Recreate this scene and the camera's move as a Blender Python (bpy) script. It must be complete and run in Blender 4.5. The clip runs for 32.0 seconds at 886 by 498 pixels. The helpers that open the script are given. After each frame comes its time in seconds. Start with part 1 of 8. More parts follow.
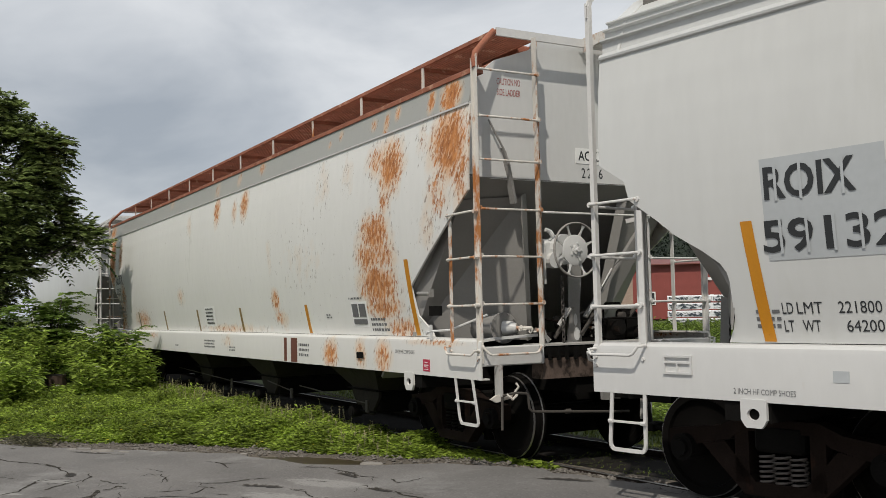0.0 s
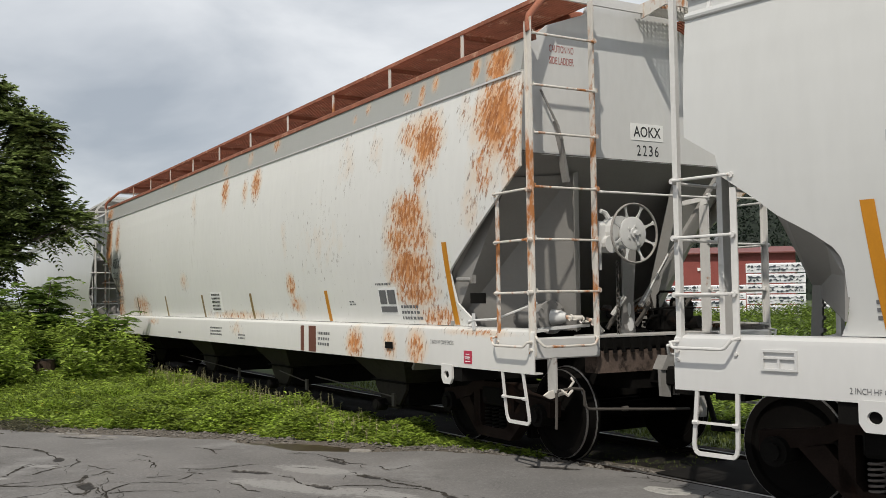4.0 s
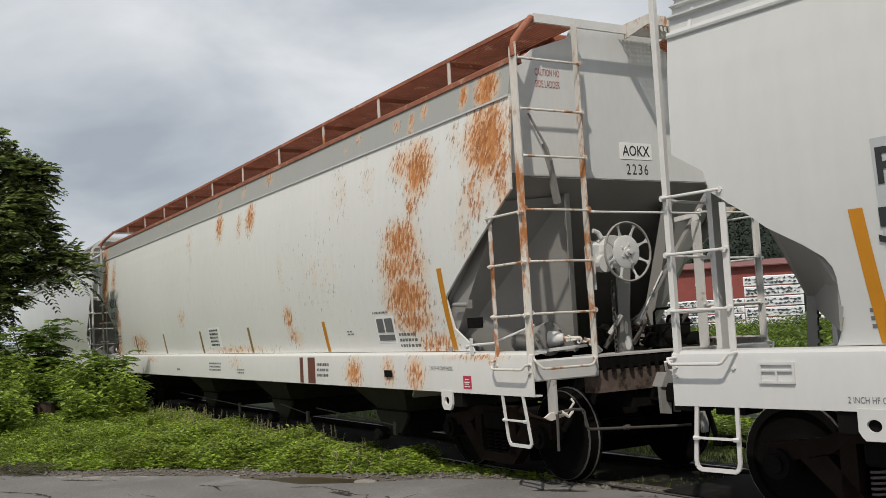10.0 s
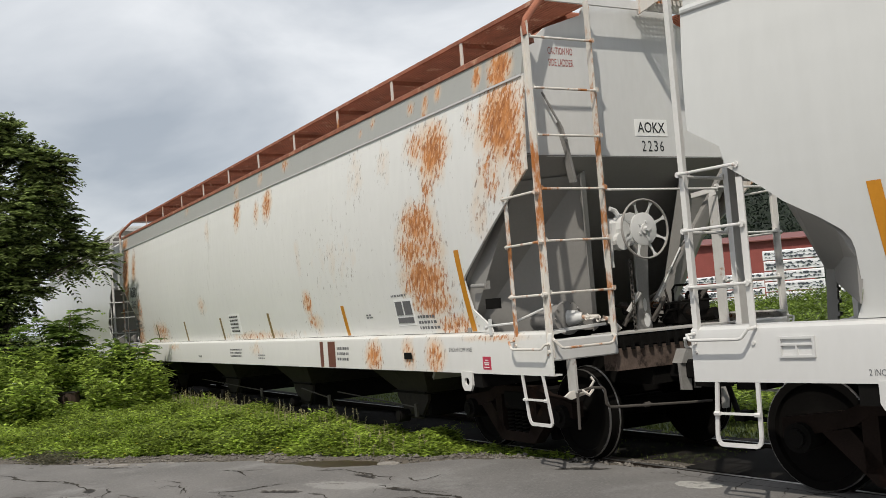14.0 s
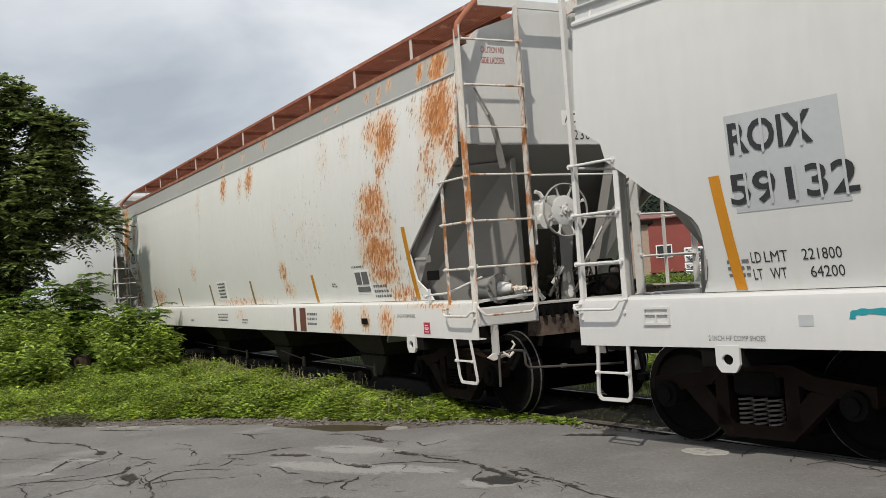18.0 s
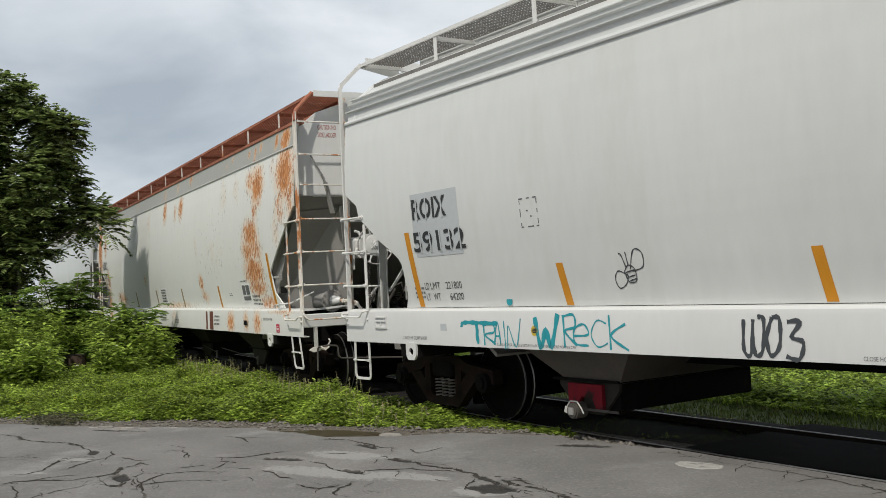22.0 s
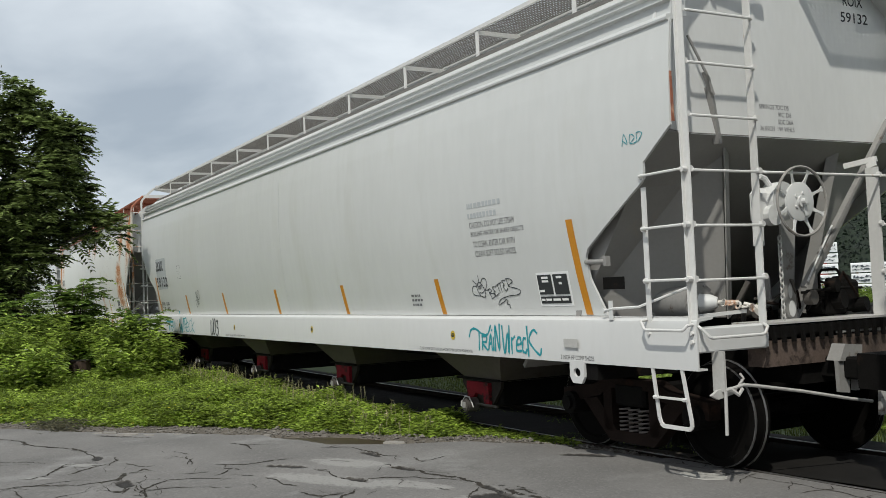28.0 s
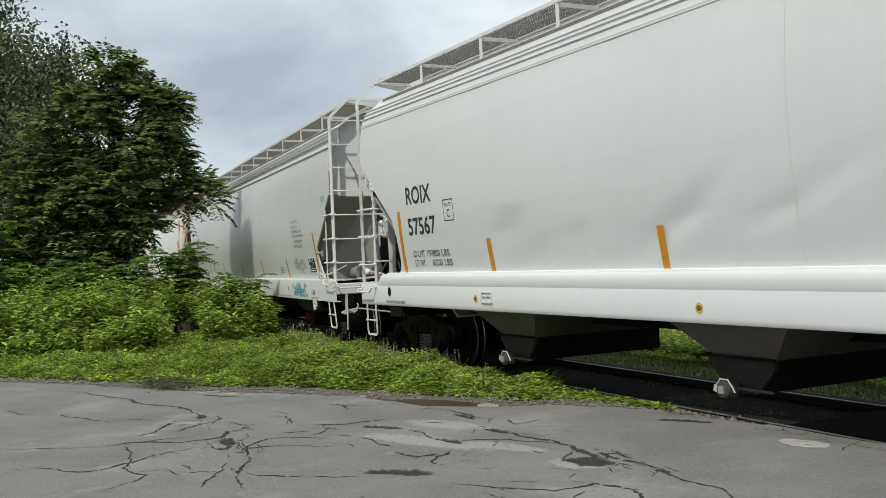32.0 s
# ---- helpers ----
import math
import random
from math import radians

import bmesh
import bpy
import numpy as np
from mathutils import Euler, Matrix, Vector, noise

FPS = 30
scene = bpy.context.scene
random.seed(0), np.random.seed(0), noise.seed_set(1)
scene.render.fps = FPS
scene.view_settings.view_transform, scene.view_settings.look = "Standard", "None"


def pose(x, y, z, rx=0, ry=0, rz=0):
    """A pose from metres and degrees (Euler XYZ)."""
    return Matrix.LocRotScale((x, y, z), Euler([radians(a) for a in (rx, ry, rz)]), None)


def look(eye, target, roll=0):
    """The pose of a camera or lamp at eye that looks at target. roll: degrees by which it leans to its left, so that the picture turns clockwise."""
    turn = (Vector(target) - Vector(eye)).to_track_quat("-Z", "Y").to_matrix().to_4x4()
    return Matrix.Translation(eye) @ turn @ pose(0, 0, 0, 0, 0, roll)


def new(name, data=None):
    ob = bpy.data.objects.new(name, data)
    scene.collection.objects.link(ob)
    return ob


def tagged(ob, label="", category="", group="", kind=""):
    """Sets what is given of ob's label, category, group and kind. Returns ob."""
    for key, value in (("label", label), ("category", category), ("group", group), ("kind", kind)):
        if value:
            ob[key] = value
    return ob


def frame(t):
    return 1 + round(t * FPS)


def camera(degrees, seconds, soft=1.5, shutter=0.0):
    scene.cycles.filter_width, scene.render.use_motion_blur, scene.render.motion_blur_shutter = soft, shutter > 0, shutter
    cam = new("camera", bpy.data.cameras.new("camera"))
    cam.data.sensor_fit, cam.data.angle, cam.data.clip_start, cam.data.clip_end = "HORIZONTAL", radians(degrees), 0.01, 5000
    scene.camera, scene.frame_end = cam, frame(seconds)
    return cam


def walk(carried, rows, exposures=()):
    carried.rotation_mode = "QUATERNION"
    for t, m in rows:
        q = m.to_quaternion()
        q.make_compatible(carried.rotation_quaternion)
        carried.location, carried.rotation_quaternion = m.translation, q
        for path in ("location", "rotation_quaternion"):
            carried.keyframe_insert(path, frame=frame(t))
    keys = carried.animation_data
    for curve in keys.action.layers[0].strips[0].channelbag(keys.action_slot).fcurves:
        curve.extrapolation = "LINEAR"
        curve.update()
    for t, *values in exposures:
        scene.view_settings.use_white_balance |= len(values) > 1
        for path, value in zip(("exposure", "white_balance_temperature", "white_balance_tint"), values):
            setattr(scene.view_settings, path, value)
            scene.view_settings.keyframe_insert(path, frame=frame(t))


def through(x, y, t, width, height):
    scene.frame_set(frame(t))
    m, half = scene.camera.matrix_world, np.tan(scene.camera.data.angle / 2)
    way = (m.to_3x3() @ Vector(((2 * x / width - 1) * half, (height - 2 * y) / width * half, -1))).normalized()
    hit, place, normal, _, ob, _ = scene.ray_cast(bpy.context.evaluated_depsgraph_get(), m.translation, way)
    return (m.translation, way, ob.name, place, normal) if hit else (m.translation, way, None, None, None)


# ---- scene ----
cam = camera(48.54, 32.0, soft=0.6)
EYE = (0.0, 0.0, 1.65)

# seconds, heading of the view, pitch, roll (degrees), train's place along the track (m)
PATH = [
    (0, 144.28, 3.46, -1.17, -1.006),
    (0.5, 144.33, 3.41, -1.09, -0.558),
    (1, 144.27, 3.35, -0.99, -0.192),
    (1.5, 144.28, 3.26, -0.85, 0.043),
    (2, 144.4, 3.17, -0.75, 0.146),
    (2.5, 144.33, 3.03, -0.8, 0.133),
    (3, 144.26, 3.03, -0.9, 0.093),
    (3.5, 144.05, 3.02, -0.71, 0.058),
    (5.5, 142.69, 1.67, -0.88, 0.006),
    (6, 142.42, 1.61, -0.57, -0.012),
    (6.5, 142.29, 2.19, 0.09, -0),
    (7, 142.63, 2.75, 0.28, 0.015),
    (7.5, 143.26, 3.03, -1.3, -0.01),
    (8, 143.57, 2.6, -2.11, 0.006),
    (8.5, 143.61, 2.33, -2.52, 0.005),
    (9, 143.53, 2.53, -2.77, 0.001),
    (9.5, 143.39, 3.49, -2.85, 0.002),
    (10, 143.48, 4.27, -3.06, 0.002),
    (10.5, 143.63, 4.54, -3.24, -0.008),
    (11, 143.7, 4.65, -3.48, -0.009),
    (11.5, 143.77, 4.63, -3.61, -0.004),
    (12, 143.89, 4.54, -3.77, -0.002),
    (12.5, 144.01, 4.36, -3.87, -0.002),
    (13, 144.22, 4.03, -4.04, -0.008),
    (13.5, 144.48, 3.62, -4.17, -0.006),
    (14, 144.56, 3.27, -4.35, -0.008),
    (14.5, 144.59, 2.92, -4.59, -0.051),
    (16.5, 144.98, 1.93, -4.41, -0.602),
    (17, 145.15, 1.69, -4.26, -0.84),
    (17.5, 145.27, 1.49, -4.18, -1.124),
    (18, 145.24, 1.36, -3.97, -1.445),
    (18.5, 144.9, 1.69, -3.18, -1.804),
    (19, 144.67, 2.18, -2.7, -2.257),
    (19.5, 144.61, 2.39, -2.46, -2.765),
    (20, 144.7, 2.39, -2.42, -3.345),
    (20.5, 144.74, 2.33, -2.49, -3.972),
    (21, 144.83, 2.2, -2.57, -4.625),
    (21.5, 145.04, 1.98, -2.63, -5.399),
    (22, 145.1, 1.79, -2.64, -6.26),
    (22.5, 145.11, 1.58, -2.7, -7.165),
    (23, 145.19, 1.39, -2.74, -8.142),
    (23.5, 145.28, 1.1, -2.97, -9.127),
    (24, 145.22, 0.81, -3.06, -10.212),
    (24.5, 145.17, 0.76, -2.92, -11.344),
    (26.5, 145.26, 2.08, -2.12, -16.235),
    (27, 145.31, 2.18, -2.18, -17.594),
    (27.5, 145.31, 2.24, -2.18, -18.958),
    (28, 145.37, 2.27, -2.26, -20.334),
    (28.5, 145.54, 2.21, -2.18, -21.657),
    (29, 145.65, 2.25, -2.03, -23.1),
    (29.5, 145.73, 2.39, -1.79, -24.535),
    (30, 146.13, 2.64, -1.43, -26),
    (30.5, 146.3, 2.87, -1.38, -27.497),
    (31, 146.35, 2.76, -1.82, -28.842),
    (31.5, 148.93, 2.03, -2.2, -30.25),
    (32, 150.89, 0.38, -2.33, -31.694),
]


def aim(yaw, pitch, roll):
    y, p = radians(yaw), radians(pitch)
    d = (math.cos(y) * math.cos(p), math.sin(y) * math.cos(p), math.sin(p))
    return look(EYE, (EYE[0] + d[0], EYE[1] + d[1], EYE[2] + d[2]), roll)


walk(cam, [(t, aim(a, b, c)) for t, a, b, c, _ in PATH], exposures=[(0, -0.10, 6500, 10), (1, -0.02, 6500, 10), (2, 0.06, 6500, 10), (7, 0.06, 6500, 10), (9, -0.07, 6500, 10), (10, -0.06, 6500, 10), (12, 0.02, 6500, 10), (14, 0.10, 6500, 10), (17, 0.18, 6500, 10), (19, 0.06, 6500, 10), (21, 0.08, 6460, 9), (24, 0.08, 6260, 7), (28, 0.08, 6220, 7), (30.5, 0.02, 6220, 7), (32, 0.17, 6250, 6)])

# ---- sky and sun ----
SUN = Vector((0.48, -0.63, 1.0)).normalized()
world = bpy.data.worlds.new("sky")
scene.world = world
world.use_nodes = True
wt = world.node_tree
wt.nodes.clear()


def wn(kind, **kw):
    n = wt.nodes.new(kind)
    for key, value in kw.items():
        n.inputs[key].default_value = value
    return n


w_out = wn("ShaderNodeOutputWorld")
w_bg = wn("ShaderNodeBackground", Strength=1.0)
w_sky = wt.nodes.new("ShaderNodeTexSky")
w_sky.sky_type = "NISHITA"
w_sky.sun_disc = False
w_sky.sun_elevation = math.asin(SUN.z)
w_sky.sun_rotation = math.atan2(SUN.x, SUN.y)
w_scale = wt.nodes.new("ShaderNodeVectorMath")
w_scale.operation = "SCALE"
w_scale.inputs["Scale"].default_value = 0.10
wt.links.new(w_sky.outputs["Color"], w_scale.inputs[0])
w_tc = wt.nodes.new("ShaderNodeTexCoord")
w_map = wt.nodes.new("ShaderNodeMapping")
w_map.inputs["Scale"].default_value = (1.0, 1.0, 2.4)
w_map.inputs["Location"].default_value = (0.35, 0.1, 0.2)
wt.links.new(w_tc.outputs["Generated"], w_map.inputs["Vector"])
w_n1 = wn("ShaderNodeTexNoise", Scale=3.0, Detail=6.0, Roughness=0.5, Distortion=0.3)
wt.links.new(w_map.outputs["Vector"], w_n1.inputs["Vector"])
w_ramp = wt.nodes.new("ShaderNodeValToRGB")
w_ramp.color_ramp.elements[0].position = 0.33
w_ramp.color_ramp.elements[0].color = (0.40, 0.44, 0.49, 1)
w_ramp.color_ramp.elements[1].position = 0.64
w_ramp.color_ramp.elements[1].color = (0.82, 0.84, 0.86, 1)
wt.links.new(w_n1.outputs["Fac"], w_ramp.inputs["Fac"])
w_mix = wt.nodes.new("ShaderNodeMix")
w_mix.data_type = "RGBA"
w_mix.inputs["Factor"].default_value = 0.9
wt.links.new(w_scale.outputs["Vector"], w_mix.inputs["A"])
wt.links.new(w_ramp.outputs["Color"], w_mix.inputs["B"])
wt.links.new(w_mix.outputs["Result"], w_bg.inputs["Color"])
wt.links.new(w_bg.outputs["Background"], w_out.inputs["Surface"])

sun = new("sun", bpy.data.lights.new("sun", "SUN"))
sun.data.energy, sun.data.angle, sun.data.color = 3.1, radians(0.9), (1.0, 0.94, 0.84)
sun.matrix_world = look(SUN * 60, (0, 0, 0))


# ---- materials ----
def mat(name, rough=0.6, metal=0.0, colour=(0.5, 0.5, 0.5), vary=0.12, scale=3.0, fine=60.0, bump=0.1, spec=0.5, second=None, amount=0.0, second_scale=1.5, stretch=(1, 1, 1), per_object=0.0):
    """Paint, metal, earth: a base colour with broad and fine variation, a second colour in patches, and fine relief."""
    m = bpy.data.materials.new(name)
    m.use_nodes = True
    nt = m.node_tree
    b = nt.nodes["Principled BSDF"]
    b.inputs["Roughness"].default_value, b.inputs["Metallic"].default_value = rough, metal
    b.inputs["Specular IOR Level"].default_value = spec
    tc = nt.nodes.new("ShaderNodeTexCoord")
    mp = nt.nodes.new("ShaderNodeMapping")
    mp.inputs["Scale"].default_value = stretch
    nt.links.new(tc.outputs["Object"], mp.inputs["Vector"])
    n1 = nt.nodes.new("ShaderNodeTexNoise")
    n1.inputs["Scale"].default_value, n1.inputs["Detail"].default_value = scale, 5
    n2 = nt.nodes.new("ShaderNodeTexNoise")
    n2.inputs["Scale"].default_value, n2.inputs["Detail"].default_value = fine, 3
    for n in (n1, n2):
        nt.links.new(mp.outputs["Vector"], n.inputs["Vector"])
    mx = nt.nodes.new("ShaderNodeMix")
    mx.data_type = "FLOAT"
    mx.inputs["Factor"].default_value = 0.4
    nt.links.new(n1.outputs["Fac"], mx.inputs["A"])
    nt.links.new(n2.outputs["Fac"], mx.inputs["B"])
    rp = nt.nodes.new("ShaderNodeValToRGB")
    rp.color_ramp.elements[0].position, rp.color_ramp.elements[1].position = 0.3, 0.7
    rp.color_ramp.elements[0].color = (*[c * (1 - vary) for c in colour], 1)
    rp.color_ramp.elements[1].color = (*[min(1, c * (1 + vary)) for c in colour], 1)
    nt.links.new(mx.outputs["Result"], rp.inputs["Fac"])
    col = rp.outputs["Color"]
    if second:
        n3 = nt.nodes.new("ShaderNodeTexNoise")
        n3.inputs["Scale"].default_value, n3.inputs["Detail"].default_value, n3.inputs["Roughness"].default_value = second_scale, 8, 0.65
        nt.links.new(mp.outputs["Vector"], n3.inputs["Vector"])
        r3 = nt.nodes.new("ShaderNodeValToRGB")
        e = r3.color_ramp.elements
        e[0].position, e[1].position = 0.72 - amount * 0.5, 0.80 - amount * 0.45
        nt.links.new(n3.outputs["Fac"], r3.inputs["Fac"])
        m3 = nt.nodes.new("ShaderNodeMix")
        m3.data_type = "RGBA"
        nt.links.new(r3.outputs["Color"], m3.inputs["Factor"])
        nt.links.new(col, m3.inputs["A"])
        m3.inputs["B"].default_value = (*second, 1)
        col = m3.outputs["Result"]
    if per_object:
        oi = nt.nodes.new("ShaderNodeObjectInfo")
        hs = nt.nodes.new("ShaderNodeHueSaturation")
        mr = nt.nodes.new("ShaderNodeMapRange")
        mr.inputs["To Min"].default_value, mr.inputs["To Max"].default_value = 1 - per_object, 1 + per_object
        nt.links.new(oi.outputs["Random"], mr.inputs["Value"])
        nt.links.new(mr.outputs["Result"], hs.inputs["Value"])
        nt.links.new(col, hs.inputs["Color"])
        col = hs.outputs["Color"]
    nt.links.new(col, b.inputs["Base Color"])
    if bump:
        bp = nt.nodes.new("ShaderNodeBump")
        bp.inputs["Strength"].default_value, bp.inputs["Distance"].default_value = bump, 0.01
        nt.links.new(mx.outputs["Result"], bp.inputs["Height"])
        nt.links.new(bp.outputs["Normal"], b.inputs["Normal"])
    return m


M_WHITE = mat("white_paint", 0.30, 0, (0.56, 0.563, 0.548), 0.05, 0.5, 9, 0.02, second=(0.53, 0.53, 0.505), amount=0.3, second_scale=0.8, stretch=(1, 1, 0.25))
M_WHITE3 = mat("bright_white_paint", 0.26, 0, (0.585, 0.59, 0.58), 0.03, 0.5, 9, 0.02, second=(0.58, 0.58, 0.56), amount=0.1, second_scale=0.7, stretch=(1, 1, 0.25))
M_SILL = mat("sill_paint", 0.4, 0, (0.555, 0.552, 0.54), 0.04, 0.8, 14, 0.03, second=(0.5, 0.46, 0.40), amount=0.10, second_scale=1.6, stretch=(1, 1, 0.35))
M_END = mat("end_paint", 0.5, 0, (0.58, 0.58, 0.568), 0.05, 1.2, 20, 0.03, second=(0.42, 0.38, 0.33), amount=0.10, stretch=(1, 1, 0.3))
M_RAILW = mat("ladder_paint", 0.5, 0, (0.60, 0.59, 0.57), 0.08, 3, 30, 0.05, second=(0.36, 0.2, 0.11), amount=0.12, second_scale=5)
M_RAILR = mat("rusty_ladder_paint", 0.6, 0, (0.60, 0.57, 0.52), 0.1, 3, 30, 0.08, second=(0.40, 0.16, 0.05), amount=0.42, second_scale=6, stretch=(1, 1, 0.45))
M_GREYTRIM = mat("grey_trim_paint", 0.5, 0, (0.54, 0.545, 0.535), 0.05, 0.7, 16, 0.03)
M_RUSTY = mat("rusted_steel", 0.85, 0.0, (0.27, 0.098, 0.056), 0.4, 4, 50, 0.3, second=(0.45, 0.25, 0.17), amount=0.30, second_scale=5)
# Grimy steel, frames and wheels: colours lowered further to hold underbody shade.
M_BLACK = mat("shade_dark_grimy_steel", 0.85, 0.0, (0.006, 0.0055, 0.005), 0.4, 5, 60, 0.25, spec=0.1, second=(0.022, 0.014, 0.010), amount=0.22, second_scale=4)
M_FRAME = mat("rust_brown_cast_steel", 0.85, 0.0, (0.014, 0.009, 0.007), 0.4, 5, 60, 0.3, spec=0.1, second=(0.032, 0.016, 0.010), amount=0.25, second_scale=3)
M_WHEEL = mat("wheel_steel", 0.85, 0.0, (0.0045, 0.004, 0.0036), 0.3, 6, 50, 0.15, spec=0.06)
M_TREAD = mat("polished_tread", 0.35, 0.9, (0.36, 0.35, 0.34), 0.1, 8, 40, 0.05)
M_DRAFT = mat("brown_grimy_casting", 0.8, 0, (0.105, 0.078, 0.064), 0.35, 6, 50, 0.2, spec=0.2, second=(0.03, 0.022, 0.018), amount=0.4, second_scale=5)
M_GREYGEAR = mat("grey_gear_paint", 0.55, 0, (0.42, 0.41, 0.39), 0.1, 5, 40, 0.08, second=(0.16, 0.10, 0.07), amount=0.25, second_scale=6)
# Grey for slope sheets and corner plates, well below the end wall's white.
M_SLOPE = mat("slope_sheet_grey", 0.6, 0, (0.245, 0.236, 0.222), 0.07, 2, 30, 0.05, second=(0.27, 0.25, 0.22), amount=0.2, second_scale=2)
M_YELLOW = mat("yellow_reflective_tape", 0.4, 0, (0.50, 0.205, 0.008), 0.08, 6, 60, 0.02, second=(0.30, 0.13, 0.02), amount=0.12, second_scale=6)
# Dirty tape in a duller copy: dimming at a slanting view is painted in.
M_TAPE = mat("dirty_dimmed_tape", 0.55, 0, (0.22, 0.15, 0.05), 0.15, 6, 60, 0.02, second=(0.07, 0.06, 0.045), amount=0.4, second_scale=5)
M_RIM = mat("worn_wheel_rim", 0.5, 0.1, (0.30, 0.285, 0.265), 0.2, 8, 40, 0.05, second=(0.12, 0.09, 0.07), amount=0.3, second_scale=6)
M_CYL = mat("grey_cylinder_paint", 0.6, 0, (0.24, 0.232, 0.22), 0.12, 5, 40, 0.08, second=(0.12, 0.09, 0.07), amount=0.25, second_scale=6)
M_INK = mat("black_stencil", 0.6, 0, (0.022, 0.024, 0.026), 0.15, 12, 60, 0.0)
M_INKG = mat("faded_stencil", 0.6, 0, (0.12, 0.12, 0.125), 0.2, 12, 60, 0.0)
M_FADED = mat("worn_brown_stencil", 0.6, 0, (0.34, 0.29, 0.24), 0.25, 12, 60, 0.0)
M_REDINK = mat("red_stencil", 0.6, 0, (0.32, 0.10, 0.09), 0.15, 12, 60, 0.0)
M_PANEL = mat("grey_repaint_panel", 0.5, 0, (0.42, 0.44, 0.45), 0.06, 2, 20, 0.02)
M_TEAL = mat("teal_spray_paint", 0.5, 0, (0.015, 0.25, 0.29), 0.12, 8, 60, 0.0)
M_SPRAY = mat("dark_marker_paint", 0.5, 0, (0.045, 0.05, 0.055), 0.1, 8, 60, 0.0)
M_RED = mat("red_placard", 0.5, 0, (0.45, 0.03, 0.07), 0.1, 8, 60, 0.0)
M_BROWN = mat("brown_primer_patch", 0.6, 0, (0.13, 0.045, 0.03), 0.2, 8, 60, 0.05)
M_REDGATE = mat("red_gate_paint", 0.75, 0, (0.17, 0.010, 0.018), 0.3, 6, 60, 0.1, spec=0.15, second=(0.03, 0.016, 0.014), amount=0.36, second_scale=5)
M_LABEL = mat("white_label", 0.5, 0, (0.78, 0.78, 0.76), 0.03, 6, 60, 0.0)
M_STICKER = mat("yellow_sticker", 0.45, 0, (0.50, 0.36, 0.03), 0.06, 6, 60, 0.0)
M_RAIL = mat("rail_steel", 0.85, 0.0, (0.018, 0.013, 0.010), 0.3, 5, 50, 0.2, spec=0.12)
M_RAILTOP = mat("rail_head_polish", 0.35, 0.9, (0.32, 0.31, 0.295), 0.1, 8, 40, 0.05)
M_TIE = mat("creosoted_timber", 0.9, 0, (0.028, 0.023, 0.019), 0.3, 6, 50, 0.4)
M_GRATE = mat("galvanised_grating", 0.6, 0.3, (0.17, 0.16, 0.145), 0.2, 6, 50, 0.1)
# Grimy hopper paint, darkened further to hold the shade below the sills.
M_HOPPER = mat("grimy_shaded_hopper_paint", 0.8, 0, (0.080, 0.069, 0.058), 0.2, 3, 30, 0.1, second=(0.07, 0.055, 0.045), amount=0.3, second_scale=3)
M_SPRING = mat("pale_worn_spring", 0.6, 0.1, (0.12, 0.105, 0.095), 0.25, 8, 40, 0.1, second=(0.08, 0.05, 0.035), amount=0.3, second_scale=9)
# Near-black hopper colour: underbody shade painted in.
M_HOPPERSHADE = mat("shaded_hopper_paint", 0.85, 0, (0.030, 0.026, 0.022), 0.3, 3, 30, 0.1, spec=0.2, second=(0.02, 0.018, 0.015), amount=0.4, second_scale=3)
M_CAP = mat("grimy_cap_steel", 0.8, 0.0, (0.060, 0.053, 0.046), 0.25, 6, 40, 0.15)


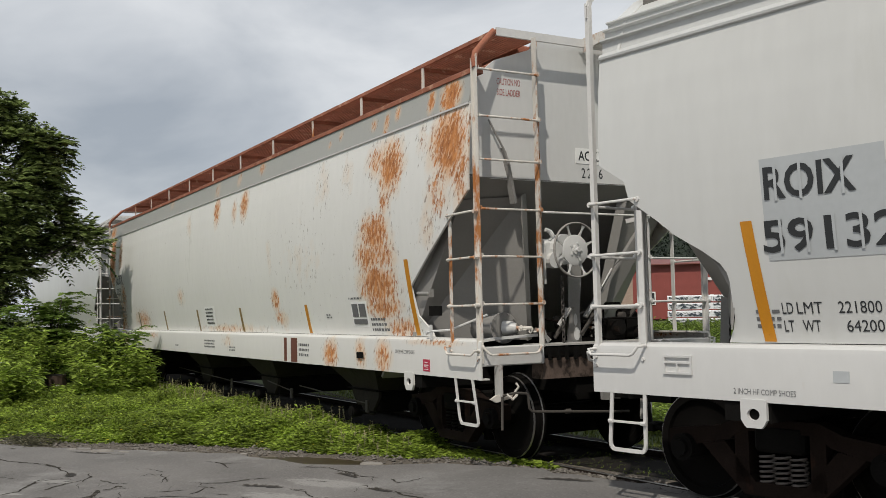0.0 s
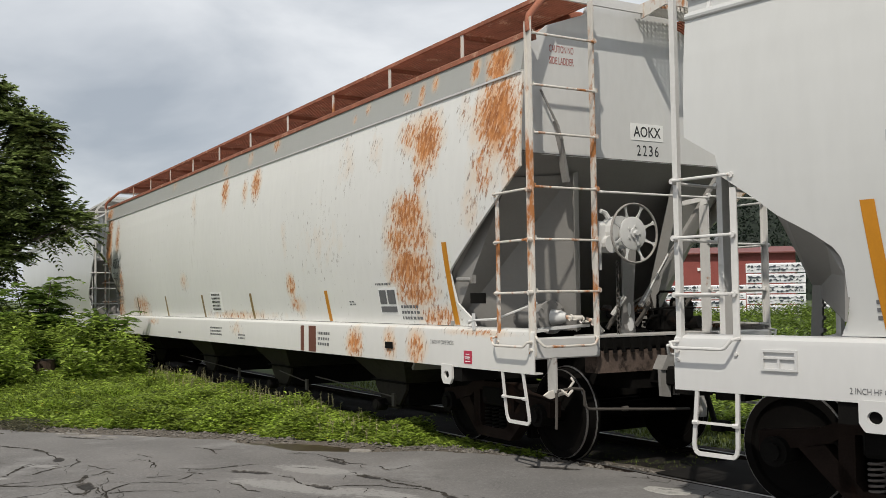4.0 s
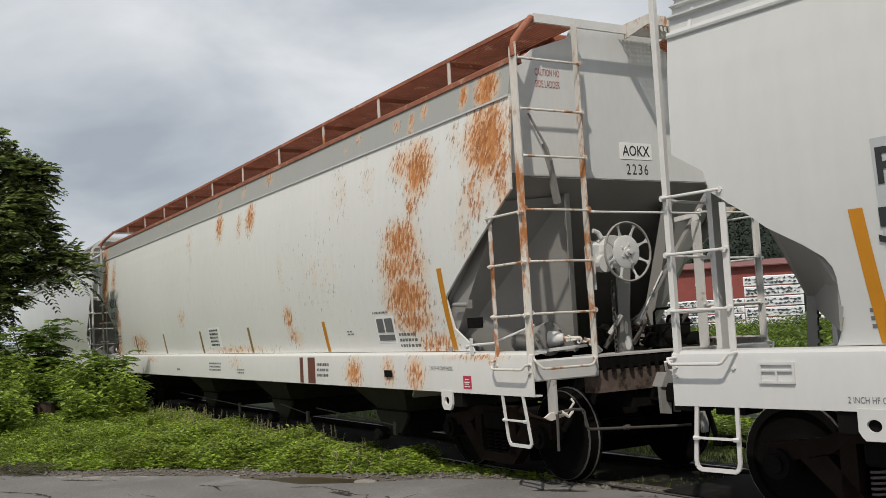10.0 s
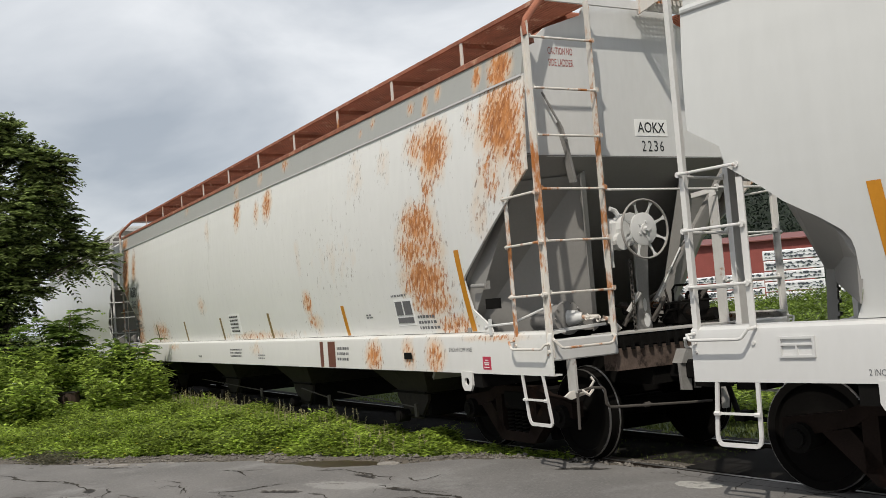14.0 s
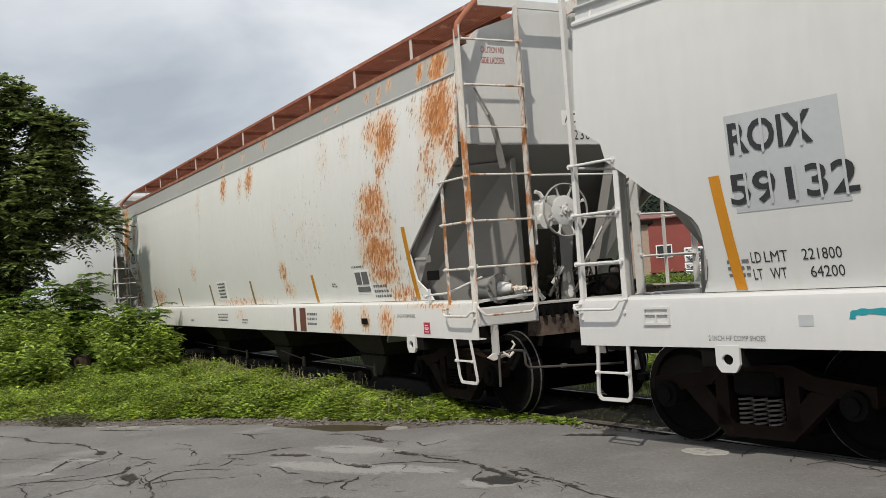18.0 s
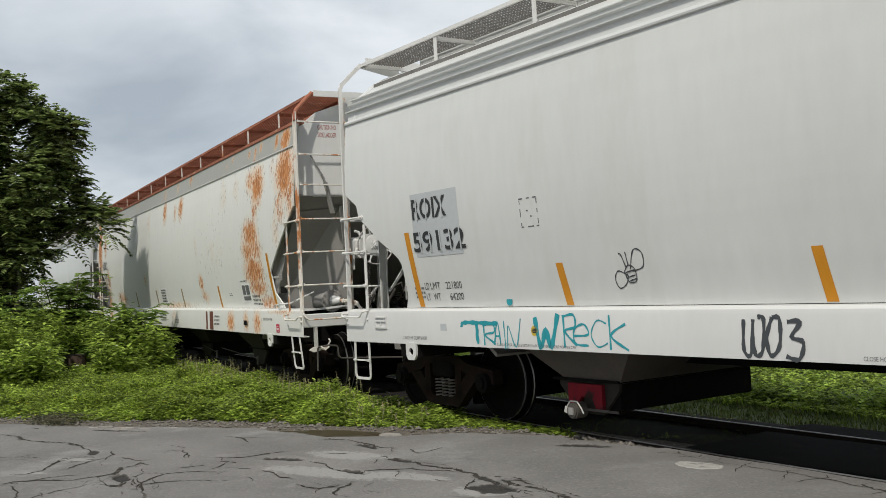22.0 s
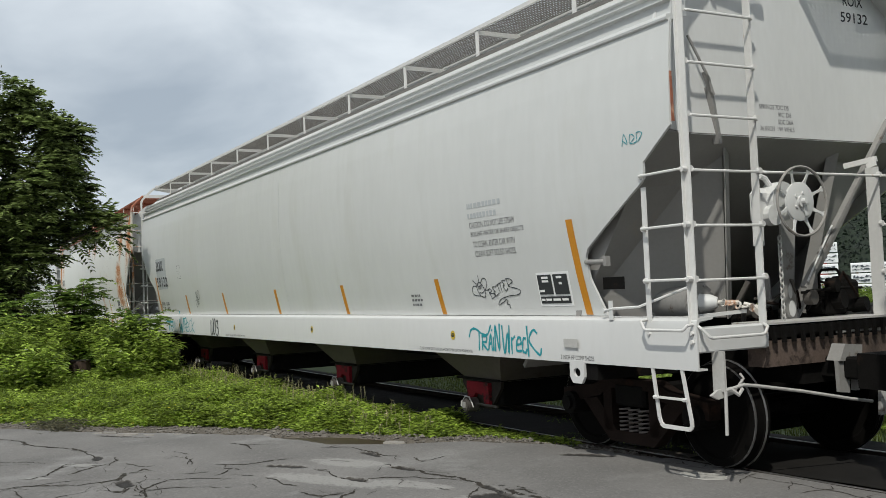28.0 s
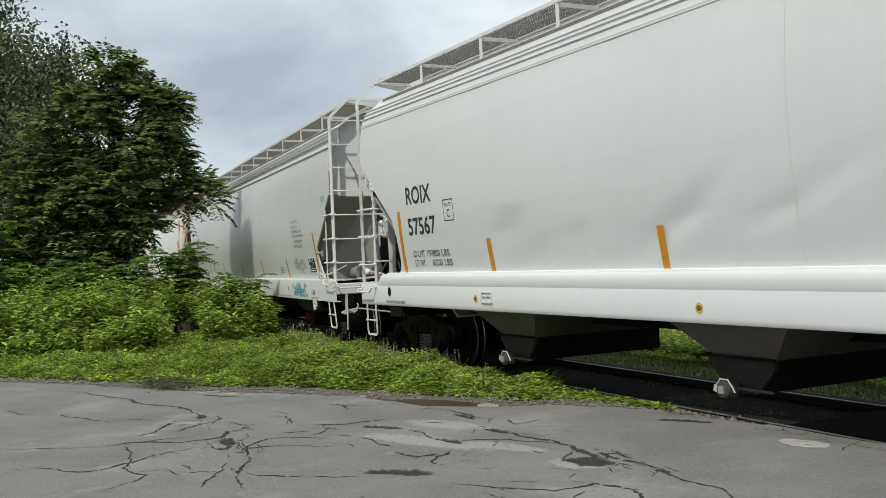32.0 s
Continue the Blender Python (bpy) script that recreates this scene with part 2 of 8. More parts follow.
# ---- mesh helpers ----
class Mesh:
    """Gathers vertices and faces of one part."""

    def __init__(self):
        self.v, self.f = [], []

    def add(self, verts, faces):
        n = len(self.v)
        self.v += [tuple(p) for p in verts]
        self.f += [tuple(i + n for i in face) for face in faces]
        return self

    def box(self, x0, x1, y0, y1, z0, z1, b=0.0):
        if b <= 0:
            return self.add([(x, y, z) for x in (x0, x1) for y in (y0, y1) for z in (z0, z1)],
                            [(0, 1, 3, 2), (4, 6, 7, 5), (0, 4, 5, 1), (2, 3, 7, 6), (0, 2, 6, 4), (1, 5, 7, 3)])
        s = []
        for z, d in ((z0, b), (z0 + b, 0), (z1 - b, 0), (z1, b)):
            s.append([(x0 + d, y0 + b, z), (x0 + b, y0 + d, z), (x1 - b, y0 + d, z), (x1 - d, y0 + b, z),
                      (x1 - d, y1 - b, z), (x1 - b, y1 - d, z), (x0 + b, y1 - d, z), (x0 + d, y1 - b, z)])
        return self.loft(s, True)

    def loft(self, rings, caps=False):
        n = len(rings[0])
        faces = [(i * n + j, i * n + (j + 1) % n, (i + 1) * n + (j + 1) % n, (i + 1) * n + j) for i in range(len(rings) - 1) for j in range(n)]
        if caps:
            faces += [tuple(range(n))[::-1], tuple((len(rings) - 1) * n + j for j in range(n))]
        return self.add([p for r in rings for p in r], faces)

    def tube(self, pts, r, seg=8, caps=True):
        pts = [Vector(p) for p in pts]
        rings, side = [], None
        for i, p in enumerate(pts):
            d = (pts[min(i + 1, len(pts) - 1)] - pts[max(i - 1, 0)]).normalized()
            if side is None:
                side = d.orthogonal().normalized()
            side = (side - d * side.dot(d)).normalized()
            up = d.cross(side)
            rr = r[i] if isinstance(r, (list, tuple)) else r
            rings.append([p + (side * math.cos(a) + up * math.sin(a)) * rr for a in [2 * math.pi * k / seg for k in range(seg)]])
        return self.loft(rings, caps)

    def beam(self, p0, p1, w, h, up=(0, 0, 1)):
        p0, p1 = Vector(p0), Vector(p1)
        d = (p1 - p0).normalized()
        s = d.cross(Vector(up))
        s = (s if s.length > 1e-4 else d.orthogonal()).normalized()
        u = s.cross(d)
        ring = lambda p: [p + s * a * w / 2 + u * b * h / 2 for a, b in ((-1, -1), (1, -1), (1, 1), (-1, 1))]
        return self.loft([ring(p0), ring(p1)], True)

    def prism(self, poly, axis, a0, a1):
        """poly: outline in the two other axes (x z for axis y; y z for axis x; x y for axis z)."""
        put = {"x": lambda u, v, a: (a, u, v), "y": lambda u, v, a: (u, a, v), "z": lambda u, v, a: (u, v, a)}[axis]
        return self.loft([[put(u, v, a0) for u, v in poly], [put(u, v, a1) for u, v in poly]], True)

    def disc(self, c, axis, r, depth, seg=20):
        c, d = Vector(c), Vector(axis).normalized()
        return self.tube([c - d * depth / 2, c + d * depth / 2], r, seg)

    def link(self, name, material, smooth=False):
        me = bpy.data.meshes.new(name)
        me.from_pydata(self.v, [], self.f)
        bm = bmesh.new()
        bm.from_mesh(me)
        bmesh.ops.recalc_face_normals(bm, faces=bm.faces)
        bm.to_mesh(me)
        bm.free()
        me.materials.append(material)
        if smooth:
            me.polygons.foreach_set("use_smooth", [True] * len(me.polygons))
            me.set_sharp_from_angle(angle=radians(35))
        return new(name, me)


def part(name, m, material, parent, label="", smooth=False):
    ob = m.link(name, material, smooth)
    ob.parent = parent
    return tagged(ob, label) if label else ob


def thing(name, label, category, group="", kind=""):
    return tagged(new(name), label, category, group, kind)


def solid(name, m, material, label, category="", group="", kind="", smooth=False):
    return tagged(m.link(name, material, smooth), label, category, group, kind)


def glyphs(text, size, bold=0.0, spacing=1.0):
    """Outlines of a line of writing as a flat mesh: vertices and faces."""
    cu = bpy.data.curves.new("t", "FONT")
    cu.body, cu.size, cu.offset, cu.resolution_u, cu.space_character = text, size, bold, 3, spacing
    ob = bpy.data.objects.new("t", cu)
    scene.collection.objects.link(ob)
    me = bpy.data.meshes.new_from_object(ob.evaluated_get(bpy.context.evaluated_depsgraph_get()))
    v, f = [tuple(p.co) for p in me.vertices], [tuple(p.vertices) for p in me.polygons]
    bpy.data.objects.remove(ob)
    bpy.data.curves.remove(cu)
    bpy.data.meshes.remove(me)
    return v, f


# ---- the track ----
def track_y(x):
    q = min(max(x, -46.0), 16.0)
    y = 7.6 + 4.863e-3 * q ** 2 + 6.758e-5 * q ** 3 + 2.869e-7 * q ** 4
    slope = 2 * 4.863e-3 * q + 3 * 6.758e-5 * q ** 2 + 4 * 2.869e-7 * q ** 3
    return y + slope * (x - q)


GRADE = 3.48e-3


def car_pose(b0, b1, s):
    """Pose of a car whose truck centres stand at b0 and b1 on the track when the train is at s."""
    x0, x1 = b0 + s, b1 + s
    y0, y1 = track_y(x0), track_y(x1)
    return pose((x0 + x1) / 2, (y0 + y1) / 2, GRADE * (x0 + x1) / 2, 0, -math.degrees(GRADE), math.degrees(math.atan2(y1 - y0, x1 - x0)))


# ---- covered hopper cars ----
PROFILE = [(1.36, 1.45), (1.45, 1.468), (1.55, 1.487), (1.66, 1.507), (1.75, 1.523), (1.83, 1.535), (1.95, 1.552), (2.12, 1.575), (2.3, 1.594), (2.47, 1.607), (2.64, 1.616),
           (2.81, 1.621), (2.98, 1.622), (3.2, 1.617), (3.5, 1.60), (3.7, 1.58), (3.84, 1.565)]
# how far the side sheet stands back from the car's end, by height: both ends of the old car, the two ends of the off-white one, the clean one
INSET_OLD = [(1.34, 1.26), (1.43, 1.30), (1.61, 1.56), (1.94, 1.62), (1.98, 1.58), (2.28, 1.126), (2.92, 0.15), (9, 0.15)]
INSET_B = [(1.34, 1.28), (1.41, 1.32), (1.70, 1.45), (1.90, 1.465), (1.98, 1.42), (2.50, 0.555), (2.54, 0.53), (2.66, 0.52), (2.92, 0.16), (9, 0.16)]
INSET_A = [(1.34, 1.28), (1.37, 1.30), (1.46, 1.347), (1.55, 1.377), (1.83, 1.375), (1.90, 1.358), (1.97, 1.307), (2.07, 1.165), (2.22, 0.905), (2.343, 0.75), (2.49, 0.54), (2.54, 0.47), (2.70, 0.43), (2.87, 0.16), (9, 0.16)]
INSET_ROUND = [(1.34, 1.20), (1.44, 1.26), (1.49, 1.357), (1.545, 1.396), (1.62, 1.42), (1.81, 1.426), (2.0, 1.417), (2.13, 1.385), (2.28, 1.315), (2.40, 1.19), (2.55, 1.025), (2.755, 0.78), (2.782, 0.735), (2.79, 0.57), (2.805, 0.555), (2.945, 0.55), (2.96, 0.53), (3.235, 0.22), (3.30, 0.17), (9, 0.16)]


def interp(table, q):
    for (a, u), (b, w) in zip(table, table[1:]):
        if q <= b:
            return u + (w - u) * max(0.0, (q - a)) / (b - a)
    return table[-1][1]


def side_y(z):
    return interp(PROFILE, z) if z > 1.355 else 1.60


def decal(name, x0, x1, z0, z1, material, parent, label="", lean=0.0, off=0.0035, rows=0):
    """A thin plate or painted field on the near side of a car, following its curve."""
    rows = rows or max(1, int((z1 - z0) / 0.12))
    m = Mesh()
    for k in (0.0, 0.003):
        for i in range(rows + 1):
            z = z0 + (z1 - z0) * i / rows
            d = lean * (1 - i / rows)
            for x in (x0 + d, x1 + d):
                m.v.append((x, -side_y(z) - off + k * 0.6, z))
    n = 2 * (rows + 1)
    for i in range(rows):
        a = 2 * i
        m.f += [(a, a + 1, a + 3, a + 2), (n + a, n + a + 2, n + a + 3, n + a + 1), (a, a + 2, n + a + 2, n + a), (a + 1, n + a + 1, n + a + 3, a + 3)]
    m.f += [(0, n, n + 1, 1), (n - 2, n - 1, 2 * n - 1, 2 * n - 2)]
    return part(name, m, material, parent, label)


def lettering(name, text, x0, z0, width, height, material, parent, label="", bold=0.0, tilt=0.0, off=0.003, x1=None):
    """A line of writing on the near side, fitted to a width and height."""
    v, f = glyphs(text, 1.0, bold)
    xs, ys = [p[0] for p in v], [p[1] for p in v]
    sx, sy = width / (max(xs) - min(xs)), height / (max(ys) - min(ys))
    m = Mesh()
    for x, y, _ in v:
        u, w = (x - min(xs)) * sx, (y - min(ys)) * sy
        z = z0 + w + u * tilt
        m.v.append((x0 + u - w * tilt, -side_y(z) - off, z))
    m.f = f
    return part(name, m, material, parent, label)


def words(name, items, x0, z0, height, material, parent, off=0.003):
    """A line of separate words: text, offset from x0 and width."""
    for text, dx, width in items:
        lettering(name, text, x0 + dx, z0, width, height, material, parent, off=off)


def end_lettering(name, text, ex, y0, z0, width, height, material, parent, label="", bold=0.0):
    v, f = glyphs(text, 1.0, bold)
    xs, ys = [p[0] for p in v], [p[1] for p in v]
    sx, sy = width / (max(xs) - min(xs)), height / (max(ys) - min(ys))
    m = Mesh()
    m.v = [(ex + 0.0025, y0 + (x - min(xs)) * sx, z0 + (y - min(ys)) * sy) for x, y, _ in v]
    m.f = f
    return part(name, m, material, parent, label)


def bars(name, x0, z0, width, height, lines, material, parent, seed=1, label="illegible stencilled lines", off=0.003):
    """Writing too small to read: rows of short bars."""
    rng = random.Random(seed)
    m = Mesh()
    step = height / lines
    for i in range(lines):
        z = z0 + height - step * (i + 0.75)
        x = x0
        while x < x0 + width * (0.75 + 0.25 * rng.random()):
            w = rng.uniform(0.02, 0.07)
            y, y1 = -side_y(z) - off, -side_y(z + step * 0.5) - off
            m.add([(x, y, z), (x + w, y, z), (x + w, y1, z + step * 0.5), (x, y1, z + step * 0.5)], [(0, 1, 2, 3)])
            x += w + rng.uniform(0.012, 0.03)
    return tagged(part(name, m, material, parent, label), label, kind="stuff")


def strokes(name, lines, x0, z0, sx, sz, width, material, parent, label="", off=0.003):
    """Sprayed writing: ribbons along strokes given in letter units."""
    m = Mesh()
    for k, line in enumerate(lines):
        pts = [Vector((x0 + u * sx, z0 + w * sz)) for u, w in line]
        fine = []
        for i in range(len(pts) - 1):
            a, b, c, d = pts[max(i - 1, 0)], pts[i], pts[i + 1], pts[min(i + 2, len(pts) - 1)]
            for s in range(5):
                t = s / 5
                fine.append(0.5 * ((2 * b) + (c - a) * t + (2 * a - 5 * b + 4 * c - d) * t * t + (3 * b - a - 3 * c + d) * t ** 3))
        fine.append(pts[-1])
        n = len(m.v)
        for i, p in enumerate(fine):
            d = (fine[min(i + 1, len(fine) - 1)] - fine[max(i - 1, 0)])
            d = d.normalized() if d.length > 1e-6 else Vector((1, 0))
            s = Vector((-d.y, d.x)) * width * (0.5 + 0.12 * math.sin(i * 1.7 + k))
            for q in (p + s, p - s):
                m.v.append((q.x, -side_y(q.y) - off - 0.0006 * (k % 5), q.y))
        m.f += [(n + 2 * i, n + 2 * i + 1, n + 2 * i + 3, n + 2 * i + 2) for i in range(len(fine) - 1)]
    return part(name, m, material, parent, label)


def rust_paint(name, fields, colour, slant=-24):
    """White paint of the old car: blistered rust in fields at its near end, thin streaks below the eaves, grime elsewhere."""
    m = mat(name, 0.5, 0, colour, 0.045, 0.5, 10, 0.02, second=(0.47, 0.46, 0.42), amount=0.13, second_scale=1.0, stretch=(1, 1, 0.3))
    nt = m.node_tree
    b = nt.nodes["Principled BSDF"]
    base = b.inputs["Base Color"].links[0].from_socket
    tc = nt.nodes.new("ShaderNodeTexCoord")

    def math_node(op, a, c=None, clamp=False):
        n = nt.nodes.new("ShaderNodeMath")
        n.operation, n.use_clamp = op, clamp
        for i, q in enumerate((a, c)):
            if q is None:
                continue
            if isinstance(q, (int, float)):
                n.inputs[i].default_value = q
            else:
                nt.links.new(q, n.inputs[i])
        return n.outputs[0]

    total = None
    for cx, cz, rx, rz, amp in fields:
        mp = nt.nodes.new("ShaderNodeMapping")
        mp.inputs["Location"].default_value = (-cx / rx, 0, -cz / rz)
        mp.inputs["Scale"].default_value = (1 / rx, 0, 1 / rz)
        nt.links.new(tc.outputs["Object"], mp.inputs["Vector"])
        ln = nt.nodes.new("ShaderNodeVectorMath")
        ln.operation = "LENGTH"
        nt.links.new(mp.outputs["Vector"], ln.inputs[0])
        v = math_node("MULTIPLY", math_node("SUBTRACT", 1.25, ln.outputs["Value"], True), amp)
        total = v if total is None else math_node("MAXIMUM", total, v)
    def tex(scale, detail, rough, stretch, turn):
        tp = nt.nodes.new("ShaderNodeMapping")
        tp.inputs["Rotation"].default_value = (0, radians(turn), 0)
        nt.links.new(tc.outputs["Object"], tp.inputs["Vector"])
        mp = nt.nodes.new("ShaderNodeMapping")
        mp.inputs["Scale"].default_value = stretch
        nt.links.new(tp.outputs["Vector"], mp.inputs["Vector"])
        n = nt.nodes.new("ShaderNodeTexNoise")
        n.inputs["Scale"].default_value, n.inputs["Detail"].default_value, n.inputs["Roughness"].default_value = scale, detail, rough
        nt.links.new(mp.outputs["Vector"], n.inputs["Vector"])
        return n.outputs["Fac"]

    def step(value, lo, hi):
        r = nt.nodes.new("ShaderNodeMapRange")
        r.inputs["From Min"].default_value, r.inputs["From Max"].default_value = lo, hi
        nt.links.new(value, r.inputs["Value"])
        return r.outputs["Result"]

    def blend(fac, a, c):
        mx = nt.nodes.new("ShaderNodeMix")
        mx.data_type = "RGBA"
        nt.links.new(fac, mx.inputs["Factor"])
        nt.links.new(a, mx.inputs["A"])
        if isinstance(c, tuple):
            mx.inputs["B"].default_value = c
        else:
            nt.links.new(c, mx.inputs["B"])
        return mx.outputs["Result"]

    broad = tex(4.5, 6, 0.6, (1, 1, 0.6), slant)
    flecks = tex(25.0, 7, 0.66, (1, 1, 0.40), slant)
    specks = tex(16.0, 8, 0.70, (1, 1, 0.44), slant)
    # soft orange bleed, solid rust where a field is strongest, then dark flecks
    bleed = step(math_node("ADD", math_node("MULTIPLY", total, 0.55), math_node("MULTIPLY", broad, 0.6)), 0.46, 0.90)
    col = blend(math_node("MULTIPLY", bleed, 0.85), base, (0.69, 0.47, 0.27, 1))
    heavy = step(math_node("ADD", math_node("MULTIPLY", total, 0.40), specks), 0.78, 1.05)
    col = blend(heavy, col, (0.56, 0.235, 0.080, 1))
    mask_v = step(math_node("ADD", math_node("MULTIPLY", total, 0.25), flecks), 0.655, 0.76)
    grey = nt.nodes.new("ShaderNodeRGB")
    grey.outputs["Color"].default_value = (0.27, 0.235, 0.20, 1)
    rp = nt.nodes.new("ShaderNodeValToRGB")
    rp.color_ramp.elements[0].position, rp.color_ramp.elements[1].position = 0.35, 0.65
    rp.color_ramp.elements[0].color, rp.color_ramp.elements[1].color = (0.24, 0.075, 0.022, 1), (0.58, 0.245, 0.078, 1)
    nt.links.new(specks, rp.inputs["Fac"])
    # away from the blisters the flecks are old grey scratches
    fresh = blend(step(total, 0.42, 0.62), grey.outputs["Color"], rp.outputs["Color"])
    col = blend(mask_v, col, fresh)
    nt.links.new(col, b.inputs["Base Color"])
    rr = nt.nodes.new("ShaderNodeMapRange")
    rr.inputs["To Min"].default_value, rr.inputs["To Max"].default_value = 0.5, 0.9
    nt.links.new(mask_v, rr.inputs["Value"])
    nt.links.new(rr.outputs["Result"], b.inputs["Roughness"])
    return m


M_RUSTWHITE = rust_paint("rust_streaked_white_paint", [(9.36, 3.46, 0.60, 0.62, 1.12), (9.62, 3.2, 0.28, 0.9, 0.80), (9.1, 2.95, 0.42, 0.45, 0.72), (8.85, 2.6, 0.40, 0.45, 0.5), (8.75, 3.6, 0.22, 0.35, 0.55), (7.92, 3.42, 0.46, 0.46, 1.10), (7.52, 3.55, 0.45, 0.36, 0.76), (7.75, 3.02, 0.26, 0.35, 0.72),
    (7.44, 2.62, 0.64, 0.40, 1.02), (7.22, 2.36, 0.56, 0.34, 0.92), (7.68, 2.36, 0.46, 0.34, 0.86), (7.42, 2.00, 0.78, 0.38, 1.06), (7.48, 1.72, 0.74, 0.24, 0.95), (7.9, 1.46, 0.70, 0.20, 0.80), (5.75, 3.45, 0.4, 0.55, 0.45), (6.6, 3.5, 0.3, 0.4, 0.45),
    (0.56, 3.61, 0.28, 0.38, 0.95), (2.20, 3.56, 0.30, 0.36, 1.0), (1.65, 3.5, 0.2, 0.3, 0.7), (-1.4, 3.5, 0.3, 0.3, 0.5), (3.60, 1.88, 0.26, 0.28, 0.9), (3.70, 1.60, 0.40, 0.18, 0.78), (3.5, 2.6, 0.2, 0.4, 0.45), (-2.2, 2.1, 0.4, 0.25, 0.62), (-9.2, 3.2, 0.5, 1.2, 1.15), (-8.2, 3.3, 0.35, 0.6, 0.8), (-7.9, 2.2, 0.4, 0.5, 0.85), (-8.6, 1.7, 1.0, 0.7, 0.95), (-6.0, 1.6, 1.2, 0.35, 0.72), (4.9, 2.4, 1.3, 0.9, 0.32), (1.0, 1.42, 3.0, 0.12, 0.6)], (0.685, 0.682, 0.655))
M_RUSTBAND = rust_paint("rust_spotted_grey_band", [(9.33, 4.0, 0.30, 0.30, 1.15), (8.88, 4.03, 0.13, 0.22, 0.95), (8.02, 4.06, 0.12, 0.16, 0.75), (7.73, 3.96, 0.12, 0.22, 0.85), (7.35, 4.03, 0.14, 0.14, 0.7), (6.28, 4.09, 0.12, 0.12, 0.7), (5.92, 4.01, 0.12, 0.12, 0.6), (0.5, 4.0, 0.3, 0.25, 0.6), (-9.4, 4.0, 0.5, 0.3, 0.9), (3.0, 4.1, 0.25, 0.2, 0.7), (1.8, 4.05, 0.2, 0.2, 0.65), (-3.0, 4.1, 0.3, 0.2, 0.6)], (0.33, 0.333, 0.312))
M_RUSTSILL = rust_paint("rust_stained_sill_paint", [(5.95, 1.10, 0.38, 0.28, 0.95), (6.95, 1.12, 0.25, 0.3, 0.75), (7.6, 1.10, 0.35, 0.3, 0.85), (8.9, 1.3, 0.9, 0.06, 0.7), (-7.5, 1.15, 0.5, 0.25, 0.8), (-9.4, 1.1, 0.5, 0.3, 0.9), (1.2, 1.2, 0.5, 0.2, 0.55), (-4.5, 1.25, 0.8, 0.12, 0.6)], (0.615, 0.608, 0.58))


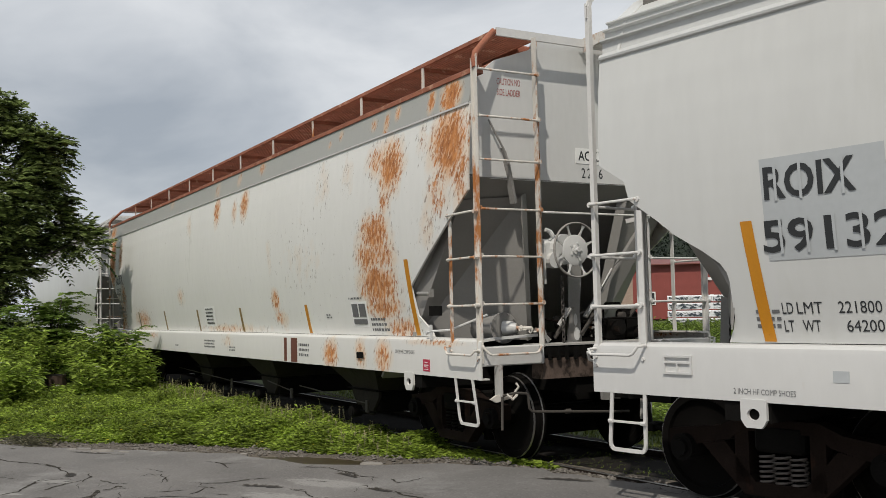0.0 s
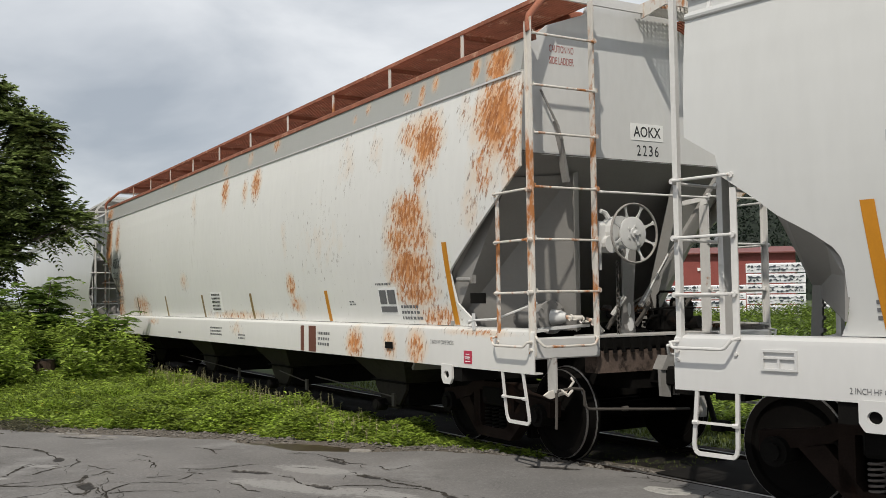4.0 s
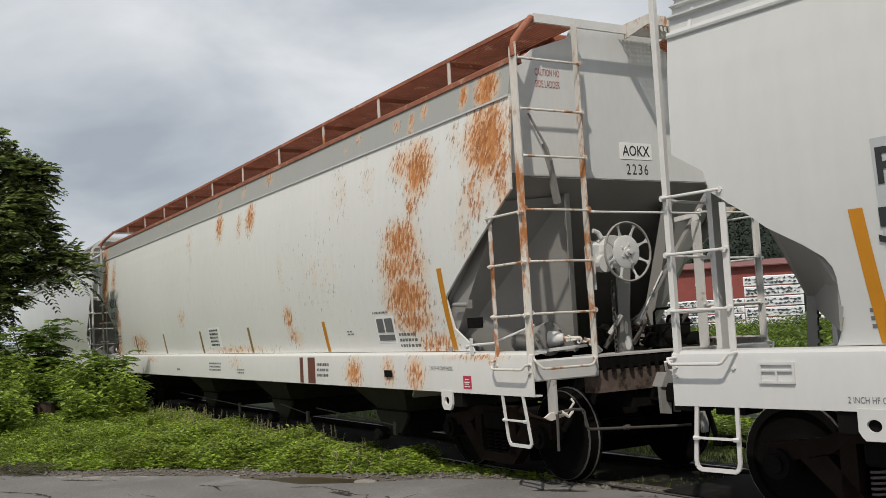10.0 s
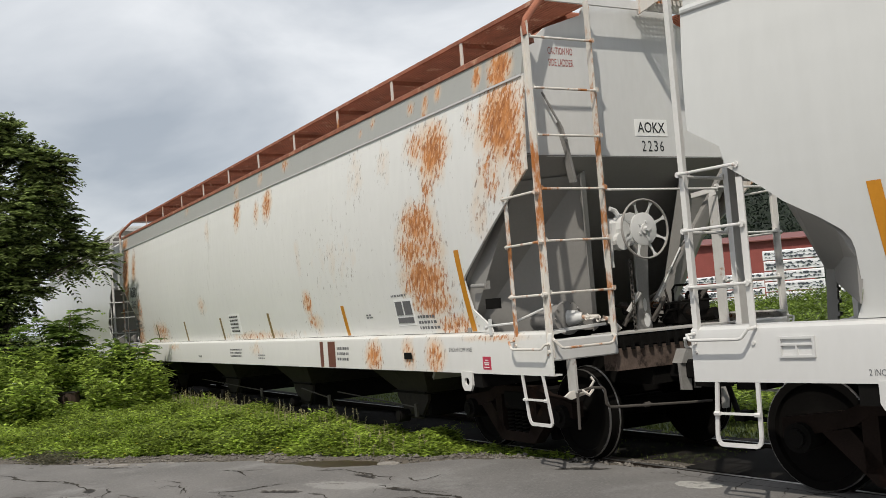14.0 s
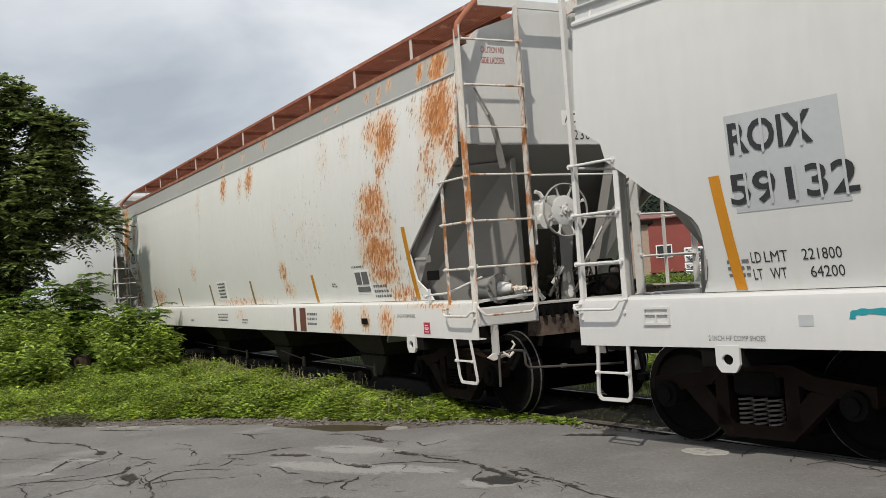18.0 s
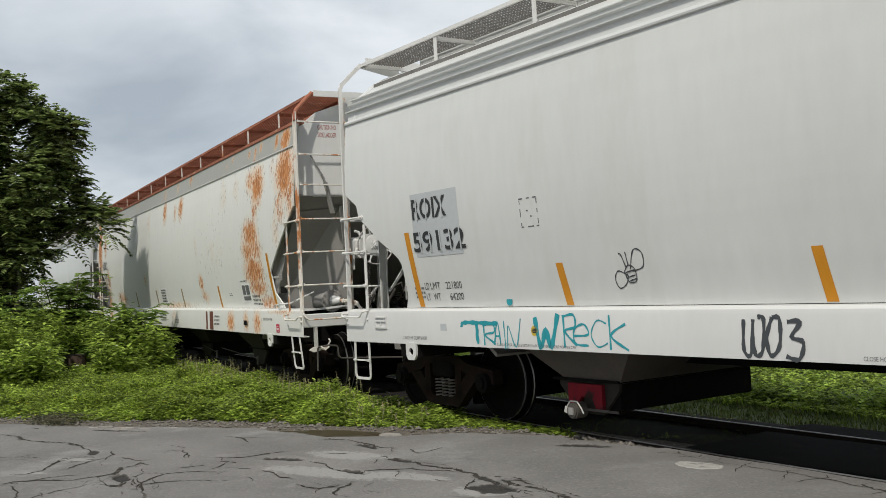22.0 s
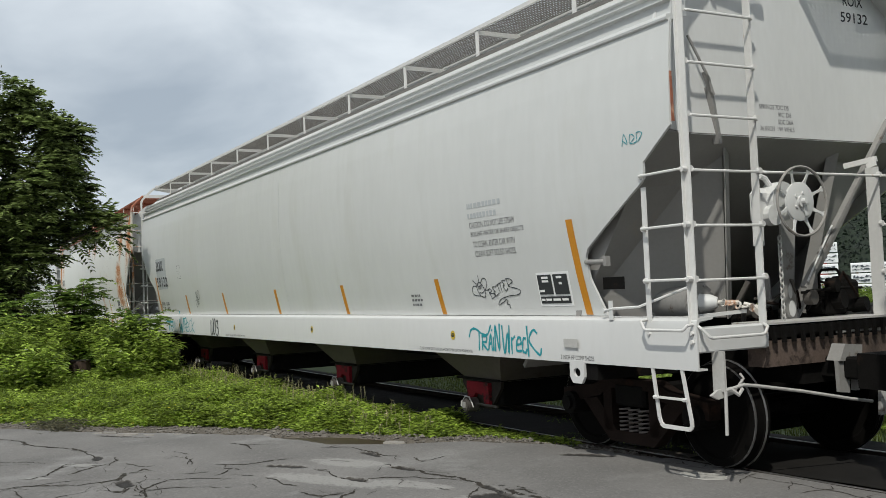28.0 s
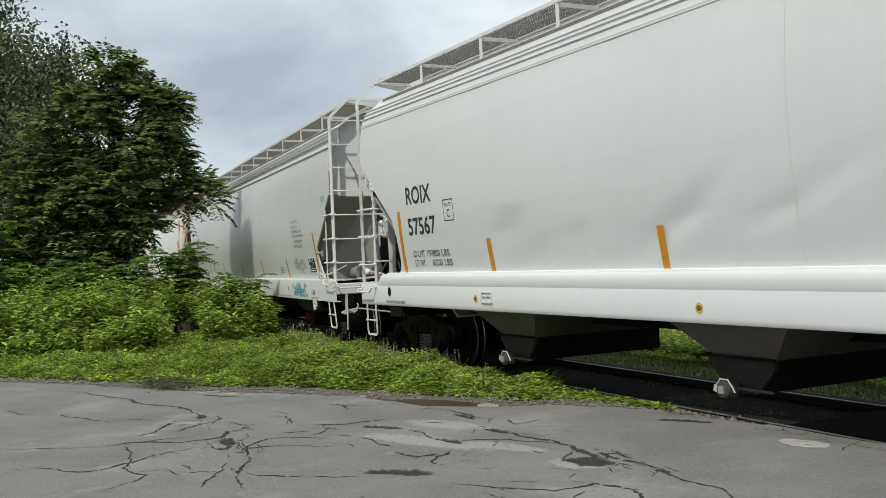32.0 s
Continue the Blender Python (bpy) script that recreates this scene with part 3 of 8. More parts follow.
def build_truck(car, cx, spring):
    """Two side frames with springs and bearing caps, a bolster; two wheelsets. Returns the wheelsets."""
    for sy in (-1, 1):
        y = sy * 1.0
        m = Mesh()
        m.prism([(-1.05, 0.44), (-1.05, 0.60), (-0.55, 0.66), (-0.35, 0.74), (0.35, 0.74), (0.55, 0.66), (1.05, 0.60), (1.05, 0.44), (0.72, 0.50), (0.45, 0.56), (0.33, 0.64), (-0.33, 0.64), (-0.45, 0.56), (-0.72, 0.50)], "y", y - 0.07, y + 0.07)
        m.prism([(-0.72, 0.50), (-0.50, 0.54), (-0.22, 0.24), (0.22, 0.24), (0.50, 0.54), (0.72, 0.50), (0.32, 0.13), (-0.32, 0.13)], "y", y - 0.065, y + 0.065)
        m.box(-0.40, -0.27, y - 0.065, y + 0.065, 0.22, 0.66).box(0.27, 0.40, y - 0.065, y + 0.065, 0.22, 0.66)
        m.v = [(a + cx, b, c) for a, b, c in m.v]
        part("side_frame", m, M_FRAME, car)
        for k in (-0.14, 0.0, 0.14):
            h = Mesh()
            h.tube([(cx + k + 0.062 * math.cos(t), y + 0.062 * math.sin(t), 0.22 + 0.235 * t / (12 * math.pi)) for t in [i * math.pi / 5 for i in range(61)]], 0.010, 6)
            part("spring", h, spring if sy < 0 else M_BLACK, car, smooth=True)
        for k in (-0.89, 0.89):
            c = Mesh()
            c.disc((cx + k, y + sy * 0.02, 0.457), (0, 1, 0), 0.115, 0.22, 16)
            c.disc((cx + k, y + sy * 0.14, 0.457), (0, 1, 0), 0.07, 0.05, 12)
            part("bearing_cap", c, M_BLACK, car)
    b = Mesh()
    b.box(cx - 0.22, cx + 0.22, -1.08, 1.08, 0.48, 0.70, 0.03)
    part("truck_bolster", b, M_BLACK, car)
    # Tall dark planks at the brake beams, added to block light through the truck.
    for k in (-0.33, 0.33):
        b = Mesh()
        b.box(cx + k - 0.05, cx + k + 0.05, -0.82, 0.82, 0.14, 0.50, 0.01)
        part("brake_beam_blocker", b, M_BLACK, car)
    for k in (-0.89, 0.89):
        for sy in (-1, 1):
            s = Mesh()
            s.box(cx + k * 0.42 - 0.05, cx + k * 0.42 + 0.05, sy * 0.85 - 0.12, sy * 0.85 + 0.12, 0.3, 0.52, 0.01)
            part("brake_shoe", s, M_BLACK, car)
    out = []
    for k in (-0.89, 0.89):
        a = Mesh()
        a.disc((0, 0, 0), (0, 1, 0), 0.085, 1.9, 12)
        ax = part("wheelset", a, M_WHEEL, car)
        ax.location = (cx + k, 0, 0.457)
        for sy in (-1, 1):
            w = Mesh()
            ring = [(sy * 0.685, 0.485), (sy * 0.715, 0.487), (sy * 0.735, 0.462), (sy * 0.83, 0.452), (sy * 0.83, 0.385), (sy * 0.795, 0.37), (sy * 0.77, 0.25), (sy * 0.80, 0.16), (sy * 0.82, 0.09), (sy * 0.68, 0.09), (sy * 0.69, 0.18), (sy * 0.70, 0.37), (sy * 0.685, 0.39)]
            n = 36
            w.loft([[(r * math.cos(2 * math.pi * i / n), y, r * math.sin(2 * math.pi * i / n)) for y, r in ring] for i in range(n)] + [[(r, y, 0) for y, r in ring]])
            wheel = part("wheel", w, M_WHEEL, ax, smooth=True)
            t = Mesh()
            for band in ([(sy * 0.718, 0.4890), (sy * 0.727, 0.4760)], [(sy * 0.812, 0.4565), (sy * 0.829, 0.4540), (sy * 0.8305, 0.4480)]):
                t.loft([[(r * math.cos(2 * math.pi * i / n), y, r * math.sin(2 * math.pi * i / n)) for y, r in band] for i in range(n + 1)])
            part("tread", t, M_TREAD, ax, "bright worn wheel tread", smooth=True)
        out.append(ax)
    return out


def build_end(car, E, d, old, brake, clean):
    """Ladders, platform, coupler, steps and gear of one end; d = 1 or -1 along the car, E its half length."""
    rail = M_RAILR if old else M_RAILW
    X = lambda q: d * (E - q)
    end = M_END
    # end wall
    m = Mesh()
    low = 0.0 if old else 0.19
    top = [(1.60, 3.14 - low), (1.60, 3.5), (1.565, 3.84), (1.46, 4.12), (1.12, 4.40), (0.75, 4.55), (0.0, 4.61)]
    if old:
        top = top[:5] + [(0.64, 4.57), (0.60, 4.69), (0.0, 4.695)]
    outline = [(-y, z) for y, z in top] + [(y, z) for y, z in top[-2::-1]] + [(1.2, 3.08 - low), (0, 3.08 - low), (-1.2, 3.08 - low)]
    m.prism(outline, "x", X(0.35), X(0.38))
    part("end_wall", m, end, car)
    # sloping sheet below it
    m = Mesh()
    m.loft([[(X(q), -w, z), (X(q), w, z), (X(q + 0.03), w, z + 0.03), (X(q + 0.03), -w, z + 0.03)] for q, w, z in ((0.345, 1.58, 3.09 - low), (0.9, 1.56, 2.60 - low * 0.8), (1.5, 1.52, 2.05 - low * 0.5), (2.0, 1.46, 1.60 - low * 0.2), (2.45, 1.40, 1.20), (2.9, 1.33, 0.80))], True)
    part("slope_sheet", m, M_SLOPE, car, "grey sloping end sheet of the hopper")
    # webs and corner plates
    for sy in (-1, 1):
        m = Mesh()
        if d > 0:
            flat = [(1.75, 1.46, 1.30), (0.80, 0.48, 1.30), (0.50, 0.72, 2.92), (0.58, 1.46, 2.86), (1.75, 1.46, 1.82)]
        elif clean:
            flat = [(0.45, 0.2, 1.95), (0.53, 0.8, 2.29), (0.62, 1.2, 2.50), (0.75, 1.5, 2.72), (1.03, 1.5, 2.53), (1.22, 1.5, 2.37), (1.38, 1.5, 2.10), (1.42, 1.5, 1.95), (1.36, 1.45, 1.90)]
        else:
            flat = [(1.35, 1.50, 1.46), (0.49, 0.2, 1.67), (0.40, 0.2, 1.67), (0.44, 0.3, 1.80), (0.53, 0.8, 2.10), (0.64, 1.2, 2.32), (0.92, 1.5, 2.22), (1.17, 1.5, 2.06), (1.36, 1.5, 1.88), (1.385, 1.5, 1.70)]
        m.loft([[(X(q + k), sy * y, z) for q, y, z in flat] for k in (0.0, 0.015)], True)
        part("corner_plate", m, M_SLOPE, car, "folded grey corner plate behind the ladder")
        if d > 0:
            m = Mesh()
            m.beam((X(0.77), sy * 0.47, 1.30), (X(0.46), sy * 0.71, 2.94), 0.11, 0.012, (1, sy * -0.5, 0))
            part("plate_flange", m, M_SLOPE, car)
        elif not clean:
            m = Mesh()
            m.beam((X(0.57), sy * 0.5, 1.26), (X(0.60), sy * 0.5, 1.72), 0.09, 0.03, (0, 1, 0))
            for z in (1.36, 1.46, 1.56):
                m.disc((X(0.64), sy * 0.52, z), (0, 1, 0), 0.018, 0.05, 8)
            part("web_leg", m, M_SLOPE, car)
    if d > 0:
        m = Mesh()
        m.tube([(X(1.48), -1.53, 1.86), (X(1.20), -1.53, 1.85)], 0.024, 10)
        m.box(min(X(1.16), X(1.20)), max(X(1.16), X(1.20)), -1.55, -1.50, 1.81, 1.90)
        part("roping_lug", m, M_CYL, car, smooth=True)
        # crank plate under the hand brake, with two worn pale ovals
        m = Mesh()
        m.prism([(-0.20, 1.27), (0.0, 1.27), (-0.02, 1.62), (0.04, 2.24), (-0.16, 2.24), (-0.16, 1.62)], "x", X(0.40), X(0.42))
        plate = part("bell_crank_plate", m, M_CYL, car, "grey steel plate below the brake wheel")
        for yy, zz, ry_, rz_ in ((-0.085, 1.52, 0.026, 0.07), (-0.07, 1.36, 0.045, 0.075)):
            m = Mesh()
            m.v = [(X(0.395), yy + ry_ * math.cos(k * math.pi / 8), zz + rz_ * math.sin(k * math.pi / 8)) for k in range(16)]
            m.f = [tuple(range(16))]
            part("worn_oval", m, M_END, plate)
        m = Mesh()
        m.tube([(X(0.27), 0.0, 1.60), (X(0.27), 0.36, 2.10)], 0.009, 6)
        part("web_edge", m, M_END, car)
    else:
        m = Mesh()
        m.tube([(X(0.9), 0.1, 1.2), (X(0.9), 0.1, 2.62)], 0.022, 8)
        part("standpipe", m, M_GREYGEAR, car, smooth=True)
    m = Mesh()
    m.beam((X(0.28), 1.25, 3.12), (X(0.30), -0.02, 1.55), 0.03, 0.06, (1, 0, 0))
    part("diagonal_brace", m, M_CYL, car)
    m = Mesh()
    m.beam((X(0.33), -1.02, 3.30), (X(0.37), -0.90, 2.82), 0.07, 0.04)
    m.tube([(X(0.30), -1.25, 3.72), (X(0.28), -1.05, 3.36), (X(0.28), -1.02, 3.24)], 0.012, 6)
    m.beam((X(0.30), -1.08, 3.42), (X(0.30), -1.0, 3.22), 0.05, 0.02)
    part("gate_rod_bracket", m, M_CYL, car)
    # end sill, platform and running board
    for sy in (-1, 1):
        m = Mesh()
        m.box(min(X(0), X(0.16)), max(X(0), X(0.16)), min(sy * 0.8, sy * 1.58), max(sy * 0.8, sy * 1.58), 1.07, 1.27, 0.012)
        part("end_sill", m, M_SILL, car)
    # Separate top plate in pale grey: sunlight on the deck put into its colour.
    m = Mesh()
    m.box(min(X(0.02), X(0.42)), max(X(0.02), X(0.42)), -0.80, 0.80, 1.252, 1.27)
    part("platform_deck", m, M_GREYGEAR, car, "platform deck in pale grey for its sunlit top")
    m = Mesh()
    m.box(min(X(0.03), X(0.40)), max(X(0.03), X(0.40)), -0.78, 0.78, 1.16, 1.24)
    for i in range(14):
        y = -0.74 + i * 0.114
        m.box(min(X(0.0), X(0.03)), max(X(0.0), X(0.03)), y, y + 0.03, 1.10, 1.24)
    part("crossover_platform", m, M_BLACK, car, "perforated end platform with serrated edge")
    m = Mesh()
    m.box(min(X(0.05), X(0.25)), max(X(0.05), X(0.25)), -0.80, 0.80, 0.90, 1.12)
    part("striker_beam", m, M_DRAFT, car, "brown grimy beam above the coupler")
    qp = 0.03 if old else 0.05 if clean else 0.04
    qs = 0.60 if old else 0.61 if clean else 0.56
    low = (1.70, 2.20, 2.68) if old else (1.60, 2.055, 2.50) if clean else (1.66, 2.097, 2.542)
    hand = 1.19 if old else 1.155 if clean else 1.255
    for sy in (-1, 1):
        # the tall ladder stands on the near side of one end and the far side of the other
        ladder = sy * d < 0
        near = rail if sy < 0 else M_RAILW
        m = Mesh()
        m.tube([(X(0.0), sy * 1.57, 1.28), (X(-0.06), sy * 1.60, 1.265), (X(-0.09), sy * 1.55, 1.20), (X(-0.09), sy * 1.52, 1.19), (X(-0.09), sy * 0.98, 1.19), (X(-0.09), sy * 0.94, 1.20), (X(-0.07), sy * 0.89, 1.25), (X(0.0), sy * 0.86, 1.27)], 0.013, 8)
        part("end_handhold", m, near, car, smooth=True)
        m = Mesh()
        m.tube([(X(qp), sy * 1.60, hand + 0.045), (X(qp - 0.02), sy * 1.675, hand + 0.04), (X(qp + 0.01), sy * 1.69, hand + 0.005), (X(qp + 0.03), sy * 1.69, hand), (X(qs - 0.07), sy * 1.69, hand), (X(qs - 0.04), sy * 1.69, hand + 0.01), (X(qs + 0.01), sy * 1.68, hand + 0.07), (X(qs + 0.03), sy * 1.60, hand + 0.08)], 0.013, 8)
        part("side_handhold", m, near, car, smooth=True)
        # corner post with its bolted foot
        m = Mesh()
        wide = 0.075 if d > 0 else 0.056
        m.beam((X(qp), sy * 1.575, 1.10), (X(qp), sy * 1.575, 4.34), wide, 0.012, (0, 1, 0)).beam((X(qp + wide * 0.45), sy * 1.575, 1.12), (X(qp + wide * 0.45), sy * 1.575, 4.30), 0.012, wide * 0.8, (0, 1, 0))
        for z in (1.16, 1.23):
            m.disc((X(qp), sy * 1.615, z), (0, 1, 0), 0.018, 0.025, 6)
        part("corner_post", m, near, car)
        m = Mesh()
        bend = [(X(qp), sy * 1.57, 4.20), (X(qp + 0.002), sy * 1.57, 4.30), (X(qp + 0.005), sy * 1.54, 4.37), (X(qp + 0.01), sy * 1.38, 4.53), (X(qp + 0.015), sy * 1.235, 4.665)]
        if old:
            bend = [(x - d * k, y, z) for (x, y, z), k in zip(bend, (0, 0.01, 0.03, 0.08, 0.13))]
            m.tube(bend, 0.034, 10)
        else:
            for p0, p1 in zip(bend, bend[1:]):
                m.beam(p0, p1, 0.055, 0.014, (1, 0, 0))
        part("post_bend", m, M_RUSTY if old else rail, car, smooth=True)
        inner = 0.78 if ladder else (1.03 if d < 0 else 0.73)
        m = Mesh()
        if ladder:
            m.beam((X(0.08), sy * 0.78, 1.16), (X(0.08), sy * 0.78, 4.62), 0.075, 0.012, (0, 1, 0)).beam((X(0.12), sy * 0.745, 1.16), (X(0.12), sy * 0.745, 4.60), 0.012, 0.07, (0, 1, 0))
            part("ladder_stile", m, near, car)
        else:
            # short inner post with a bent top
            m.beam((X(0.10), sy * inner, 1.2), (X(0.10), sy * inner, 2.62), 0.13, 0.016, (0, 1, 0)).beam((X(0.15), sy * (inner + 0.06), 1.2), (X(0.15), sy * (inner + 0.06), 2.60), 0.012, 0.10, (0, 1, 0))
            m.beam((X(0.10), sy * inner, 2.62), (X(0.12), sy * (inner + 0.02), 2.70), 0.10, 0.016, (0, 1, 0)).beam((X(0.08), sy * (inner + 0.05), 2.70), (X(0.36), sy * (inner - 0.05), 2.66), 0.04, 0.05)
            part("platform_post", m, M_RAILW, car)
        m = Mesh()
        zt = 2.72 if clean else 2.87 if old else 2.60
        m.beam((X(qs), sy * 1.59, 1.17), (X(qs), sy * 1.59, zt - 0.15), 0.055, 0.012, (0, 1, 0))
        if clean:
            m.beam((X(qs), sy * 1.59, zt - 0.15), (X(qs + 0.03), sy * 1.61, zt - 0.07), 0.055, 0.012, (0, 1, 0)).beam((X(qs + 0.03), sy * 1.61, zt - 0.07), (X(qs + 0.03), sy * 1.612, zt + 0.10), 0.055, 0.012, (0, 1, 0))
        m.disc((X(qs), sy * 1.60, 1.22), (0, 1, 0), 0.016, 0.03, 6)
        if clean:
            for z in (2.82, 2.89):
                m.disc((X(qs + 0.03), sy * 1.622, z), (0, 1, 0), 0.022, 0.03, 8)
        part("side_stile", m, near, car)
        tall = (1.72, 2.22, 2.72, 3.24, 3.70, 4.20) if old else (1.66, 2.10, 2.545, 2.99, 3.42, 3.845, 4.29)
        for z in tall if ladder else tall[:3]:
            m = Mesh()
            m.tube([(X(0.05), sy * 1.55, z), (X(0.015), sy * 1.53, z - 0.012), (X(0.015), sy * (inner + 0.02), z - 0.012), (X(0.05), sy * (inner - 0.01), z)], 0.0125, 8)
            m.disc((X(0.03), sy * 1.55, z), (1, 0, 0), 0.026, 0.03, 8).disc((X(0.03), sy * inner, z), (1, 0, 0), 0.026, 0.03, 8)
            part("rung", m, near, car, smooth=True)
        for z in low:
            m = Mesh()
            m.tube([(X(qp), sy * 1.60, z + 0.005), (X(qp + 0.02), sy * 1.65, z), (X(qs - 0.02), sy * 1.65, z), (X(qs), sy * 1.60, z + 0.005)], 0.0125, 8)
            m.disc((X(qs), sy * 1.60, z), (0, 1, 0), 0.024, 0.05, 8).disc((X(qp), sy * 1.61, z), (0, 1, 0), 0.024, 0.05, 8)
            part("side_rung", m, near, car, smooth=True)
        # sill step: a bent strap with one rung, its feet bolted under the sill
        m = Mesh()
        a, b = 0.165, 0.54
        strap = [(0.20, 0.94, 1.59), (0.142, 0.52, 1.565), (0.145, 0.475, 1.56), (0.175, 0.452, 1.56), (0.485, 0.452, 1.56), (0.512, 0.475, 1.56), (0.525, 0.52, 1.565), (0.553, 0.94, 1.59)]
        for (q0, z0, y0), (q1, z1, y1) in zip(strap, strap[1:]):
            m.beam((X(q0), sy * y0, z0), (X(q1), sy * y1, z1), 0.032, 0.016, (0, 1, 0))
        m.beam((X(a + 0.01), sy * 1.575, 0.69), (X(b - 0.01), sy * 1.575, 0.69), 0.045, 0.014)
        for q in (a + 0.012, b - 0.012):
            m.disc((X(q), sy * 1.59, 0.69), (1, 0, 0), 0.018, 0.05, 6)
        part("sill_step", m, M_RAILW, car, "bent steel stirrup step under the corner")
    m = Mesh()
    hz = 2.70 if old else 2.54
    m.tube([(X(0.04), -0.76, hz), (X(0.0), -0.74, hz - 0.01), (X(0.0), 0.70, hz - 0.01), (X(0.04), 0.73, hz)], 0.0125, 8)
    part("handrail", m, M_RAILW, car, smooth=True)
    # coupler and uncoupling rod
    m = Mesh()
    m.box(min(X(0.2), X(-0.35)), max(X(0.2), X(-0.35)), -0.09, 0.09, 0.76, 0.95, 0.02)
    m.prism([(X(-0.33), -0.16), (X(-0.62), -0.19), (X(-0.72), -0.04), (X(-0.56), 0.02), (X(-0.70), 0.18), (X(-0.36), 0.16)], "z", 0.70, 0.99)
    part("coupler", m, M_BLACK, car)
    m = Mesh()
    m.beam((X(-0.03), -1.41, 1.08), (X(-0.03), -1.41, 0.76), 0.13, 0.02, (0, 1, 0))
    m.v = [(x, y * d, z) for x, y, z in m.v]
    part("rod_bracket", m, M_GREYGEAR, car)
    m = Mesh()
    m.prism([(-1.53, 0.735), (-1.46, 0.775), (-1.30, 0.785), (-1.25, 0.77), (-1.28, 0.735), (-1.46, 0.70)], "x", X(-0.03), X(-0.06))
    m.tube([(X(-0.05), -1.24, 0.78), (X(-0.08), -1.20, 0.85), (X(-0.06), -1.22, 0.89)], 0.012, 6)
    m.tube([(X(-0.09), -1.36, 0.78), (X(-0.12), -1.30, 0.73), (X(-0.09), -1.23, 0.77)], 0.016, 6)
    m.v = [(x, y * d, z) for x, y, z in m.v]
    part("rod_clamp", m, M_RAILR if old else M_GREYGEAR, car, "bent bracket holding the uncoupling rod")
    m = Mesh()
    m.tube([(X(-0.09), -1.42, 0.42), (X(-0.09), -1.41, 0.76)], 0.014, 8)
    if brake and not old:
        m.tube([(X(-0.09), -1.41, 0.77), (X(-0.09), -1.22, 0.80), (X(-0.09), -1.10, 0.785), (X(-0.14), -0.6, 0.70), (X(-0.2), -0.1, 0.60), (X(-0.22), 0.14, 0.56)], 0.014, 8)
    else:
        m.tube([(X(-0.09), -1.41, 0.77), (X(-0.09), -1.24, 0.79), (X(-0.09), -1.11, 0.775), (X(-0.09), -1.09, 0.75), (X(-0.09), -1.08, 0.62), (X(-0.09), -1.04, 0.585), (X(-0.10), -0.98, 0.58), (X(-0.2), -0.1, 0.53), (X(-0.22), 0.14, 0.52)], 0.014, 8)
        m.disc((X(-0.11), -0.60, 0.56), (0, 1, 0), 0.026, 0.06, 8)
    m.v = [(x, y * d, z) for x, y, z in m.v]
    part("uncoupling_rod", m, M_CAP if old else M_GREYGEAR, car, "bent steel uncoupling rod", smooth=True)
    # striker bracket at the coupler
    m = Mesh()
    m.prism([(-0.16, 0.92), (0.12, 0.90), (0.13, 1.04), (-0.08, 1.06)], "x", X(-0.02), X(-0.16))
    m.prism([(-0.16, 0.92), (-0.02, 0.91), (-0.03, 0.64), (-0.15, 0.655)], "x", X(-0.10), X(-0.14))
    m.prism([(0.04, 0.905), (0.12, 0.90), (0.09, 0.65), (0.03, 0.655)], "x", X(-0.10), X(-0.14))
    part("striker", m, M_CYL, car, "weathered striker casting above the coupler")
    m = Mesh()
    m.tube([(X(-0.05), 0.30, 0.80), (X(-0.22), 0.34, 0.76), (X(-0.34), 0.30, 0.55), (X(-0.55), 0.16, 0.38), (X(-0.72), 0.05, 0.42)], 0.028, 8)
    m.box(min(X(-0.70), X(-0.82)), max(X(-0.70), X(-0.82)), 0.0, 0.10, 0.38, 0.46, 0.01)
    part("air_hose", m, M_BLACK, car, "black rubber air hose", smooth=True)
    m = Mesh()
    m.prism([(0.30, 0.92), (0.62, 0.92), (0.62, 0.72), (0.55, 0.70), (0.52, 0.40), (0.44, 0.40), (0.46, 0.72), (0.34, 0.74)], "x", X(-0.04), X(-0.07))
    part("coupler_carrier", m, M_GREYGEAR, car)
    # roof end beam and crossover grating
    m = Mesh()
    m.beam((X(0.15 if old else 0.17), -1.22, 4.655 if old else 4.67), (X(0.15 if old else 0.17), 1.22, 4.655 if old else 4.67), 0.03, 0.09 if old else 0.13)
    part("roof_end_beam", m, M_RAILW, car)
    # expanded steel mesh between x -0.20 and 0.30, y 0 and 1
    m = Mesh()
    for i in range(-9, 19):
        for k in (1, -1):
            ya, yb = i * 0.056, i * 0.056 + 0.50
            if k < 0:
                ya, yb = yb, ya
            t0, t1 = sorted(((0.0 - ya) / (yb - ya), (1.0 - ya) / (yb - ya)))
            t0, t1 = max(t0, 0.0), min(t1, 1.0)
            if t1 - t0 > 0.02:
                m.beam((X(-0.20 + 0.5 * t0), ya + (yb - ya) * t0, 4.705 + 0.002 * k), (X(-0.20 + 0.5 * t1), ya + (yb - ya) * t1, 4.705 + 0.002 * k), 0.013, 0.012)
    m.box(min(X(-0.21), X(-0.19)), max(X(-0.21), X(-0.19)), -0.02, 1.02, 4.62, 4.72)
    m.prism([(X(-0.21), 4.62), (X(0.17), 4.56), (X(0.17), 4.72), (X(-0.21), 4.72)], "y", -0.035, -0.02)
    part("crossover_grating", m, rail, car)
    if brake:
        wz, wy = 2.285, -0.37
        m = Mesh()
        m.box(min(X(0.14), X(0.28)), max(X(0.14), X(0.28)), -0.70, -0.50, 2.10, 2.42, 0.05)
        m.tube([(X(0.10), -0.42, 2.30), (X(0.24), -0.44, 2.30)], 0.17, 16)
        m.box(min(X(0.13), X(0.16)), max(X(0.13), X(0.16)), -0.76, -0.66, 1.92, 2.36)
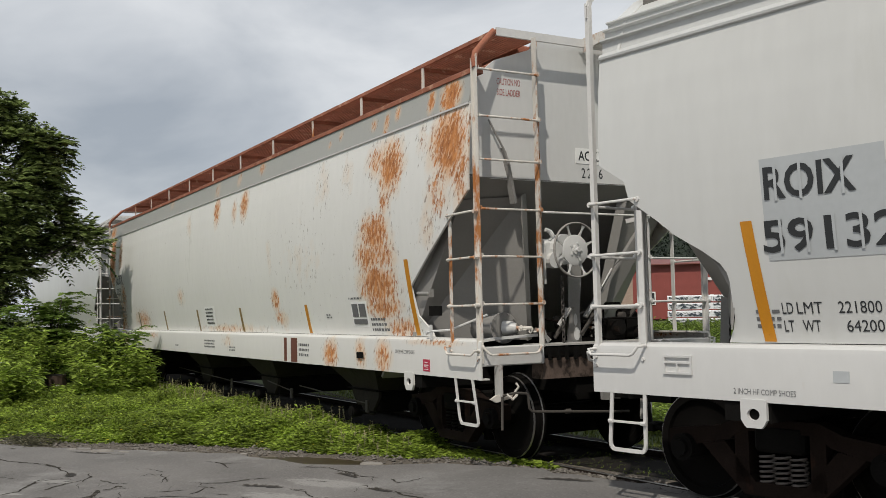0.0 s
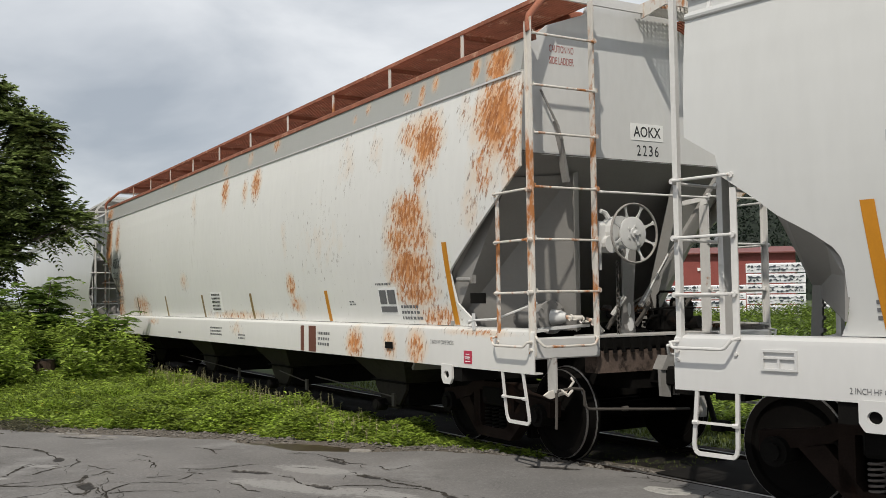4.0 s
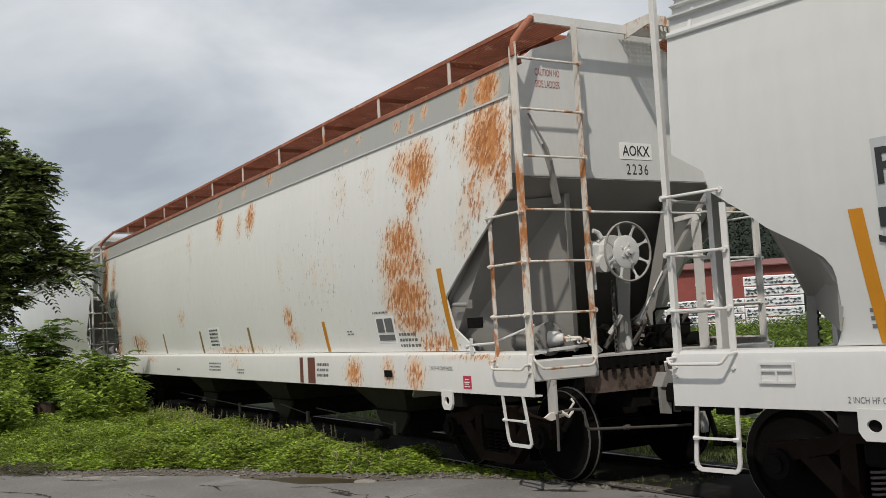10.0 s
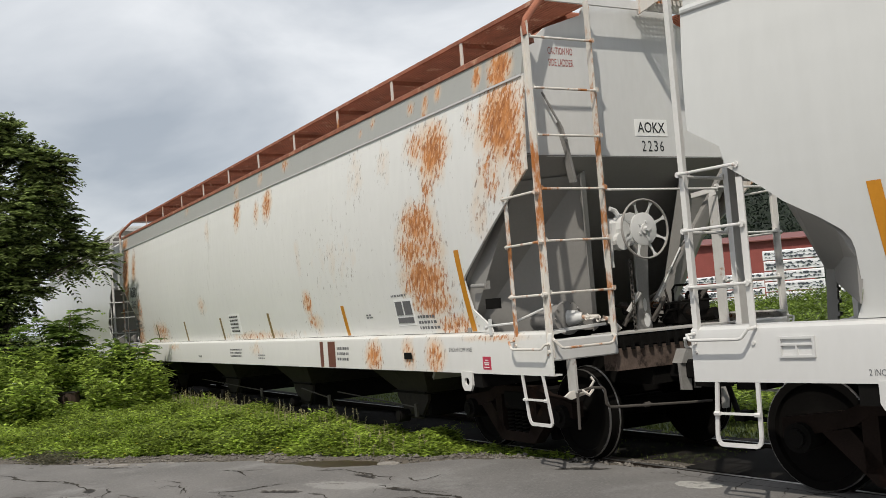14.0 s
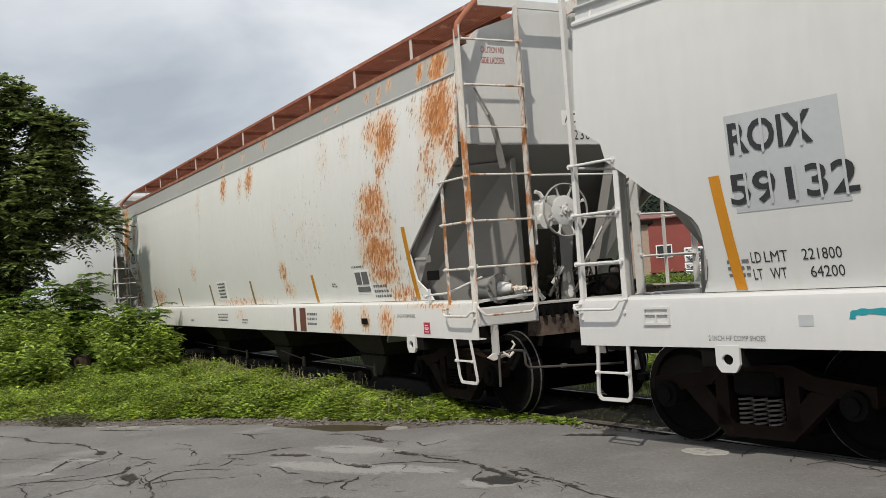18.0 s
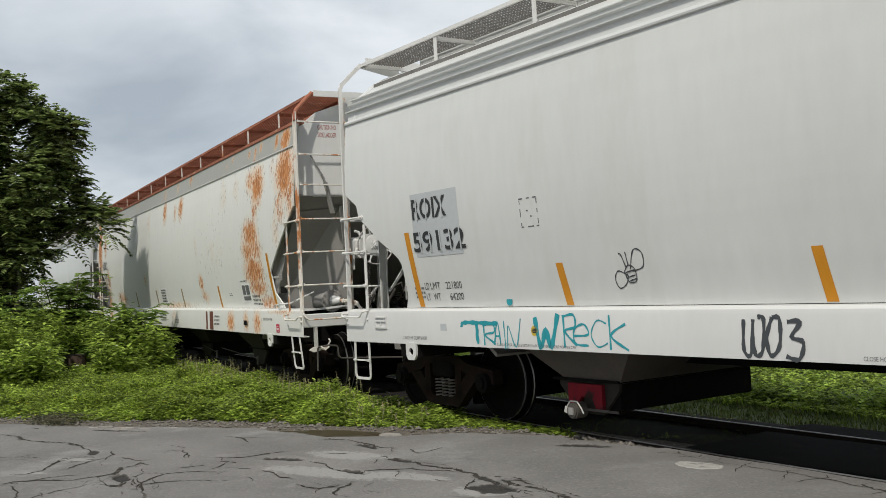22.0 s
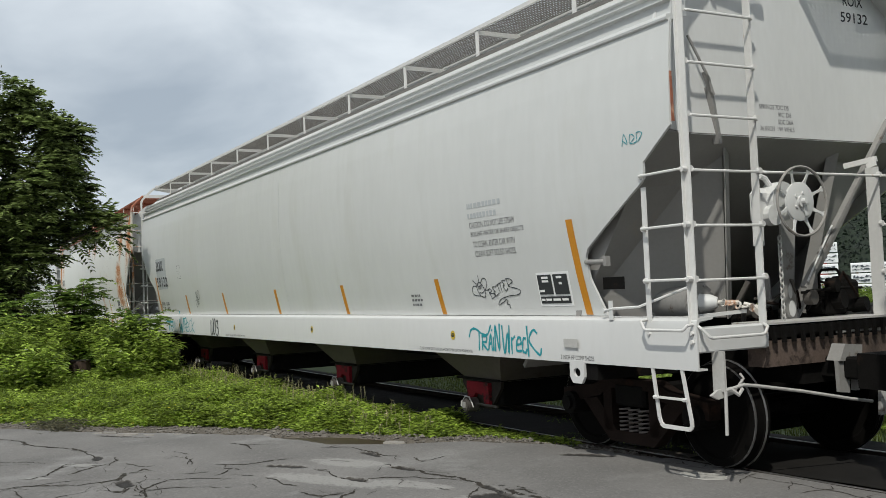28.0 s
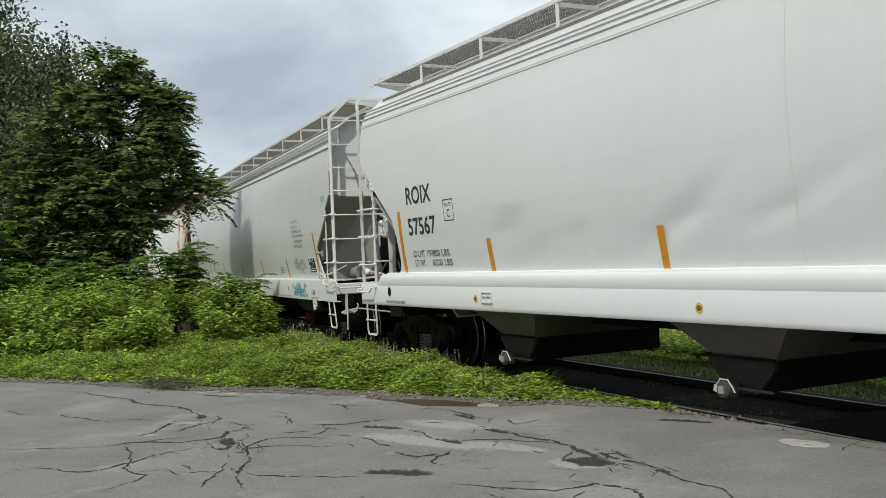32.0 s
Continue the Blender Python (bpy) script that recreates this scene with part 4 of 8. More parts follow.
        m.tube([(X(0.16), -0.50, 2.40), (X(0.18), -0.56, 2.50), (X(0.18), -0.62, 2.52)], 0.025, 8)
        m.disc((X(0.12), -0.56, 2.18), (1, 0, 0), 0.09, 0.08, 14)
        part("hand_brake_housing", m, M_END, car, "cast hand brake gear housing", smooth=False)
        w = Mesh()
        n = 32
        w.loft([[(X(-0.04) + 0.013 * math.cos(u), wy + (0.297 + 0.012 * math.sin(u)) * math.cos(2 * math.pi * i / n), wz + (0.297 + 0.012 * math.sin(u)) * math.sin(2 * math.pi * i / n)) for u in [k * math.pi / 3 for k in range(6)]] for i in range(n + 1)])
        w = part("brake_wheel", w, M_RIM, car, "spoked pressed-steel hand brake wheel", smooth=True)
        m = Mesh()
        m.tube([(X(0.0), wy, wz), (X(-0.02), wy, wz), (X(-0.028), wy, wz)], [0.168, 0.168, 0.145], 24)
        m.disc((X(-0.035), wy, wz), (1, 0, 0), 0.05, 0.03, 12)
        m.disc((X(-0.06), wy, wz), (1, 0, 0), 0.024, 0.06, 8)
        for k in range(5):
            m.disc((X(-0.03), wy + 0.075 * math.cos(k * 1.2566), wz + 0.075 * math.sin(k * 1.2566)), (1, 0, 0), 0.013, 0.02, 6)
        m.beam((X(-0.05), wy + 0.01, wz), (X(-0.05), wy + 0.04, wz - 0.12), 0.03, 0.012, (1, 0, 0))
        part("hub", m, M_END, w, smooth=True)
        for i in range(8):
            a = 2 * math.pi * (i + 0.5) / 8
            m = Mesh()
            ring = []
            for r, half, q in ((0.135, 0.034, -0.012), (0.175, 0.017, -0.018), (0.21, 0.010, -0.025), (0.255, 0.010, -0.034), (0.290, 0.026, -0.038)):
                e = half / r
                ring.append([(X(q + k), wy + r * math.cos(a + g), wz + r * math.sin(a + g)) for g, k in ((-e, 0), (e, 0), (e, 0.012), (-e, 0.012))])
            m.loft(ring, True)
            part("spoke", m, M_END, w)
        c = Mesh()
        for i in range(16):
            z = 1.98 - i * 0.046
            n = 10
            c.tube([((X(0.2) + 0.018 * math.cos(t)) if i % 2 else X(0.2), -0.40 + (0 if i % 2 else 0.018 * math.cos(t)), z + 0.03 * math.sin(t)) for t in [2 * math.pi * k / n for k in range(n + 1)]], 0.007, 5, False)
        part("brake_chain", c, M_CAP if old else M_GREYGEAR, car, "hanging steel brake chain", smooth=True)
        m = Mesh()
        m.tube([(X(1.42), -0.84, 1.45), (X(1.38), -0.84, 1.45), (X(0.80), -0.80, 1.445)], [0.13, 0.155, 0.155], 24)
        m.tube([(X(0.82), -0.80, 1.445), (X(0.79), -0.80, 1.445)], 0.178, 24)
        for k in range(10):
            m.disc((X(0.782), -0.80 + 0.163 * math.cos(k * 0.628), 1.445 + 0.163 * math.sin(k * 0.628)), (1, 0, 0), 0.011, 0.02, 6)
        cyl = part("brake_cylinder", m, M_CYL, car, "grey brake cylinder drum", smooth=True)
        m = Mesh()
        m.tube([(X(0.79), -0.80, 1.445), (X(0.70), -0.74, 1.445), (X(0.66), -0.71, 1.445)], [0.085, 0.07, 0.045], 14)
        part("cylinder_head", m, M_END, cyl, "white cone on the brake cylinder", smooth=True)
        m = Mesh()
        m.tube([(X(0.68), -0.72, 1.445), (X(0.50), -0.62, 1.44)], 0.022, 8)
        for k in range(5):
            c0 = Vector((X(0.60 - 0.05 * k), -0.70 + 0.035 * k, 1.44 - 0.012 * k))
            m.tube([c0 + Vector((0.03 * math.cos(t), 0.03 * math.sin(t) * (1 if k % 2 else 0.3), 0.03 * math.sin(t) * (0.3 if k % 2 else 1))) for t in [u * math.pi / 4 for u in range(9)]], 0.010, 5, False)
        m.tube([(X(0.46), -0.60, 1.43), (X(0.36), -0.54, 1.40), (X(0.33), -0.52, 1.28)], 0.016, 8)
        m.beam((X(0.40), -0.58, 1.42), (X(0.32), -0.50, 1.29), 0.05, 0.016, (0, 1, 0))
        part("push_rod", m, M_RAILR, car, "rusty push rod, chain and lever", smooth=True)
        m = Mesh()
        m.beam((X(0.62), -1.30, 1.32), (X(0.50), -0.55, 1.36), 0.05, 0.03)
        part("cylinder_lever", m, M_END, car)
        m = Mesh()
        m.box(min(X(0.62), X(0.36)), max(X(0.62), X(0.36)), 0.34, 0.62, 1.28, 1.52, 0.02)
        m.box(min(X(0.58), X(0.40)), max(X(0.58), X(0.40)), 0.64, 0.86, 1.30, 1.60, 0.03)
        for q, y, z, r in ((0.36, 0.48, 1.42, 0.09), (0.50, 0.72, 1.55, 0.09), (0.62, 0.15, 1.38, 0.08), (0.40, 0.84, 1.36, 0.07), (0.45, 0.30, 1.35, 0.06)):
            m.disc((X(q), y, z), (1, 0.3, 0.1), r, 0.14, 14)
        part("brake_valve", m, M_BLACK, car, "dark air brake valve bolted above the platform")
        for pts in (((0.45, 0.36, 1.50), (0.45, 0.36, 1.66), (0.45, 0.40, 1.70), (0.45, 0.60, 1.70), (0.45, 0.64, 1.66), (0.45, 0.64, 1.50)), ((0.38, 0.10, 1.34), (0.38, 0.20, 1.44), (0.38, 0.34, 1.45)), ((0.30, -0.05, 1.50), (0.30, 0.40, 1.53), (0.34, 0.80, 1.52))):
            m = Mesh()
            m.tube([(X(q), y, z) for q, y, z in pts], 0.013, 8)
            part("air_pipe", m, M_BLACK, car, smooth=True)
        rg = random.Random(int(E * 100))
        for i in range(16):
            y, q, z = rg.uniform(-0.55, 0.7), rg.uniform(0.3, 0.7), rg.uniform(1.28, 1.62)
            m = Mesh()
            if i % 3 == 0:
                m.beam((X(q), y, z - 0.1), (X(q - 0.08), y + rg.uniform(-0.15, 0.15), z + rg.uniform(0.05, 0.18)), 0.05, 0.018, (0, 1, 0))
                part("brake_lever", m, M_GREYGEAR if i % 2 else M_CAP, car)
            elif i % 3 == 1:
                m.disc((X(q), y, z - 0.03), (1, rg.uniform(-0.5, 0.5), 0), rg.uniform(0.035, 0.07), rg.uniform(0.05, 0.12), 12)
                part("pipe_fitting", m, M_CAP if i % 2 else M_BLACK, car, smooth=True)
            else:
                p = Vector((X(q), y, z))
                m.tube([p, p + Vector((0, rg.uniform(0.1, 0.3), -0.04)), p + Vector((0, rg.uniform(0.3, 0.5), 0.08)), p + Vector((0, 0.5, -0.15))], 0.014, 6)
                part("air_pipe", m, M_CAP if i % 2 else M_FRAME, car, smooth=True)
        m = Mesh()
        m.tube([(X(1.16), -1.60, 1.41), (X(1.02), -1.60, 1.43), (X(0.80), -1.50, 1.44), (X(0.42), -1.25, 1.60)], 0.012, 6)
        m.beam((X(1.06), -1.60, 1.33), (X(1.06), -1.60, 1.50), 0.05, 0.012, (0, 1, 0))
        m.disc((X(1.16), -1.60, 1.41), (0, 1, 0), 0.022, 0.03, 8)
        part("release_rod", m, M_END, car)
        m = Mesh()
        m.box(min(X(0.98), X(1.28)), max(X(0.98), X(1.28)), -1.50, -1.495, 1.60, 1.71)
        part("badge_plate", m, M_BLACK, car, "dark builder's badge plate")


def build_car(name, label, E, bolster, old, body, sill, hoppers, gate, roofm, dent=0.004):
    """A curved-side covered hopper, its origin on the rail top at the middle of the car."""
    car = thing(name, label, "railcar", "hopper cars of the train")
    clean = dent > 0.008
    near_end, far_end = (INSET_OLD, INSET_OLD) if old else (INSET_ROUND, INSET_ROUND) if clean else (INSET_A, INSET_B)
    steps = {round(q, 3) for q, _ in PROFILE + near_end + far_end if 1.36 <= q < (3.85 if old or clean else 3.80)} | {round(1.36 + 0.06 * k, 3) for k in range(1, 41)}
    if not old and not clean:
        steps = {q for q in steps if q < 3.80} | {3.80}
    if clean:
        steps |= {3.868}
    FINE = [(z, interp(PROFILE, z)) for z in sorted(steps)]
    levels = [z for z, _ in FINE]
    n = 110
    for sy in (-1, 1):
        m = Mesh()
        for lay in (0.0, 0.025):
            for z, y in FINE:
                lo, hi = -E + interp(near_end, z), E - interp(far_end, z)
                for i in range(n + 1):
                    x = lo + (hi - lo) * i / n
                    d = min(0.0, dent * 0.8 * noise.noise((x * 0.9, z * 1.1, sy * 3.0 + E + dent * 900)))
                    if dent > 0.008:
                        d -= 0.055 * max(0.0, 1 - abs(z - 1.95) / 0.65) * max(0.0, noise.noise((x * 1.5 - z * 1.6, z * 1.5, 3)) + 0.02)
                        d *= min(1.0, max(0.12, max(abs(x + 7.65) - 0.95, abs(z - 2.15) - 0.75) / 0.25))
                    m.v.append((x, sy * (y - lay + d), z))
        r, k = len(levels), n + 1
        for lay in (0, r * k):
            m.f += [(lay + a * k + i, lay + a * k + i + 1, lay + (a + 1) * k + i + 1, lay + (a + 1) * k + i) for a in range(r - 1) for i in range(n)]
        off = r * k
        m.f += [(i, i + 1, off + i + 1, off + i) for i in range(n)] + [((r - 1) * k + i, (r - 1) * k + i + 1, off + (r - 1) * k + i + 1, off + (r - 1) * k + i) for i in range(n)]
        for e in (0, n):
            m.f += [(a * k + e, (a + 1) * k + e, off + (a + 1) * k + e, off + a * k + e) for a in range(r - 1)]
        part("side_sheet", m, body, car, smooth=True)
        # side sill: a channel with a rounded upper edge
        m = Mesh()
        ring = [(1.60, 0.93), (1.60, 1.29), (1.592, 1.325), (1.565, 1.348), (1.42, 1.355), (1.42, 1.335), (1.56, 1.32), (1.585, 1.28), (1.585, 0.945), (1.50, 0.945), (1.50, 0.93)]
        if dent > 0.008:
            ring = [(1.585, 0.945), (1.597, 0.965), (1.599, 1.0), (1.599, 1.262), (1.590, 1.286), (1.56, 1.297), (1.42, 1.30), (1.42, 1.28), (1.55, 1.275), (1.58, 1.25), (1.58, 0.96), (1.50, 0.96), (1.50, 0.945)]
        m.prism([(sy * a, b) for a, b in ring], "x", -E, E)
        part("side_sill", m, sill, car, smooth=True)
        if clean:
            # curved ledge on top of the sill, cut back at both ends
            m = Mesh()
            ledge = [(1.45, 1.255), (1.598, 1.255), (1.603, 1.275), (1.606, 1.31), (1.606, 1.35), (1.596, 1.395), (1.568, 1.427), (1.53, 1.439), (1.45, 1.442)]
            rings = [[(x + (1 if x < 0 else -1) * 0.10 * max(0.0, b - 1.29) / 0.15, sy * a, b) for a, b in ledge] for x in (-E + 0.74, E - 0.74)]
            m.loft(rings, True)
            part("sill_ledge", m, sill, car, "rounded ledge above the side sill", smooth=True)
            # Thin strip in brighter white: the ledge's sunlit top edge, made as a part.
            m = Mesh()
            m.prism([(sy * 1.50, 1.438), (sy * 1.502, 1.452), (sy * 1.46, 1.458), (sy * 1.46, 1.438)], "x", -E + 0.86, E - 0.86)
            part("ledge_highlight", m, M_LABEL, car, "thin white strip painting the lit edge of the ledge")
        # upper side: band below the roof
        m = Mesh()
        L = E - 0.17
        if old:
            m.prism([(sy * 1.584, 3.838), (sy * 1.584, 3.858), (sy * 1.54, 3.870), (sy * 1.52, 3.838)], "x", -L, L)
            part("bead", m, M_SILL, car, "white bead below the band")
            m = Mesh()
            m.prism([(sy * 1.570, 3.866), (sy * 1.515, 4.185), (sy * 1.46, 4.185), (sy * 1.50, 3.866)], "x", -L, L)
            part("top_band", m, M_RUSTBAND, car, "grey band along the top of the side")
            m = Mesh()
            m.prism([(sy * 1.535, 4.18), (sy * 1.535, 4.23), (sy * 1.40, 4.30), (sy * 1.38, 4.18)], "x", -L, L)
            part("roof_edge", m, M_RUSTY, car, "rusted roof edge")
        else:
            lift = 0.10 if clean else 0.03
            chord = [(1.575, 3.755), (1.592, 3.765), (1.596, 3.785), (1.584, 3.812), (1.545, 3.822), (1.540, 3.835), (1.536, 3.930), (1.576, 3.942), (1.576, 3.955), (1.510, 3.972), (1.498, 3.982), (1.494, 4.035), (1.534, 4.047), (1.534, 4.060), (1.472, 4.076), (1.458, 4.086), (1.455, 4.118), (1.490, 4.130), (1.488, 4.142), (1.44, 4.155)]
            k = (4.165 - 3.755 - lift) / 0.41
            if clean:
                chord = [(a + 0.5 * (1.578 - 0.345 * (b - 3.755) - a) - (0.012 if b < 3.80 else 0), b) for a, b in chord]
            chord = [(a, 3.755 + lift + (b - 3.755) * k) for a, b in chord] + [(1.38, 4.17), (1.38, 3.835)]
            m.prism([(sy * a, b) for a, b in chord], "x", -L, L)
            part("top_chord", m, M_GREYTRIM, car, "grey ribbed top chord", smooth=False)
    # roof
    m = Mesh()
    half = [(1.44, 4.13), (1.12, 4.39), (0.75, 4.54), (0.0, 4.60)]
    up = [(-y, z) for y, z in half] + [(y, z) for y, z in half[-2::-1]]
    m.prism(up + [(y, z - 0.04) for y, z in up[::-1]], "x", -(E - (0.36 if old else 0.19)), E - (0.36 if old else 0.19))
    part("roof", m, roofm, car, smooth=True)
    m = Mesh()
    m.box(-(E - 0.60), E - 0.60, -0.64, 0.64, 4.50, 4.69, 0.02)
    part("hatch_saddle", m, M_RUSTY if old else M_GREYTRIM, car)
    # running boards
    wm = M_RUSTY if old else M_GRATE
    bars_n, step = (13, 0.62) if old else (15, 0.055)
    W, thick = (E - 0.165, 0.012) if old else (E - 0.02, 0.004)
    for sy in (-1, 1):
        m = Mesh()
        for i in range(bars_n):
            y = sy * (0.66 + i * 0.56 / (bars_n - 1))
            m.box(-W, W, y - thick, y + thick, 4.640 if old else 4.652, 4.664)
        for i in range(int(2 * (W - 0.03) / step)):
            x = -W + 0.03 + i * step
            m.box(x - 0.004, x + 0.004, min(sy * 0.66, sy * 1.22), max(sy * 0.66, sy * 1.22), 4.653, 4.661)
        part("running_board", m, wm, car, "steel grating walkway along the roof")
        for sx in () if old else (-1, 1):
            m = Mesh()
            m.prism([(sy * 1.235, 4.655), (sy * 0.62, 4.655), (sy * 0.62, 4.53), (sy * 0.80, 4.55), (sy * 1.235, 4.625)], "x", sx * (E - 0.03), sx * (E - 0.045))
            part("walkway_end_plate", m, M_GREYTRIM, car)
        m = Mesh()
        m.box(-W - 0.02, W + 0.02, min(sy * 1.22, sy * 1.25), max(sy * 1.22, sy * 1.25), 4.63, 4.675)
        part("walkway_edge", m, M_RUSTY if old else M_RAILW, car)
        m = Mesh()
        m.box(-E + 0.4, E - 0.4, min(sy * 1.20, sy * 1.25), max(sy * 1.20, sy * 1.25), 4.28, 4.33)
        part("roof_angle", m, wm, car)
        k = 11
        for i in range(1, k):
            x = -E + 2 * E * i / k
            m = Mesh()
            m.beam((x, sy * 1.235, 4.25), (x, sy * 1.235, 4.66), 0.06, 0.012, (0, 1, 0))
            post = part("walkway_post", m, M_RAILR if old else M_RAILW, car)
            m = Mesh()
            m.beam((x, sy * 1.235, 4.61), (x, sy * 0.64, 4.61), 0.03, 0.05)
            part("bracket", m, M_RUSTY if old else M_RAILW, post)
    # hoppers and gates
    for c in hoppers:
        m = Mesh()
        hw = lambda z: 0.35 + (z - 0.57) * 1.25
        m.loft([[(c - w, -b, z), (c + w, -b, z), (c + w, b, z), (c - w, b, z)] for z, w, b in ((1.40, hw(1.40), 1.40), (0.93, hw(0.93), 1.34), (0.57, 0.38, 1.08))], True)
        h = part("hopper", m, M_HOPPERSHADE if old else M_HOPPER, car, "grey sloping discharge hopper")
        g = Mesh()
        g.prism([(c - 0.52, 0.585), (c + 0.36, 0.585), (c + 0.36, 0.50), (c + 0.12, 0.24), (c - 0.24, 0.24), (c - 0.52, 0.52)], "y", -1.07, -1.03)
        # Outlet plate wears the near-black colour because it sits in shade.
        part("outlet_plate", g, M_HOPPERSHADE, h)
        if gate != M_BLACK:
            g = Mesh()
            g.prism([(c - 0.34, 0.55), (c + 0.16, 0.55), (c + 0.16, 0.30), (c + 0.08, 0.28), (c + 0.02, 0.40), (c - 0.14, 0.42), (c - 0.20, 0.34), (c - 0.34, 0.34)], "y", -1.12, -1.075)
            part("gate", g, gate, h, "worn red gate casting")
        g = Mesh()
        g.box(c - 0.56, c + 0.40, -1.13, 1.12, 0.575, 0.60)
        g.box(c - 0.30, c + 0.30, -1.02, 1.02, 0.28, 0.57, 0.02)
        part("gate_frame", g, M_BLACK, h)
        g = Mesh()
        g.disc((c - 0.12, -1.20, 0.29), (0, 1, 0), 0.082, 0.14, 18)
        g.disc((c - 0.12, -1.275, 0.29), (0, 1, 0), 0.068, 0.02, 18)
        g.tube([(c - 0.34, -1.16, 0.30), (c + 0.42, -1.16, 0.30)], 0.015, 6)
        part("outlet_cap", g, M_BLACK if old else M_CAP, h, smooth=True)
        if not old:
            g = Mesh()
            g.beam((c - 0.215, -1.26, 0.325), (c - 0.235, -1.26, 0.265), 0.045, 0.010, (0, 1, 0))
            g.tube([(c - 0.22, -1.25, 0.33), (c - 0.17, -1.25, 0.385), (c - 0.07, -1.25, 0.385), (c - 0.01, -1.25, 0.32), (c + 0.02, -1.25, 0.27)], 0.008, 6)
            part("gate_tag", g, M_GREYGEAR, h, "pale latch bracket on the outlet cap")
            g = Mesh()
            g.box(c - 0.152, c - 0.088, -1.30, -1.285, 0.255, 0.325)
            part("cap_plate", g, M_CYL, h)
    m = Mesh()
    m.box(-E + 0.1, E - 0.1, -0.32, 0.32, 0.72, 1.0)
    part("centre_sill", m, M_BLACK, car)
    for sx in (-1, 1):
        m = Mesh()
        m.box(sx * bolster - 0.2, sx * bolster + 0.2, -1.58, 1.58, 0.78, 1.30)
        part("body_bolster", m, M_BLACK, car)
    if old:
        for x0, x1 in ((-8.2, -6.0), (-3.8, 0.2), (2.2, 3.4), (3.7, 6.3)):
            m = Mesh()
            m.tube([(x0, -1.20, 0.52), (x1, -1.22, 0.42)], 0.010, 6)
            m.beam((x1, -1.22, 0.46), (x1, -1.22, 0.30), 0.07, 0.03, (0, 1, 0))
            part("gate_rod", m, M_CAP, car)
    for sx in (-1, 1) if not clean else ():
        for sy in (-1, 1):
            m = Mesh()
            ring = [(-0.11, 0.95), (0.11, 0.95), (0.11, 0.80), (0.07, 0.74), (-0.07, 0.74), (-0.11, 0.80)]
            n, cz = 28, 0.84
            outer, hole = [], []
            for k in range(n):
                a = 2 * math.pi * (k + 0.5) / n
                c, q = math.cos(a), math.sin(a)
                best = 9.0
                for (x0, z0), (x1, z1) in zip(ring, ring[1:] + ring[:1]):
                    den = c * (z1 - z0) - q * (x1 - x0)
                    if abs(den) > 1e-9:
                        t = (x0 * (z1 - z0) - (z0 - cz) * (x1 - x0)) / den
                        if t > 0:
                            best = min(best, t)
                outer.append((c * best, cz + q * best))
                hole.append((0.052 * c, cz + 0.042 * q))
            y0, y1 = sy * 1.585, sy * 1.612
            for y in (y0, y1):
                m.v += [(sx * (bolster - 0.07) + a, y, b) for a, b in outer + hole]
            for k in range(n):
                a, b = k, (k + 1) % n
                m.f += [(a, b, n + b, n + a), (2 * n + a, 3 * n + a, 3 * n + b, 2 * n + b), (a, 2 * n + a, 2 * n + b, b), (n + a, n + b, 3 * n + b, 3 * n + a)]
            part("jacking_pad", m, sill, car, "white pad with a round hole under the sill")
    for d in (1, -1):
        build_end(car, E, d, old, d > 0, clean)
    spring = M_BLACK if old else M_SPRING
    wheels = build_truck(car, -bolster - (0.0 if old else 0.09), spring) + build_truck(car, bolster, spring)
    return car, wheels


def stripes(car, xs, tall, lean=(0.05, 0.03), foot=1.37, heads=(2.27, 1.79)):
    for x in xs:
        k = 0 if x in tall else 1
        # The old car's farther strips get the tape dimmed for their slanting view.
        decal("reflector_strip", x - 0.05, x + 0.05, foot, heads[k], M_TAPE if car == car_rusty and x < 3 else M_YELLOW, car, "upright yellow reflective strip", lean=lean[k])


# the rust-streaked car
car_rusty, w1 = build_car("hopper_car", "old white covered hopper railcar with heavy rust streaks", 9.92, 8.38, True, M_RUSTWHITE, M_RUSTSILL, (-6.0, -2.0, 2.0, 6.0), M_BLACK, M_RUSTY)
# the grey-white car
car_plain, w2 = build_car("hopper_car", "off-white covered hopper railcar with grey stencil panel and teal graffiti", 10.27, 8.75, False, M_WHITE, M_SILL, (-6.1, -2.0, 2.0, 6.1), M_REDGATE, M_WHITE)
# the clean car
car_clean, w3 = build_car("hopper_car", "clean bright white covered hopper car with black reporting marks", 10.27, 8.96, False, M_WHITE3, M_WHITE3, (-6.1, -2.0, 2.0, 6.1), M_BLACK, M_WHITE3, 0.010)
# the far car
car_far, w0 = build_car("hopper_car", "plain white covered hopper railcar half hidden behind the tree", 10.27, 8.75, False, M_WHITE, M_SILL, (-6.1, -2.0, 2.0, 6.1), M_BLACK, M_WHITE)

S1, S2, S3 = (-16.69, 5.01, 26.95)
TRAIN = [(car_far, w0, -38.4 - 8.75, -38.4 + 8.75), (car_rusty, w1, -25.7 + 0.63, -8.3), (car_plain, w2, -3.7, 13.7), (car_clean, w3, 26.95 - 8.96, 26.95 + 8.96)]


# ---- lettering and marks on the cars ----
def frame_mark(car, x0, x1, z0, z1, material, w=0.012, name="stencilled_frame", label="thin outlined mark"):
    m = Mesh()
    for a0, a1, b0, b1 in ((x0, x1, z0, z0 + w), (x0, x1, z1 - w, z1), (x0, x0 + w, z0 + w, z1 - w), (x1 - w, x1, z0 + w, z1 - w)):
        m.add([(a0, -side_y(b0) - 0.003, b0), (a1, -side_y(b0) - 0.003, b0), (a1, -side_y(b1) - 0.003, b1), (a0, -side_y(b1) - 0.003, b1)], [(0, 1, 2, 3)])
    return part(name, m, material, car, label)


